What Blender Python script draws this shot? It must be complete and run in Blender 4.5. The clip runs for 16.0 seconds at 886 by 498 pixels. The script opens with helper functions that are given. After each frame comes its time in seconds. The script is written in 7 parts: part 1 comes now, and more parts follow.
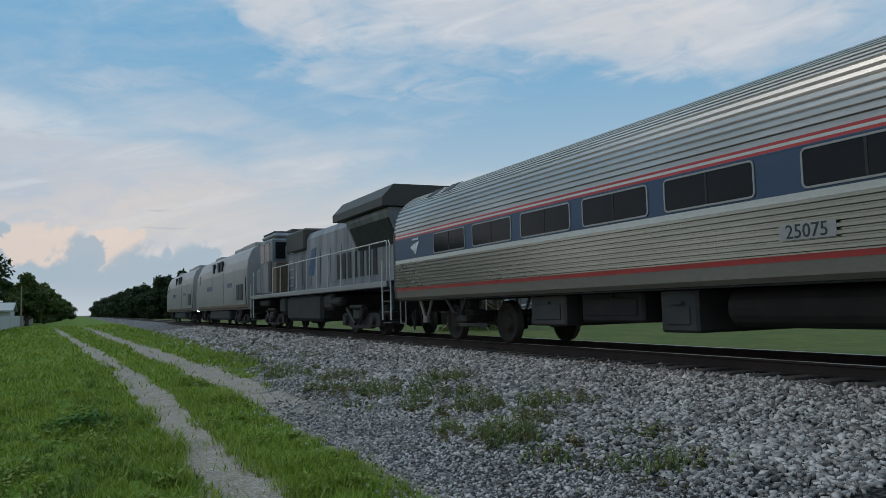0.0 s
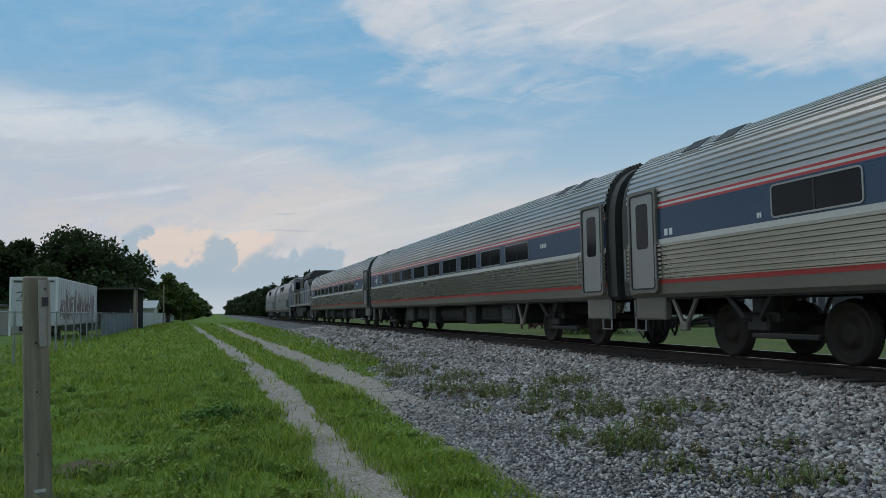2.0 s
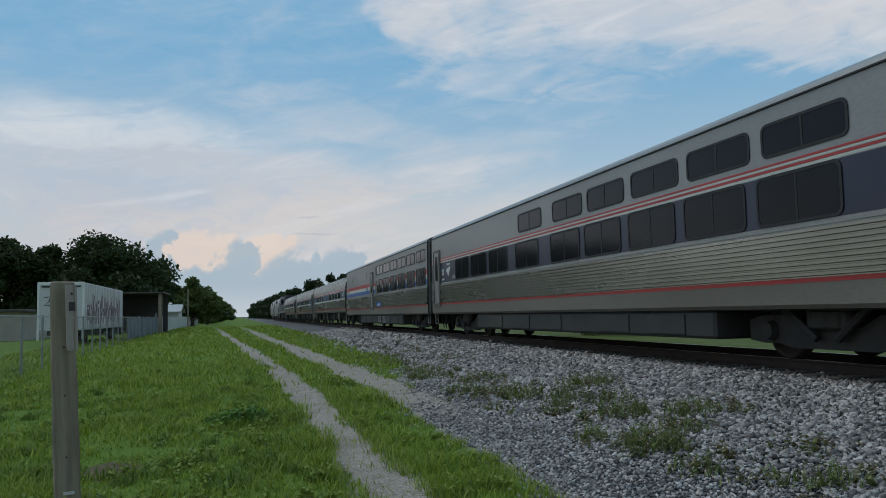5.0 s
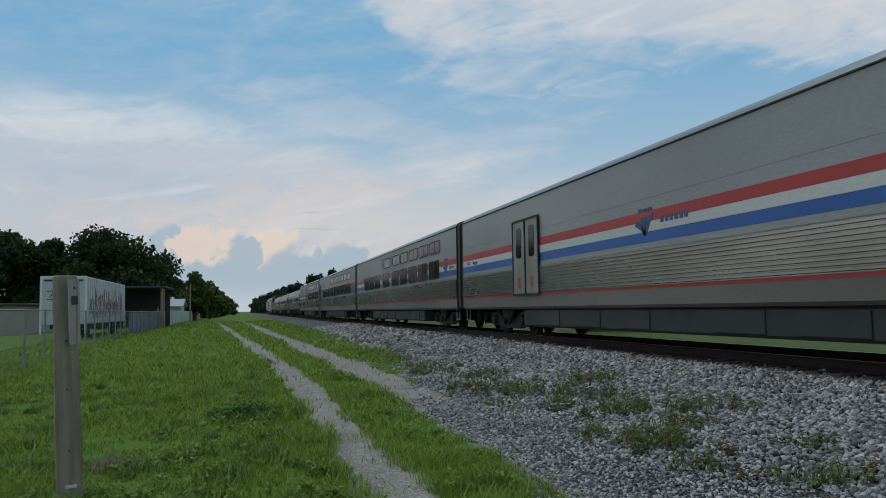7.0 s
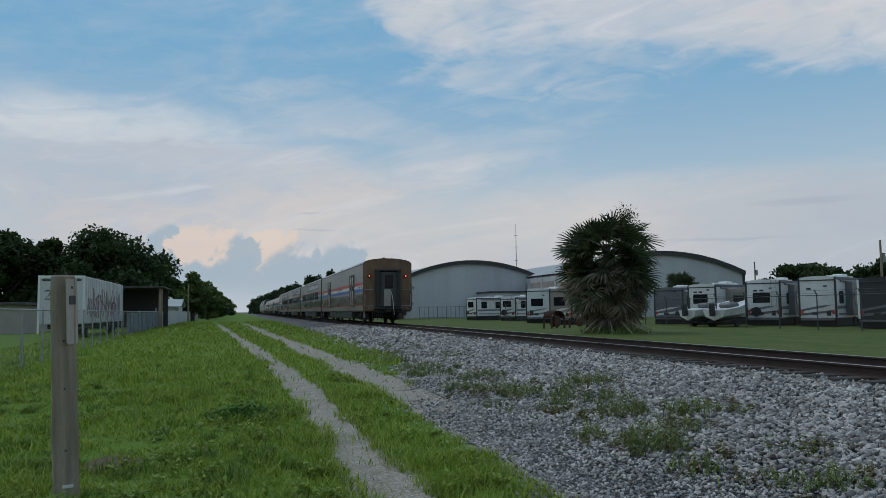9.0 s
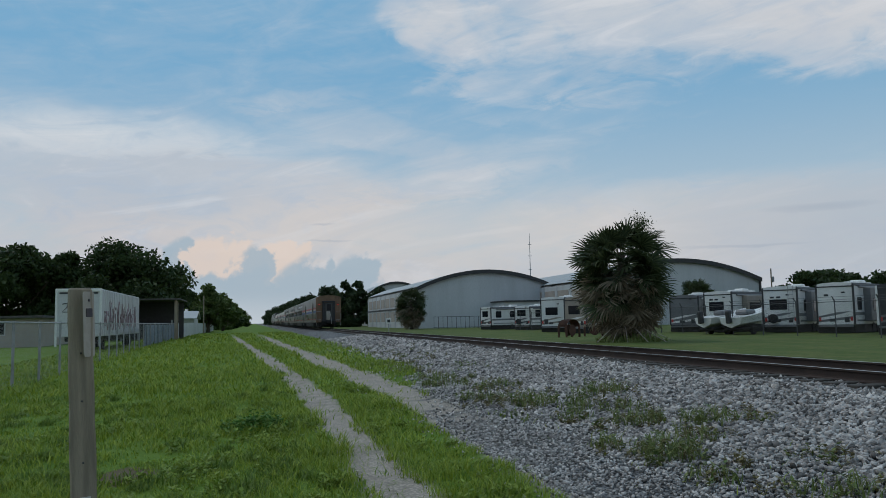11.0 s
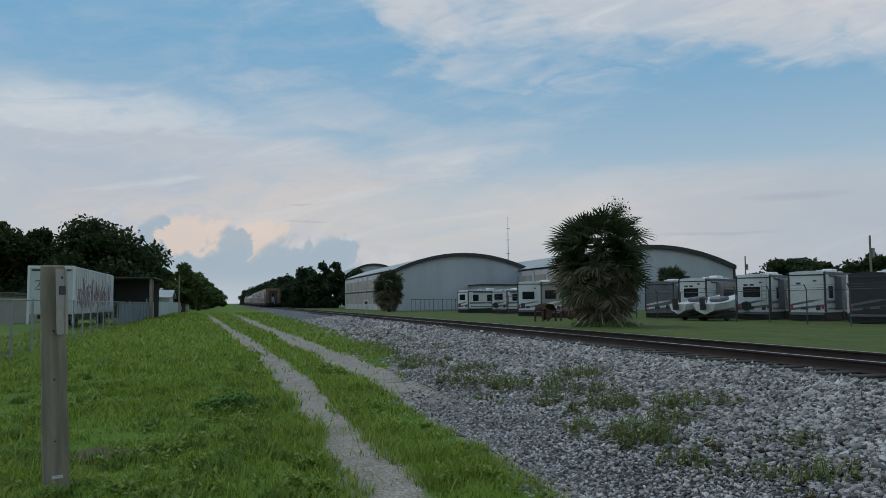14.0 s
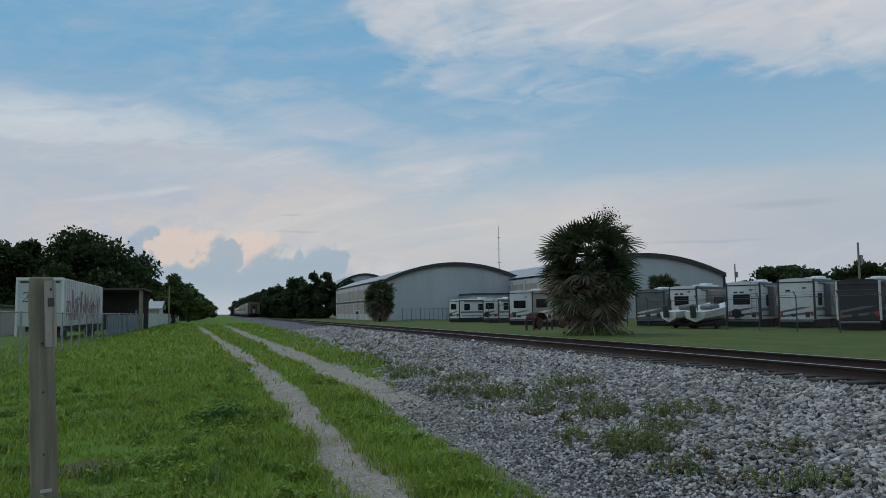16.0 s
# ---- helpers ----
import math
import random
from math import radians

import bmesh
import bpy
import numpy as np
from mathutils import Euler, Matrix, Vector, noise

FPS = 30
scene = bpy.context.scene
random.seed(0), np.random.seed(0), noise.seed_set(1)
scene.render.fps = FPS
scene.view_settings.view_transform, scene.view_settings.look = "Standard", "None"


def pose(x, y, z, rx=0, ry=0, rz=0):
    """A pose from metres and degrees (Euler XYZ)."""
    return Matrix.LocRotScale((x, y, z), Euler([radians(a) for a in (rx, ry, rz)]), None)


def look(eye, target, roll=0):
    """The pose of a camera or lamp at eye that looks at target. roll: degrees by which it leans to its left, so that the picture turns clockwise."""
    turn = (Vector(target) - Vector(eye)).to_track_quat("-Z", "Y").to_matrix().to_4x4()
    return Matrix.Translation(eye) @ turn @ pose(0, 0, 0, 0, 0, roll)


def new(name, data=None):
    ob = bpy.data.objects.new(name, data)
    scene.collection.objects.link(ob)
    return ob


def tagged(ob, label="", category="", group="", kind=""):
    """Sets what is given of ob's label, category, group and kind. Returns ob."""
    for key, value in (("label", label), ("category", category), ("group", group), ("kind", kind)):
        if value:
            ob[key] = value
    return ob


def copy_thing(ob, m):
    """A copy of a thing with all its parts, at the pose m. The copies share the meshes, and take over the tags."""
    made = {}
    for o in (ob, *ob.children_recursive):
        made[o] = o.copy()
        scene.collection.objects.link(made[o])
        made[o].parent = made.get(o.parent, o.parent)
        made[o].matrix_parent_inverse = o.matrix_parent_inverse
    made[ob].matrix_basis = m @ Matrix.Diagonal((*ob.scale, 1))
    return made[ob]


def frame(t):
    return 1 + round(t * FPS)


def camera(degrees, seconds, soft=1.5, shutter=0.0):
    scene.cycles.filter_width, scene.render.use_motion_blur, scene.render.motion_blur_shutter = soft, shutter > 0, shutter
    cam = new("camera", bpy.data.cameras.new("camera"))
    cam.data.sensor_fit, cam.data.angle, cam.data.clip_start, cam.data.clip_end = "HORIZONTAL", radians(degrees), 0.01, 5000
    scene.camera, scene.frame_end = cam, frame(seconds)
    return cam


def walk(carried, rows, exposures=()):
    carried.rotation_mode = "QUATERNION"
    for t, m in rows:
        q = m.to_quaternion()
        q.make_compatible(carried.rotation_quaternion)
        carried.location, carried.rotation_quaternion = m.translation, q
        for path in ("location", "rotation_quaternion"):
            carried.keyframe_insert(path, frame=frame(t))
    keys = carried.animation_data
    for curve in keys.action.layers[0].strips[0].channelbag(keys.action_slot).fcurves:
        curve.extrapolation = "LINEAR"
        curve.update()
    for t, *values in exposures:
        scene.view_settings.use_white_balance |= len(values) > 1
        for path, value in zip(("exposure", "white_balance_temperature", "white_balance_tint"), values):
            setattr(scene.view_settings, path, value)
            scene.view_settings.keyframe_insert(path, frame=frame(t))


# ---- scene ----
CAM_Z = 1.45                     # eye above the grass
cam = camera(59.46, 16.0, soft=0.7)


def turn(yaw, pitch, roll):
    """Camera pose at the one standing point: heading, tilt up, lean."""
    return pose(0, 0, CAM_Z, 90, 0, yaw) @ pose(0, 0, 0, pitch) @ pose(0, 0, 0, 0, 0, roll)


PATH = [
    (0.0, -25.22, 4.19, -1.53),
    (0.5, -22.17, 3.93, -1.51),
    (0.8, -20.66, 4.25, -0.84),
    (1.0, -19.93, 4.09, -0.61),
    (1.5, -17.66, 4.65, -0.64),
    (2.0, -16.47, 4.52, -0.79),
    (2.5, -15.75, 4.51, -0.82),
    (3.0, -15.13, 4.55, -1.05),
    (3.5, -14.70, 4.60, -1.25),
    (4.0, -14.92, 4.66, -1.37),
    (4.2, -14.94, 4.69, -1.37),
    (6.3, -14.75, 4.52, -0.87),
    (6.5, -14.79, 4.46, -0.92),
    (7.0, -14.73, 4.36, -0.95),
    (7.5, -14.61, 4.41, -0.84),
    (8.0, -14.53, 4.50, -0.60),
    (8.5, -14.75, 4.64, -0.61),
    (9.0, -14.84, 4.48, -0.65),
    (9.5, -14.19, 4.73, -0.75),
    (9.7, -13.76, 4.77, -0.86),
    (11.8, -14.28, 5.31, -1.58),
    (12.0, -14.77, 4.73, -1.60),
    (12.5, -15.32, 4.38, -0.95),
    (13.0, -15.33, 4.01, -0.61),
    (13.5, -15.23, 3.86, -0.37),
    (14.0, -15.43, 3.92, -0.32),
    (14.5, -15.72, 4.06, -0.39),
    (15.0, -15.77, 4.56, -0.55),
    (15.5, -15.83, 4.68, -0.65),
    (16.0, -16.11, 4.61, -0.70),
]
walk(cam, [(t, turn(a, b, c)) for t, a, b, c in PATH], [(0.0, 0.04), (4.0, 0.05), (7.0, 0.03), (9.0, -0.03), (12.5, 0.0), (15.0, -0.07), (16.0, -0.07)])

# ---- track and train layout ----
TRACK_X, RAIL_Z = 9.38, 0.596    # track centre line, top of rail
PITCH, HALF = 26.0, 12.55        # coupled length of a car, half of its body
# place of the rear coupler of the last car along the track
TAIL = [(0.0, -162.0), (0.5, -150.8), (1.0, -138.6), (1.5, -127.15), (2.0, -116.04), (2.5, -104.25), (3.0, -93.0), (3.5, -81.4), (4.0, -69.98), (4.2, -65.29),
        (5.2, -41.8), (6.3, -15.5), (6.5, -10.7), (7.0, 1.2), (7.5, 12.85), (8.0, 24.8), (8.5, 37.0), (9.0, 49.1), (9.5, 61.4), (10.7, 91.5), (12.0, 124.6), (13.0, 149.6), (14.0, 174.4), (16.0, 224.5)]


# ---- node helpers ----
class G:
    """Short hand for a node tree."""

    def __init__(self, tree):
        self.t = tree
        tree.nodes.clear()

    def n(self, kind, **props):
        nd = self.t.nodes.new(kind)
        for k, v in props.items():
            setattr(nd, k, v)
        return nd

    def put(self, sock, v):
        if isinstance(v, bpy.types.NodeSocket):
            self.t.links.new(v, sock)
        elif v is not None:
            if isinstance(v, (tuple, list)) and len(v) == 3 and len(sock.default_value) == 4:
                v = (*v, 1)
            sock.default_value = v

    def m(self, op, a, b=None, c=None, clamp=False):
        nd = self.n("ShaderNodeMath", operation=op, use_clamp=clamp)
        for s, v in zip(nd.inputs, (a, b, c)):
            self.put(s, v)
        return nd.outputs[0]

    def mix(self, f, a, b, blend="MIX"):
        nd = self.n("ShaderNodeMix", data_type="RGBA", blend_type=blend)
        self.put(nd.inputs[0], f), self.put(nd.inputs[6], a), self.put(nd.inputs[7], b)
        return nd.outputs[2]

    def step(self, v, lo, hi, a=0.0, b=1.0):
        nd = self.n("ShaderNodeMapRange", interpolation_type="SMOOTHSTEP")
        for s, x in zip(nd.inputs, (v, lo, hi, a, b)):
            self.put(s, x)
        return nd.outputs[0]

    def noise(self, vec, scale, detail=4.0, rough=0.55, dist=0.0):
        nd = self.n("ShaderNodeTexNoise")
        self.put(nd.inputs["Vector"], vec)
        for k, v in (("Scale", scale), ("Detail", detail), ("Roughness", rough), ("Distortion", dist)):
            nd.inputs[k].default_value = v
        return nd.outputs["Fac"]

    def voronoi(self, vec, scale, out="Distance", feature="F1"):
        nd = self.n("ShaderNodeTexVoronoi", feature=feature)
        self.put(nd.inputs["Vector"], vec)
        nd.inputs["Scale"].default_value = scale
        return nd.outputs[out]

    def vec(self, x, y, z):
        nd = self.n("ShaderNodeCombineXYZ")
        for s, v in zip(nd.inputs, (x, y, z)):
            self.put(s, v)
        return nd.outputs[0]

    def xyz(self, v):
        nd = self.n("ShaderNodeSeparateXYZ")
        self.put(nd.inputs[0], v)
        return nd.outputs[0], nd.outputs[1], nd.outputs[2]

    def scaled(self, v, s):
        nd = self.n("ShaderNodeVectorMath", operation="MULTIPLY")
        self.put(nd.inputs[0], v)
        nd.inputs[1].default_value = s
        return nd.outputs[0]

    def bump(self, h, strength, dist=0.01):
        nd = self.n("ShaderNodeBump")
        nd.inputs["Strength"].default_value, nd.inputs["Distance"].default_value = strength, dist
        self.put(nd.inputs["Height"], h)
        return nd.outputs[0]

    def principled(self, base, rough, metal=0.0, normal=None, spec=None, **more):
        p = self.n("ShaderNodeBsdfPrincipled")
        self.put(p.inputs["Base Color"], base), self.put(p.inputs["Roughness"], rough), self.put(p.inputs["Metallic"], metal)
        self.put(p.inputs["Normal"], normal)
        if spec is not None:
            p.inputs["Specular IOR Level"].default_value = spec
        for k, v in more.items():
            self.put(p.inputs[k.replace("_", " ")], v)
        o = self.n("ShaderNodeOutputMaterial")
        self.t.links.new(p.outputs[0], o.inputs[0])
        return p


def srgb(r, g, b):
    return tuple(c / 12.92 if c <= 0.04045 else ((c + 0.055) / 1.055) ** 2.4 for c in (r / 255, g / 255, b / 255))


# ---- world: evening sky with broken cloud ----
world = bpy.data.worlds.new("evening_sky")
scene.world = world
world.use_nodes = True


def build_sky():
    g = G(world.node_tree)
    co = g.n("ShaderNodeTexCoord").outputs["Generated"]
    x, y, z = g.xyz(co)
    az = g.m("MULTIPLY", g.m("ARCTAN2", x, y), 57.2958)
    el = g.m("MULTIPLY", g.m("ARCSINE", z), 57.2958)
    flat = g.vec(g.m("MULTIPLY", az, 0.06), g.m("MULTIPLY", el, 0.16), 0.0)
    n1 = g.noise(flat, 1.3, 5, 0.55, 0.6)
    n2 = g.noise(flat, 4.0, 6, 0.6, 0.8)
    round_ = g.vec(g.m("MULTIPLY", az, 0.1), g.m("MULTIPLY", el, 0.1), 3.0)
    puff = g.noise(round_, 4.5, 5, 0.55, 0.2)
    # drawn-out fibres, rising slowly to the right
    fib = g.noise(g.vec(g.m("SUBTRACT", g.m("MULTIPLY", az, 0.055), g.m("MULTIPLY", el, 0.05)), g.m("SUBTRACT", g.m("MULTIPLY", el, 0.22), g.m("MULTIPLY", az, 0.03)), 7.0), 2.2, 8, 0.6, 1.2)
    fibre = g.m("SUBTRACT", fib, 0.5)
    wob = g.m("SUBTRACT", n1, 0.5)
    wob2 = g.m("SUBTRACT", n2, 0.5)
    azw = g.m("ADD", az, g.m("MULTIPLY", wob, 16.0))
    elw = g.m("ADD", g.m("ADD", el, g.m("MULTIPLY", wob, 4.0)), g.m("MULTIPLY", wob2, 3.0))

    def blob(a0, e0, wa, we, rot=0.0, u=azw, v=elw):
        c, s = math.cos(radians(rot)), math.sin(radians(rot))
        da, de = g.m("SUBTRACT", u, a0), g.m("SUBTRACT", v, e0)
        p = g.m("ADD", g.m("MULTIPLY", da, c / wa), g.m("MULTIPLY", de, s / wa))
        q = g.m("ADD", g.m("MULTIPLY", da, -s / we), g.m("MULTIPLY", de, c / we))
        d = g.m("ADD", g.m("MULTIPLY", p, p), g.m("MULTIPLY", q, q))
        return g.m("SUBTRACT", 1.0, d, clamp=True)

    # cover of high cloud
    cover = g.step(el, 12.0, 3.5, 0.0, 0.92)
    for a0, e0, wa, we, rot, amp in [
            (-9, 10.6, 20, 5.0, -4, 0.95), (-2, 8.0, 16, 4.5, 0, 0.5), (3, 16.0, 5, 0.8, 4, 0.35),
            (31, 21.5, 25, 5.6, -5, 0.95), (46, 18.5, 15, 4.4, -4, 0.6), (14, 20.6, 7, 2.6, -32, 0.6), (12.5, 18.2, 3, 1.5, -20, 0.4), (24, 16.6, 9, 1.3, -8, 0.35),
            (20, 12.2, 12, 1.6, 8, 0.55), (14, 9.8, 10, 1.5, 10, 0.5), (8, 13.5, 8, 1.8, -12, 0.4), (26, 14.5, 10, 0.9, -4, 0.3), (36, 7.0, 22, 3.4, 0, 0.45),
            (95, 25, 45, 20, 0, 0.8), (-70, 20, 40, 14, 0, 0.9), (-120, 35, 40, 22, 0, 0.8), (160, 24, 45, 18, 0, 0.9), (60, 55, 70, 14, 0, 0.7), (-150, 62, 80, 10, 0, 0.7)]:
        cover = g.m("ADD", cover, g.m("MULTIPLY", blob(a0, e0, wa, we, rot), amp))
    cover = g.m("SUBTRACT", cover, g.m("MULTIPLY", blob(34, 12.5, 20, 3.6, -3), 0.5))
    cover = g.m("ADD", cover, g.m("MULTIPLY", wob2, 0.9))
    cover = g.m("ADD", g.m("ADD", cover, g.m("MULTIPLY", wob, 0.4)), g.m("MULTIPLY", fibre, 0.85))
    fac = g.step(cover, -0.3, 1.3)
    # clear sky
    sky = g.n("ShaderNodeTexSky", sky_type="NISHITA", sun_disc=False, sun_elevation=radians(SUN_EL), sun_rotation=radians(SUN_AZ),
              air_density=1.0, dust_density=1.2, ozone_density=2.0)
    clear = g.mix(1.0, sky.outputs[0], (0.08, 0.08, 0.08), "MULTIPLY")
    blue = g.mix(g.step(el, 4.0, 20.0), srgb(178, 196, 208), srgb(116, 169, 205))
    clear = g.mix(0.93, clear, blue)
    shade = g.m("ADD", g.step(elw, 2.0, 14.0), g.m("MULTIPLY", wob, 1.2), clamp=True)
    white = g.mix(shade, srgb(196, 193, 195), srgb(203, 206, 211))
    white = g.mix(g.m("MULTIPLY", blob(17, 6.2, 24, 3.8), 0.75), white, srgb(208, 202, 199))
    white = g.mix(g.m("MULTIPLY", blob(-9, 9.6, 15, 3.4), 0.75), white, srgb(174, 187, 201))
    white = g.mix(g.m("MULTIPLY", blob(-7, 13.2, 15, 1.9), 0.85), white, srgb(218, 220, 222))
    white = g.mix(g.m("MULTIPLY", g.step(n2, 0.42, 0.72), 0.55), white, srgb(172, 188, 206))
    white = g.mix(g.m("MULTIPLY", g.step(n1, 0.56, 0.8), 0.6), white, srgb(212, 217, 223))
    white = g.mix(g.m("MULTIPLY", g.step(fib, 0.5, 0.75), 0.4), white, srgb(218, 221, 226))
    white = g.mix(g.m("MULTIPLY", g.step(fib, 0.46, 0.25), 0.3), white, srgb(166, 186, 206))
    white = g.mix(g.m("MULTIPLY", blob(24, 6.4, 32, 3.4), 0.6), white, srgb(205, 203, 202))
    white = g.mix(g.m("MULTIPLY", blob(44, 6.0, 17, 5.0), 0.75), white, srgb(172, 184, 197))
    col = g.mix(fac, clear, white)
    # cumulus bank low over the horizon
    pu = g.m("ADD", az, g.m("MULTIPLY", g.m("SUBTRACT", puff, 0.5), 5.0))
    pv = g.m("ADD", el, g.m("MULTIPLY", g.m("SUBTRACT", puff, 0.5), 3.4))
    pink = blob(-2.2, 4.7, 3.4, 1.7, 0, pu, pv)
    pink = g.m("MAXIMUM", pink, blob(2.0, 4.6, 2.0, 1.6, 0, pu, pv))
    col = g.mix(g.m("MULTIPLY", g.step(pink, 0.0, 0.5), 0.65), col, srgb(226, 207, 193))
    grey = blob(0.3, 3.0, 1.9, 2.9, 0, pu, pv)
    for a0, e0, wa, we in ((4.0, 2.4, 2.6, 2.5), (7.3, 2.2, 2.3, 2.9), (-3.2, 1.2, 5.0, 2.6), (-5.2, 3.8, 1.5, 2.2), (2.5, 0.5, 10, 2.6)):
        grey = g.m("MAXIMUM", grey, blob(a0, e0, wa, we, 0, pu, pv))
    col = g.mix(g.m("MULTIPLY", g.step(grey, 0.0, 0.4), 0.85), col, srgb(160, 179, 193))
    col = g.mix(g.step(el, 2.6, -0.3, 0.0, 0.75), col, srgb(196, 203, 210))
    for a0, e0, wa, we in ((5.5, 5.9, 2.0, 0.11), (40, 7.0, 4.0, 0.35), (35, 4.7, 5.0, 0.14), (5.0, 7.1, 1.0, 0.1)):
        col = g.mix(g.m("MULTIPLY", blob(a0, e0, wa, we, 0, az, g.m("ADD", el, g.m("MULTIPLY", wob2, 0.5))), 0.32), col, srgb(150, 163, 180))
    bg = g.n("ShaderNodeBackground")
    g.put(bg.inputs[0], col)
    bg.inputs[1].default_value = SKY_STRENGTH
    out = g.n("ShaderNodeOutputWorld")
    g.t.links.new(bg.outputs[0], out.inputs[0])


SUN_AZ, SUN_EL, SKY_STRENGTH = -40.0, 58.0, 1.0
build_sky()
sun = new("sun", bpy.data.lights.new("sun", "SUN"))
sun.data.energy, sun.data.angle, sun.data.color = 0.8, radians(30), (1.0, 0.93, 0.84)
sun.matrix_world = look((0, 0, 0), (-math.sin(radians(SUN_AZ)) * math.cos(radians(SUN_EL)), -math.cos(radians(SUN_AZ)) * math.cos(radians(SUN_EL)), -math.sin(radians(SUN_EL))))
sun.location = (-20, 10, 30)


# ---- materials ----
def mat(name, a, b=None, rough=0.6, metal=0.0, scale=4.0, fine=40.0, bump=0.15, stretch=(1, 1, 1), dirt=None, dirt_amt=0.4, rnd=0.0, spec=None, depth=0.01):
    """Two-scale surface: a and b blend by broad noise, fine noise breaks it up, dirt lies in patches."""
    mt = bpy.data.materials.new(name)
    mt.use_nodes = True
    g = G(mt.node_tree)
    co = g.scaled(g.n("ShaderNodeTexCoord").outputs["Object"], stretch)
    b = b or tuple(c * 0.75 for c in a)
    broad, tiny = g.noise(co, scale, 4), g.noise(co, fine, 5)
    col = g.mix(g.step(broad, 0.3, 0.7), a, b)
    col = g.mix(g.m("MULTIPLY", g.step(tiny, 0.35, 0.75), 0.35), col, tuple(c * 0.6 for c in a))
    if dirt:
        col = g.mix(g.m("MULTIPLY", g.step(g.noise(co, scale * 0.6, 6, 0.65), 0.45, 0.75), dirt_amt), col, dirt)
    if rnd:
        r = g.n("ShaderNodeObjectInfo").outputs["Random"]
        isl = g.n("ShaderNodeNewGeometry").outputs["Random Per Island"]
        k = g.m("ADD", 1.0 - rnd, g.m("MULTIPLY", g.m("FRACT", g.m("ADD", r, isl)), 2 * rnd))
        col = g.mix(1.0, col, g.vec(k, k, k), "MULTIPLY")
    rg = g.m("ADD", rough - 0.08, g.m("MULTIPLY", broad, 0.16), clamp=True)
    g.principled(col, rg, metal, g.bump(tiny, bump, depth), spec)
    return mt


M = {}
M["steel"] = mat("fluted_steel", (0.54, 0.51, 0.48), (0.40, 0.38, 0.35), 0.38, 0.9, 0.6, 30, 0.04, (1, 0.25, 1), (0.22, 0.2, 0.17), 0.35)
# same stainless as the roof; darker olive base paints in the grass reflection
M["steel_side"] = mat("side_steel_grass_tint", (0.41, 0.395, 0.345), (0.30, 0.29, 0.245), 0.28, 0.9, 0.6, 30, 0.04, (1, 0.25, 1), (0.2, 0.18, 0.14), 0.4)
M["silver"] = mat("silver_paint", (0.335, 0.328, 0.321), (0.272, 0.265, 0.258), 0.40, 0.3, 0.4, 25, 0.03, (1, 0.3, 1), (0.22, 0.2, 0.17), 0.25)
M["sill"] = mat("sill_paint", (0.21, 0.19, 0.16), (0.15, 0.135, 0.11), 0.5, 0.25, 0.5, 25, 0.05, (1, 0.3, 1), (0.14, 0.11, 0.08), 0.5)
M["white"] = mat("white_stripe", (0.62, 0.61, 0.58), (0.55, 0.54, 0.5), 0.5, 0, 0.6, 30, 0.03, (1, 0.3, 1), (0.3, 0.26, 0.2), 0.3)
M["red"] = mat("red_stripe", (0.48, 0.035, 0.03), (0.40, 0.03, 0.028), 0.42, 0, 0.8, 30, 0.03)
M["blue"] = mat("blue_stripe", (0.02, 0.115, 0.40), (0.018, 0.095, 0.32), 0.4, 0, 0.8, 30, 0.03)
M["navy"] = mat("navy_band", (0.02, 0.058, 0.125), (0.016, 0.046, 0.10), 0.36, 0, 0.8, 30, 0.03, (1, 0.3, 1), (0.1, 0.1, 0.1), 0.2)
M["dark_navy"] = mat("dark_navy_band", (0.018, 0.024, 0.055), (0.015, 0.02, 0.045), 0.3, 0, 0.8, 30, 0.03)
M["letter"] = mat("letter_white", (0.72, 0.74, 0.76), (0.66, 0.68, 0.7), 0.5, 0, 3, 40, 0.0)
M["letter_dark"] = mat("letter_dark", (0.03, 0.03, 0.04), None, 0.5, 0, 3, 40, 0.0)
M["logo_blue"] = mat("logo_blue", (0.03, 0.09, 0.2), None, 0.45, 0, 3, 40, 0.0)
M["rubber"] = mat("black_rubber", (0.022, 0.022, 0.024), (0.015, 0.015, 0.016), 0.65, 0, 3, 60, 0.1)
M["end"] = mat("end_panel", (0.035, 0.036, 0.034), (0.05, 0.045, 0.036), 0.6, 0, 1.2, 30, 0.1)
M["under"] = mat("underfloor_black", (0.014, 0.013, 0.012), (0.022, 0.019, 0.015), 0.8, 0, 2.0, 30, 0.3, dirt=(0.045, 0.036, 0.027), dirt_amt=0.5)
M["skirt"] = mat("skirt_grey", (0.034, 0.035, 0.034), (0.024, 0.025, 0.024), 0.6, 0, 1.0, 30, 0.1, dirt=(0.09, 0.075, 0.055), dirt_amt=0.4)
M["truck"] = mat("truck_casting", (0.026, 0.024, 0.022), (0.018, 0.016, 0.014), 0.7, 0.1, 3, 40, 0.4, dirt=(0.075, 0.055, 0.038), dirt_amt=0.4)
M["wheel"] = mat("wheel_iron", (0.036, 0.03, 0.026), (0.055, 0.043, 0.033), 0.65, 0.5, 3, 40, 0.3)
M["rail"] = mat("rail_rust", (0.042, 0.024, 0.017), (0.028, 0.017, 0.013), 0.85, 0.0, 2, 40, 0.4)
M["railhead"] = mat("rail_head", (0.45, 0.44, 0.43), (0.32, 0.3, 0.28), 0.3, 0.9, 1, 30, 0.05)
M["brown_end"] = mat("dirty_end", (0.21, 0.125, 0.07), (0.12, 0.072, 0.042), 0.75, 0, 1.2, 25, 0.2, (1, 1, 0.4), (0.025, 0.018, 0.014), 0.85)
M["rust_box"] = mat("brown_locker_paint", (0.15, 0.10, 0.06), (0.10, 0.07, 0.045), 0.7, 0, 1.5, 25, 0.1)
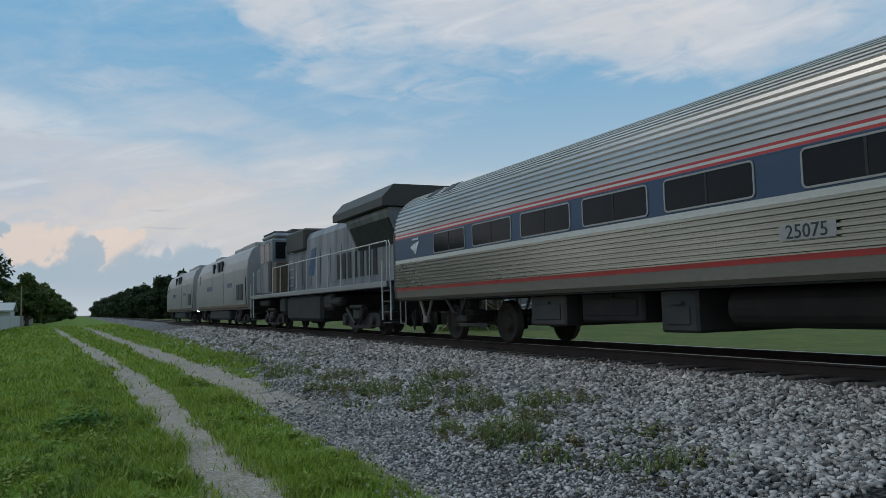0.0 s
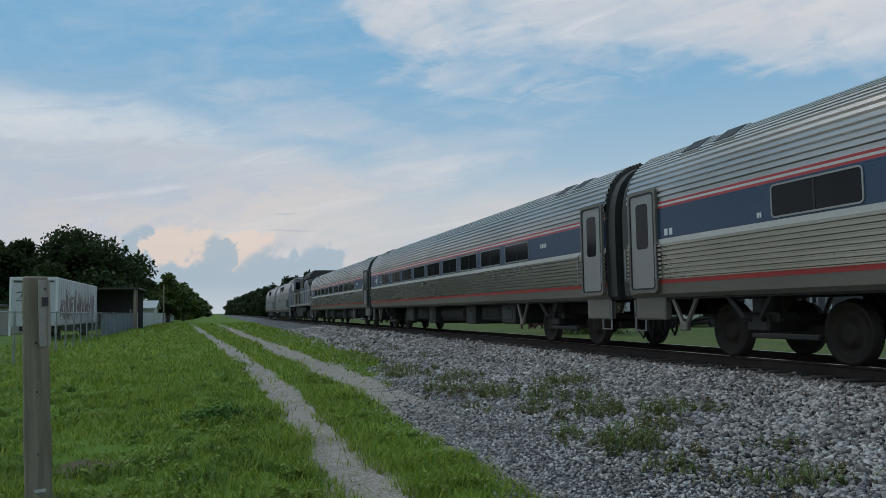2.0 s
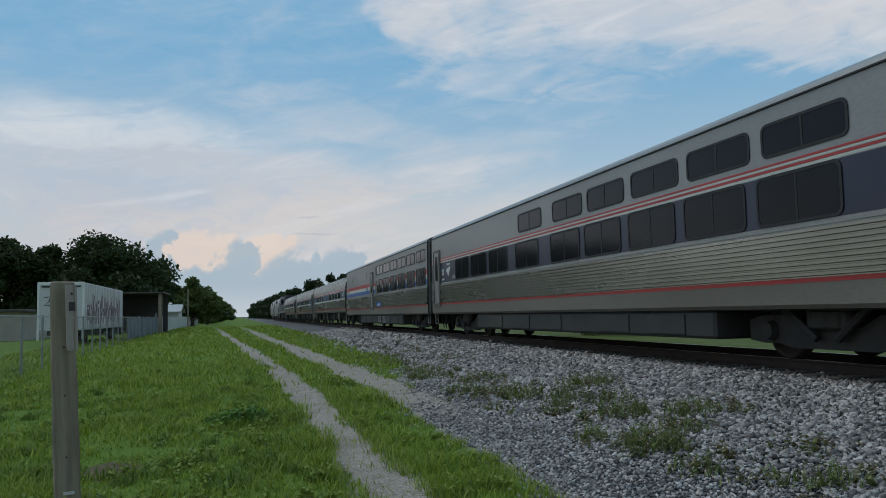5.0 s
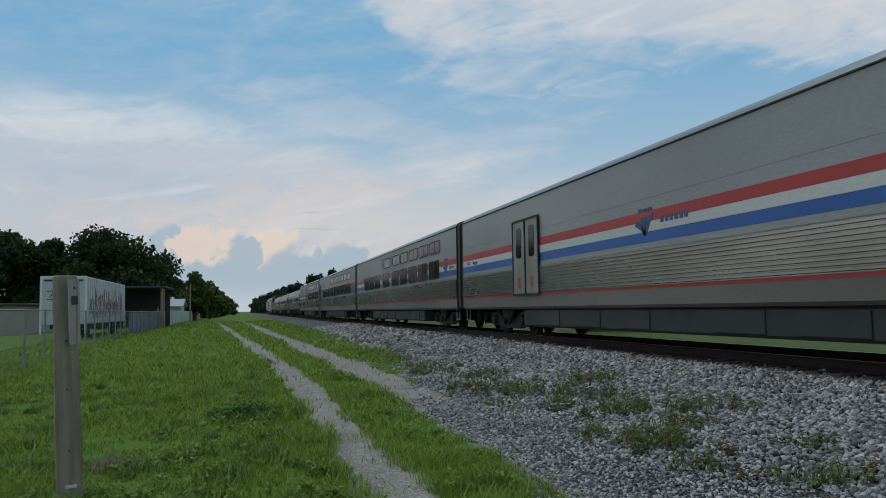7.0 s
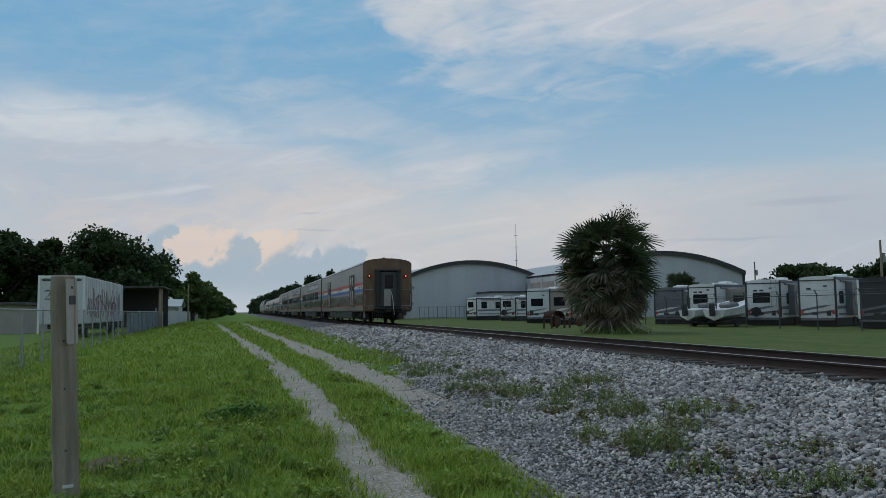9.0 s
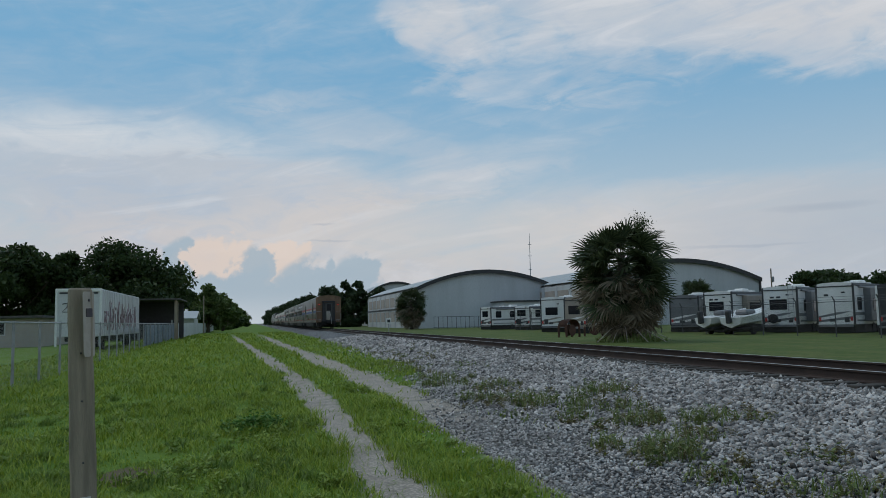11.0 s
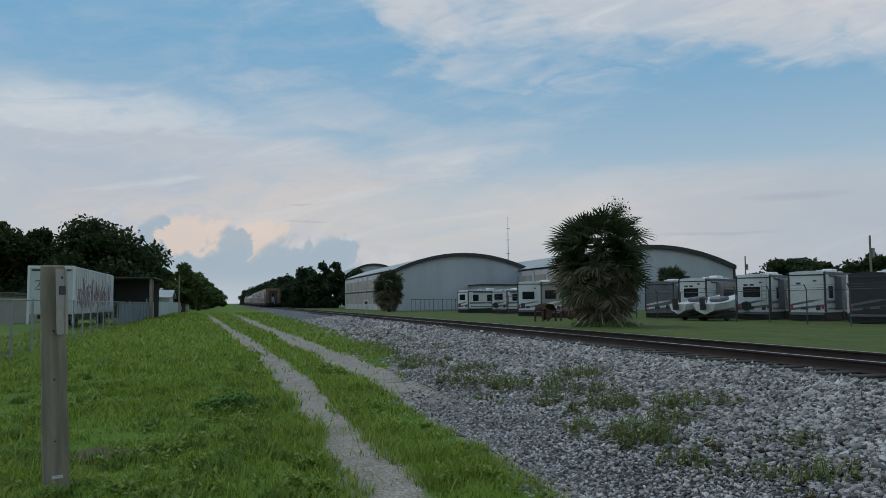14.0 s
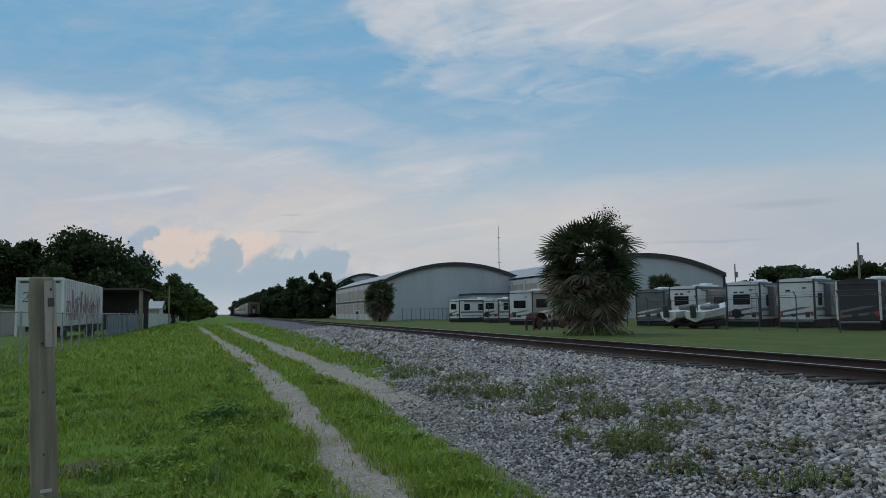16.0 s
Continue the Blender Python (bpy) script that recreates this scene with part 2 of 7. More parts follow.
M["door_steel"] = mat("stained_door_steel", (0.34, 0.32, 0.28), (0.24, 0.215, 0.18), 0.45, 0.3, 1.6, 25, 0.08, (1, 1, 0.3), (0.14, 0.10, 0.065), 0.5)
M["loco"] = mat("grimy_grey_paint", (0.27, 0.275, 0.29), (0.13, 0.135, 0.15), 0.5, 0.1, 0.9, 25, 0.1, (1, 1.6, 0.25), (0.02, 0.02, 0.022), 0.95)
M["lamp_red"] = bpy.data.materials.new("red_marker")
M["lamp_white"] = bpy.data.materials.new("white_lamp")
for key, c, s in (("lamp_red", (1, 0.05, 0.03), 4.0), ("lamp_white", (1, 0.95, 0.8), 8.0)):
    M[key].use_nodes = True
    g_ = G(M[key].node_tree)
    g_.principled((0.4, 0.05, 0.04) if key == "lamp_red" else (0.8, 0.8, 0.8), 0.3, Emission_Color=(*c, 1), Emission_Strength=s)


def glass_material(name, col, rough=0.08):
    mt = bpy.data.materials.new(name)
    mt.use_nodes = True
    g = G(mt.node_tree)
    co = g.n("ShaderNodeTexCoord").outputs["Object"]
    n = g.noise(co, 1.5, 3)
    g.principled(g.mix(n, col, tuple(c * 1.8 for c in col)), g.m("ADD", rough, g.m("MULTIPLY", n, 0.06)), 0.0, g.bump(n, 0.02, 0.02), 0.14)
    return mt


M["glass"] = glass_material("tinted_glass", (0.009, 0.010, 0.012))


# ---- mesh helpers ----
def part(name, bm, material, parent=None, label="", smooth=False, me=None):
    """Link a bmesh as one mesh object under a thing or a part."""
    if me is None:
        me = bpy.data.meshes.new(name)
        bm.normal_update()
        bm.to_mesh(me)
        bm.free()
        for m in material if isinstance(material, (list, tuple)) else [material]:
            me.materials.append(m)
        if smooth:
            me.polygons.foreach_set("use_smooth", [True] * len(me.polygons))
    ob = new(name, me)
    ob.parent = parent
    if label:
        ob["label"] = label
    return ob


def box(bm, x0, x1, y0, y1, z0, z1, bev=0.0, mi=0, m=None):
    vs = [bm.verts.new((x, y, z)) for x in (x0, x1) for y in (y0, y1) for z in (z0, z1)]
    fs = []
    for q in ((0, 1, 3, 2), (4, 6, 7, 5), (0, 4, 5, 1), (2, 3, 7, 6), (0, 2, 6, 4), (1, 5, 7, 3)):
        f = bm.faces.new([vs[i] for i in q])
        f.material_index = mi
        fs.append(f)
    if m is not None:
        bmesh.ops.transform(bm, matrix=m, verts=vs)
    if bev:
        bmesh.ops.bevel(bm, geom=list({e for f in fs for e in f.edges}), offset=bev, segments=1, affect="EDGES")
    return vs


def tube(bm, pts, r, seg=8, mi=0, r1=None):
    """A round bar along points, capped."""
    pts = [Vector(p) for p in pts]
    rings = []
    for i, p in enumerate(pts):
        d = (pts[min(i + 1, len(pts) - 1)] - pts[max(i - 1, 0)]).normalized()
        u = d.cross(Vector((0, 0, 1)) if abs(d.z) < 0.9 else Vector((1, 0, 0))).normalized()
        v = d.cross(u)
        rr = r if r1 is None else r + (r1 - r) * i / (len(pts) - 1)
        rings.append([bm.verts.new(p + (u * math.cos(a) + v * math.sin(a)) * rr) for a in [2 * math.pi * k / seg for k in range(seg)]])
    for a, b in zip(rings, rings[1:]):
        for k in range(seg):
            f = bm.faces.new((a[k], a[(k + 1) % seg], b[(k + 1) % seg], b[k]))
            f.material_index = mi
    for ring in (rings[0][::-1], rings[-1]):
        bm.faces.new(ring).material_index = mi


def lathe(bm, prof, axis="x", seg=24, at=(0, 0, 0), mi=0):
    """Turn a profile of (along, radius) round an axis."""
    rings = []
    for a, r in prof:
        ring = []
        for k in range(seg):
            c, s = math.cos(2 * math.pi * k / seg) * r, math.sin(2 * math.pi * k / seg) * r
            p = (a, c, s) if axis == "x" else (c, a, s) if axis == "y" else (c, s, a)
            ring.append(bm.verts.new(Vector(p) + Vector(at)))
        rings.append(ring)
    for a, b in zip(rings, rings[1:]):
        for k in range(seg):
            bm.faces.new((a[k], a[(k + 1) % seg], b[(k + 1) % seg], b[k])).material_index = mi
    bm.faces.new(rings[0][::-1]).material_index = mi
    bm.faces.new(rings[-1]).material_index = mi


def rounded(w, h, r, n=4):
    """Corner points of a rounded rectangle centred at 0."""
    r = min(r, w / 2 - 1e-3, h / 2 - 1e-3)
    out = []
    for cx, cz, a0 in ((w / 2 - r, h / 2 - r, 0), (-w / 2 + r, h / 2 - r, 90), (-w / 2 + r, -h / 2 + r, 180), (w / 2 - r, -h / 2 + r, 270)):
        for k in range(n + 1):
            a = radians(a0 + 90 * k / n)
            out.append((cx + r * math.cos(a), cz + r * math.sin(a)))
    return out


def slab(bm, outline, depth, m, mi=0):
    """A flat outline (u, v) made a solid plate of that depth; m carries u, v, depth to x, y, z."""
    a = [bm.verts.new(m @ Vector((u, v, 0))) for u, v in outline]
    b = [bm.verts.new(m @ Vector((u, v, depth))) for u, v in outline]
    k = len(outline)
    bm.faces.new(a[::-1]).material_index = mi
    bm.faces.new(b).material_index = mi
    for i in range(k):
        bm.faces.new((a[i], a[(i + 1) % k], b[(i + 1) % k], b[i])).material_index = mi


def ring(bm, outer, inner, depth, m, mi=0):
    """A frame between two outlines of the same count."""
    k = len(outer)
    vs = [[bm.verts.new(m @ Vector((u, v, d))) for u, v in o] for o, d in ((outer, 0), (outer, depth), (inner, depth), (inner, 0))]
    for a, b in zip(vs, vs[1:] + vs[:1]):
        for i in range(k):
            bm.faces.new((a[i], a[(i + 1) % k], b[(i + 1) % k], b[i])).material_index = mi


def side(sgn, y, z, x=1.6):
    """Maps (along, up, out) onto a car's side at that spot; sgn -1 is the near side."""
    return Matrix(((0, 0, sgn, sgn * x), (-sgn * 1.0, 0, 0, y), (0, 1, 0, z), (0, 0, 0, 1))) if sgn > 0 else \
        Matrix(((0, 0, -1, -x), (-1, 0, 0, y), (0, 1, 0, z), (0, 0, 0, 1)))


def side_text(word, size, parent, y, z, material, x=1.606, name="lettering", squash=1.0):
    """Raised lettering on the near side."""
    cu = bpy.data.curves.new(name, "FONT")
    cu.body, cu.size, cu.align_x, cu.align_y, cu.extrude = word, size, "CENTER", "CENTER", 0.003
    cu.resolution_u = 2
    tmp = bpy.data.objects.new(name, cu)
    scene.collection.objects.link(tmp)
    me = bpy.data.meshes.new_from_object(tmp.evaluated_get(bpy.context.evaluated_depsgraph_get()))
    bpy.data.objects.remove(tmp)
    me.transform(side(-1, y, z, x) @ Matrix.Diagonal((squash, 1, 1, 1)))
    me.materials.append(material)
    return part(name, None, None, parent, "", me=me)


def flute(prof, z0, z1, pitch, depth):
    """Add ribs to a profile of (half width, height) between two heights."""
    out = []
    for (xa, za), (xb, zb) in zip(prof, prof[1:]):
        ln = math.hypot(xb - xa, zb - za)
        if not (z0 - 1e-6 <= min(za, zb) and max(za, zb) <= z1 + 1e-6):
            out.append((xa, za))
            continue
        nx, nz = (zb - za) / ln, -(xb - xa) / ln
        k = max(1, round(ln / pitch))
        for i in range(k):
            for f, d in ((0.0, 0), (0.24, 0), (0.36, 1), (0.88, 1)):
                t = (i + f) / k
                out.append((xa + (xb - xa) * t + nx * d * depth, za + (zb - za) * t + nz * d * depth))
    out.append(prof[-1])
    return out


def strip(bm, prof, y0, y1, mi=0, cuts=1):
    """Extrude a side profile along a car on both sides."""
    for sgn in (-1, 1):
        rows = [[bm.verts.new((sgn * x, y0 + (y1 - y0) * i / cuts, z)) for x, z in prof] for i in range(cuts + 1)]
        for a, b in zip(rows, rows[1:]):
            for i in range(len(prof) - 1):
                q = (a[i], b[i], b[i + 1], a[i + 1])
                bm.faces.new(q if sgn > 0 else q[::-1]).material_index = mi


def cap(bm, prof, y, mi=0):
    """Close a car's end with the outline."""
    vs = [bm.verts.new((x, y, z)) for x, z in prof] + [bm.verts.new((-x, y, z)) for x, z in prof[::-1] if x > 1e-4]
    bm.faces.new(vs).material_index = mi


def thing(name, at, label, category, group="", kind=""):
    ob = new(name)
    ob.empty_display_size = 0.2
    ob.matrix_basis = at
    return tagged(ob, label, category, group, kind)


# ---- the train ----
SHARED = {}


def shared(key, build, material, name, parent, m=None, smooth=False, label=""):
    """A part whose mesh is built once and then shared."""
    if key not in SHARED:
        bm = bmesh.new()
        build(bm)
        ob = part(name, bm, material, parent, label, smooth)
        SHARED[key] = ob.data
    else:
        ob = part(name, None, None, parent, label, me=SHARED[key])
    if m is not None:
        ob.matrix_basis = m
    return ob


def wheel_mesh(bm):
    lathe(bm, [(-0.07, 0.10), (-0.07, 0.18), (-0.02, 0.2), (-0.02, 0.37), (-0.066, 0.39), (-0.066, 0.455), (0.05, 0.463), (0.066, 0.49), (0.074, 0.49), (0.074, 0.38), (0.02, 0.36), (0.02, 0.2), (0.05, 0.1)], "x", 28)


def axle_mesh(bm):
    tube(bm, [(-0.7, 0, 0), (0.7, 0, 0)], 0.09, 12)


def inboard_frame(bm):
    for s in (-1, 1):
        box(bm, s * 0.5 - 0.07, s * 0.5 + 0.07, -1.75, 1.75, 0.38, 0.58, 0.03)
        box(bm, s * 1.05 - 0.2, s * 1.05 + 0.2, -0.42, 0.42, 0.60, 0.76, 0.03)
        lathe(bm, [(0.74, 0.21), (0.78, 0.23), (0.98, 0.23), (1.02, 0.21)], "z", 16, (s * 1.08, 0, 0))
        for k in (-1, 1):
            tube(bm, [(s * 1.42, k * 0.55, 1.05), (s * 1.38, k * 0.2, 0.68), (s * 1.2, k * 0.1, 0.62)], 0.05, 6)
            box(bm, s * 0.5 - 0.12, s * 0.5 + 0.12, k * 1.3 - 0.18, k * 1.3 + 0.18, 0.30, 0.62, 0.03)
        box(bm, s * 1.28 - 0.05, s * 1.28 + 0.05, -1.3, 0.1, 0.36, 0.44, 0.015)
    box(bm, -1.3, 1.3, -0.25, 0.25, 0.46, 0.72, 0.03)
    for y in (-0.75, 0.75, 2.0, -2.0):
        box(bm, -0.6, 0.6, y - 0.06, y + 0.06, 0.4, 0.55)


def bracket_mesh(bm):
    """V-shaped hanger of light steel beside the truck."""
    for y0, y1 in ((-0.42, -0.06), (0.36, 0.02)):
        tube(bm, [(0, y0, 1.06), (0, y1, 0.52)], 0.045, 6)
    box(bm, -0.05, 0.05, -0.5, 0.45, 1.02, 1.1, 0.01)
    box(bm, -0.05, 0.05, -0.12, 0.1, 0.44, 0.6, 0.02)


def outside_frame(bm):
    for s in (-1, 1):
        x0, x1 = s * 1.02 - 0.09, s * 1.02 + 0.09
        ol = [(-1.85, 0.30), (-1.85, 0.62), (-1.55, 0.70), (-0.9, 0.70), (-0.55, 0.52), (0.55, 0.52), (0.9, 0.70), (1.55, 0.70), (1.85, 0.62), (1.85, 0.30), (1.5, 0.26), (1.1, 0.26), (0.8, 0.2), (-0.8, 0.2), (-1.1, 0.26), (-1.5, 0.26)]
        a = [bm.verts.new((x0, y, z)) for y, z in ol]
        b = [bm.verts.new((x1, y, z)) for y, z in ol]
        bm.faces.new(a), bm.faces.new(b[::-1])
        for i in range(len(ol)):
            bm.faces.new((a[i], a[i - 1], b[i - 1], b[i]))
        for k in (-1, 1):
            lathe(bm, [(s * 1.02 - 0.16 if s < 0 else 1.02 - 0.1, 0.17), (s * 1.02, 0.19), (s * 1.02 + 0.17 * s, 0.14)] if s > 0 else [(-1.22, 0.13), (-1.05, 0.19), (-0.9, 0.17)], "x", 14, (0, k * 1.3, 0.46))
            lathe(bm, [(0.52, 0.13), (0.9, 0.13)], "z", 12, (s * 1.1, k * 0.32, 0))
            tube(bm, [(s * 1.2, k * 0.2, 0.35), (s * 1.25, k * 0.9, 0.86)], 0.06, 6)
        box(bm, s * 1.2 - 0.07, s * 1.2 + 0.07, -0.62, 0.62, 0.84, 0.96, 0.03)
    box(bm, -1.25, 1.25, -0.3, 0.3, 0.5, 0.78, 0.03)


def truck(car, y, kind, base=1.3):
    tr = shared(kind, inboard_frame if kind == "inboard" else outside_frame, M["truck"], "truck", car, Matrix.Translation((0, y, 0)))
    for k in (-1, 1):
        shared("axle", axle_mesh, M["wheel"], "axle", tr, Matrix.Translation((0, k * base, 0.457)))
        for s in (-1, 1):
            shared("wheel", wheel_mesh, M["wheel"], "wheel", tr, Matrix.Translation((s * 0.7525, k * base, 0.457)) @ pose(0, 0, 0, 0, 0, 0 if s < 0 else 180), True)
    if kind == "inboard":
        for s in (-1, 1):
            shared("bracket", bracket_mesh, M["sill"], "bracket", tr, Matrix.Translation((s * 1.42, 1.75, 0)))
    return tr


def window(car, y, z, w, h, x=1.6, frame_m="rubber", r=0.1, split=True, sides=(-1, 1)):
    """A tinted window with its gasket, on both sides."""
    for s in sides:
        m = side(s, y, z, x)
        bm = bmesh.new()
        rim = 0.035 if frame_m == "silver" else 0.07
        ring(bm, rounded(w + rim, h + rim, r + 0.03), rounded(w - 0.02, h - 0.02, r), 0.014, m)
        wf = part("window", bm, M[frame_m], car)
        bm = bmesh.new()
        slab(bm, rounded(w, h, r), 0.006, m)
        part("pane", bm, M["glass"], wf)
        if split:
            bm = bmesh.new()
            slab(bm, [(0.02, h / 2 - 0.01), (-0.02, h / 2 - 0.01), (-0.02, -h / 2 + 0.01), (0.02, -h / 2 + 0.01)], 0.011, m)
            part("mullion", bm, M["rubber"], wf)


def car_door(car, y, z0, z1, w=0.85, x=1.6, pane_h=0.85, skin="silver", sides=(-1, 1)):
    for s in sides:
        m = side(s, y, (z0 + z1) / 2, x)
        h = z1 - z0
        bm = bmesh.new()
        ring(bm, rounded(w + 0.16, h + 0.16, 0.1), rounded(w - 0.02, h - 0.02, 0.06), 0.06, m @ Matrix.Translation((0, 0, -0.04)))
        fr = part("door", bm, M["sill"], car)
        bm = bmesh.new()
        ring(bm, rounded(w + 0.03, h + 0.03, 0.08), rounded(w - 0.03, h - 0.03, 0.06), 0.024, m)
        part("door_seal", bm, M["rubber"], fr)
        bm = bmesh.new()
        slab(bm, rounded(w, h, 0.06), 0.008, m)
        part("door_leaf", bm, M[skin], fr)
        bm = bmesh.new()
        slab(bm, rounded(w * 0.5, pane_h, 0.08), 0.012, m @ Matrix.Translation((0, h / 2 - pane_h / 2 - 0.18, 0)))
        part("pane", bm, M["glass"], fr)
        for k in (-1, 1):
            bm = bmesh.new()
            tube(bm, [m @ Vector((k * (w / 2 + 0.13), -h / 2 + 0.15, 0.02)), m @ Vector((k * (w / 2 + 0.13), -h / 2 + 0.18, 0.07)), m @ Vector((k * (w / 2 + 0.13), -0.1, 0.07)), m @ Vector((k * (w / 2 + 0.13), -0.07, 0.02))], 0.017, 6)
            part("handrail", bm, M["silver"], fr)


def end_gear(car, y, s, top, dark=True, depth=0.33):
    """Gangway, buffer beam, coupler and hoses at one end; s is the way it faces."""
    bm = bmesh.new()
    for w, h0, h1, d0, d1 in ((0.62, 1.05, 3.3, 0, depth + 0.1),):
        box(bm, -w, w, min(y + s * d0, y + s * d1), max(y + s * d0, y + s * d1), h0, h1, 0.06)
    part("gangway", bm, M["rubber"], car)
    bm = bmesh.new()
    box(bm, -0.16, 0.16, min(y, y + s * 0.43), max(y, y + s * 0.43), 0.72, 1.0, 0.04)
    box(bm, -0.9, 0.9, min(y, y + s * 0.1), max(y, y + s * 0.1), 0.7, 1.02, 0.03)
    part("coupler", bm, M["under"], car)
    for k in range(3):
        bm = bmesh.new()
        x0 = -1.0 + 0.26 * k
        tube(bm, [(x0, y + s * 0.05, 0.78), (x0, y + s * 0.14, 0.4), (x0 + 0.04, y + s * 0.27, 0.24 + 0.03 * k), (x0 + 0.05, y + s * 0.38, 0.42), (x0 + 0.06, y + s * 0.42, 0.7)], 0.025, 6)
        part("air_hose", bm, M["rubber"], car)
    for sx in (-1, 1):
        xx, y0 = sx * 1.5, y + s * 0.12
        for pts in ([(xx, y - s * 0.02, 1.9), (xx, y0, 1.9), (xx, y0, 1.2), (xx, y - s * 0.02, 1.2)],
                    [(xx, y - s * 0.05, 1.0), (xx, y - s * 0.05, 0.42), (xx, y - s * 0.42, 0.42), (xx, y - s * 0.42, 1.0)]):
            bm = bmesh.new()
            tube(bm, pts, 0.02, 6)
            part("grab_iron", bm, M["silver"], car)


def logo(car, y, z, w, material, x=1.606):
    """Three sweeping plain bars."""
    for a, b, c, d in ((-0.5, 0.02, -0.30, 0.13), (-0.23, 0.15, 0.06, 0.20), (0.13, 0.20, 0.52, 0.26)):
        bm = bmesh.new()
        slab(bm, [(w * u, w * v) for u, v in ((a, b), (-0.02 + a * 0.25, -0.16), (0.0 + a * 0.1, -0.30), (0.07 + c * 0.1, -0.30), (0.06 + c * 0.35, -0.08), (c, d))][::-1], 0.004, side(-1, y, z, x))
        part("emblem", bm, material, car)
    bm = bmesh.new()
    for k in range(6):
        u = -w * 0.3 + k * w * 0.13
        slab(bm, [(u, 0), (u + w * 0.09, 0), (u + w * 0.09, w * 0.09), (u, w * 0.09)], 0.004, side(-1, y, z + w * 0.34, x))
    part("lettering", bm, material, car)


AM_LOW = [(1.50, 1.03), (1.575, 1.10), (1.59, 1.28)]
AM_RED = [(1.594, 1.28), (1.597, 1.355)]
AM_FLUTE = [(1.595, 1.355), (1.6, 2.0)]
AM_LINE = [(1.604, 2.0), (1.606, 2.09)]
AM_BAND = [(1.6, 2.09), (1.6, 2.63)]
AM_ROOF = [(1.59, 2.82), (1.565, 3.03), (1.51, 3.24), (1.41, 3.45), (1.25, 3.63), (1.02, 3.78), (0.70, 3.89), (0.35, 3.95), (0.0, 3.96)]
AM_ALL = AM_LOW + AM_FLUTE + AM_BAND + AM_ROOF


def amfleet(label, windows, doors, extras, reverse=False):
    """A tubular fluted coach; windows are (centre along, width)."""
    car = thing("passenger_coach", Matrix(), label, "train car", "cars of the train")
    F = 1 if not reverse else -1
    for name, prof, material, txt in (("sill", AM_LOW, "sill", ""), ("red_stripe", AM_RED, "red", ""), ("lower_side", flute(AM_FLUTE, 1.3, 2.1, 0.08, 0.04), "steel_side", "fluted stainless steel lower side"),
                                      ("belt_line", AM_LINE, "white", ""), ("window_band", AM_BAND, "navy", "dark blue window band")):
        bm = bmesh.new()
        strip(bm, prof, -HALF, HALF, cuts=6)
        part(name, bm, M[material], car, txt)
    for k, (z0, z1, mm) in enumerate(((2.63, 2.648, "navy"), (2.648, 2.69, "red"), (2.69, 2.73, "white"), (2.73, 2.77, "red"), (2.77, 2.82, "steel"))):
        bm = bmesh.new()
        strip(bm, [(1.604 - 0.0035 * k, z0), (1.6005 - 0.0035 * k, z1)], -HALF, HALF)
        part("stripe", bm, M[mm], car)
    bm = bmesh.new()
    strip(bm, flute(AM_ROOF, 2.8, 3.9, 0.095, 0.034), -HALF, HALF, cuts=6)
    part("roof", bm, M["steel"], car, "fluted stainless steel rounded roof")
    for s in (-1, 1):
        bm = bmesh.new()
        cap(bm, AM_ALL, s * HALF)
        pr = [(x * 0.965, 1.02 + (z - 1.03) * 0.985) for x, z in AM_ALL]
        strip(bm, pr, *sorted((s * HALF, s * (HALF + 0.3))))
        cap(bm, pr, s * (HALF + 0.3))
        part("end_wall", bm, M["end"], car)
        end_gear(car, s * (HALF + 0.02), s, 3.87)
        truck(car, s * 9.25, "inboard")
        for k in range(2):
            for sx in (-1, 1):
                bm = bmesh.new()
                mm = pose(sx * 1.17, s * 9.85 + k * 0.95 * s, 3.70, 0, sx * 36, 0)
                box(bm, -0.22, 0.22, -0.3, 0.3, -0.03, 0.025, 0.01, m=mm)
                rv = part("roof_vent", bm, M["steel"], car)
                bm = bmesh.new()
                box(bm, -0.18, 0.18, -0.25, 0.25, 0.02, 0.036, 0.006, m=mm)
                part("vent_screen", bm, M["rubber"], rv)
    bm = bmesh.new()
    box(bm, -1.48, 1.48, -HALF, HALF, 1.0, 1.06)
    part("floor_pan", bm, M["under"], car)
    for y0, y1, z0, w, mm in ((-6.6, -5.6, 0.45, 1.3, "skirt"), (-5.2, -3.4, 0.52, 1.15, "under"), (-3.0, -2.1, 0.4, 1.25, "skirt"), (-1.6, 1.2, 0.5, 1.2, "under"), (1.6, 2.4, 0.36, 1.3, "skirt"), (2.9, 4.6, 0.5, 1.2, "under"), (5.0, 6.2, 0.42, 1.28, "skirt")):
        bm = bmesh.new()
        if mm == "under" and y1 - y0 > 2:
            lathe(bm, [(y0, 0.2), (y0 + 0.06, 0.28), (y1 - 0.06, 0.28), (y1, 0.2)], "y", 16, (-w + 0.3, 0, 0.72))
            lathe(bm, [(y0, 0.2), (y0 + 0.06, 0.28), (y1 - 0.06, 0.28), (y1, 0.2)], "y", 16, (w - 0.3, 0, 0.72))
        else:
            box(bm, -w, w, y0, y1, z0, 1.02, 0.04)
            for s in (-1, 1):
                box(bm, s * w - 0.02, s * w + 0.02, y0 + 0.15, y1 - 0.15, z0 + 0.12, z0 + 0.4, 0.008)
                box(bm, s * (w + 0.03) - 0.02, s * (w + 0.03) + 0.02, (y0 + y1) / 2 - 0.12, (y0 + y1) / 2 + 0.12, z0 + 0.42, z0 + 0.46, 0.004)
        part("equipment_box", bm, M[mm], car)
    for y, w in windows:
        window(car, y * F, 2.365, w, 0.46, 1.6, "silver", 0.05)
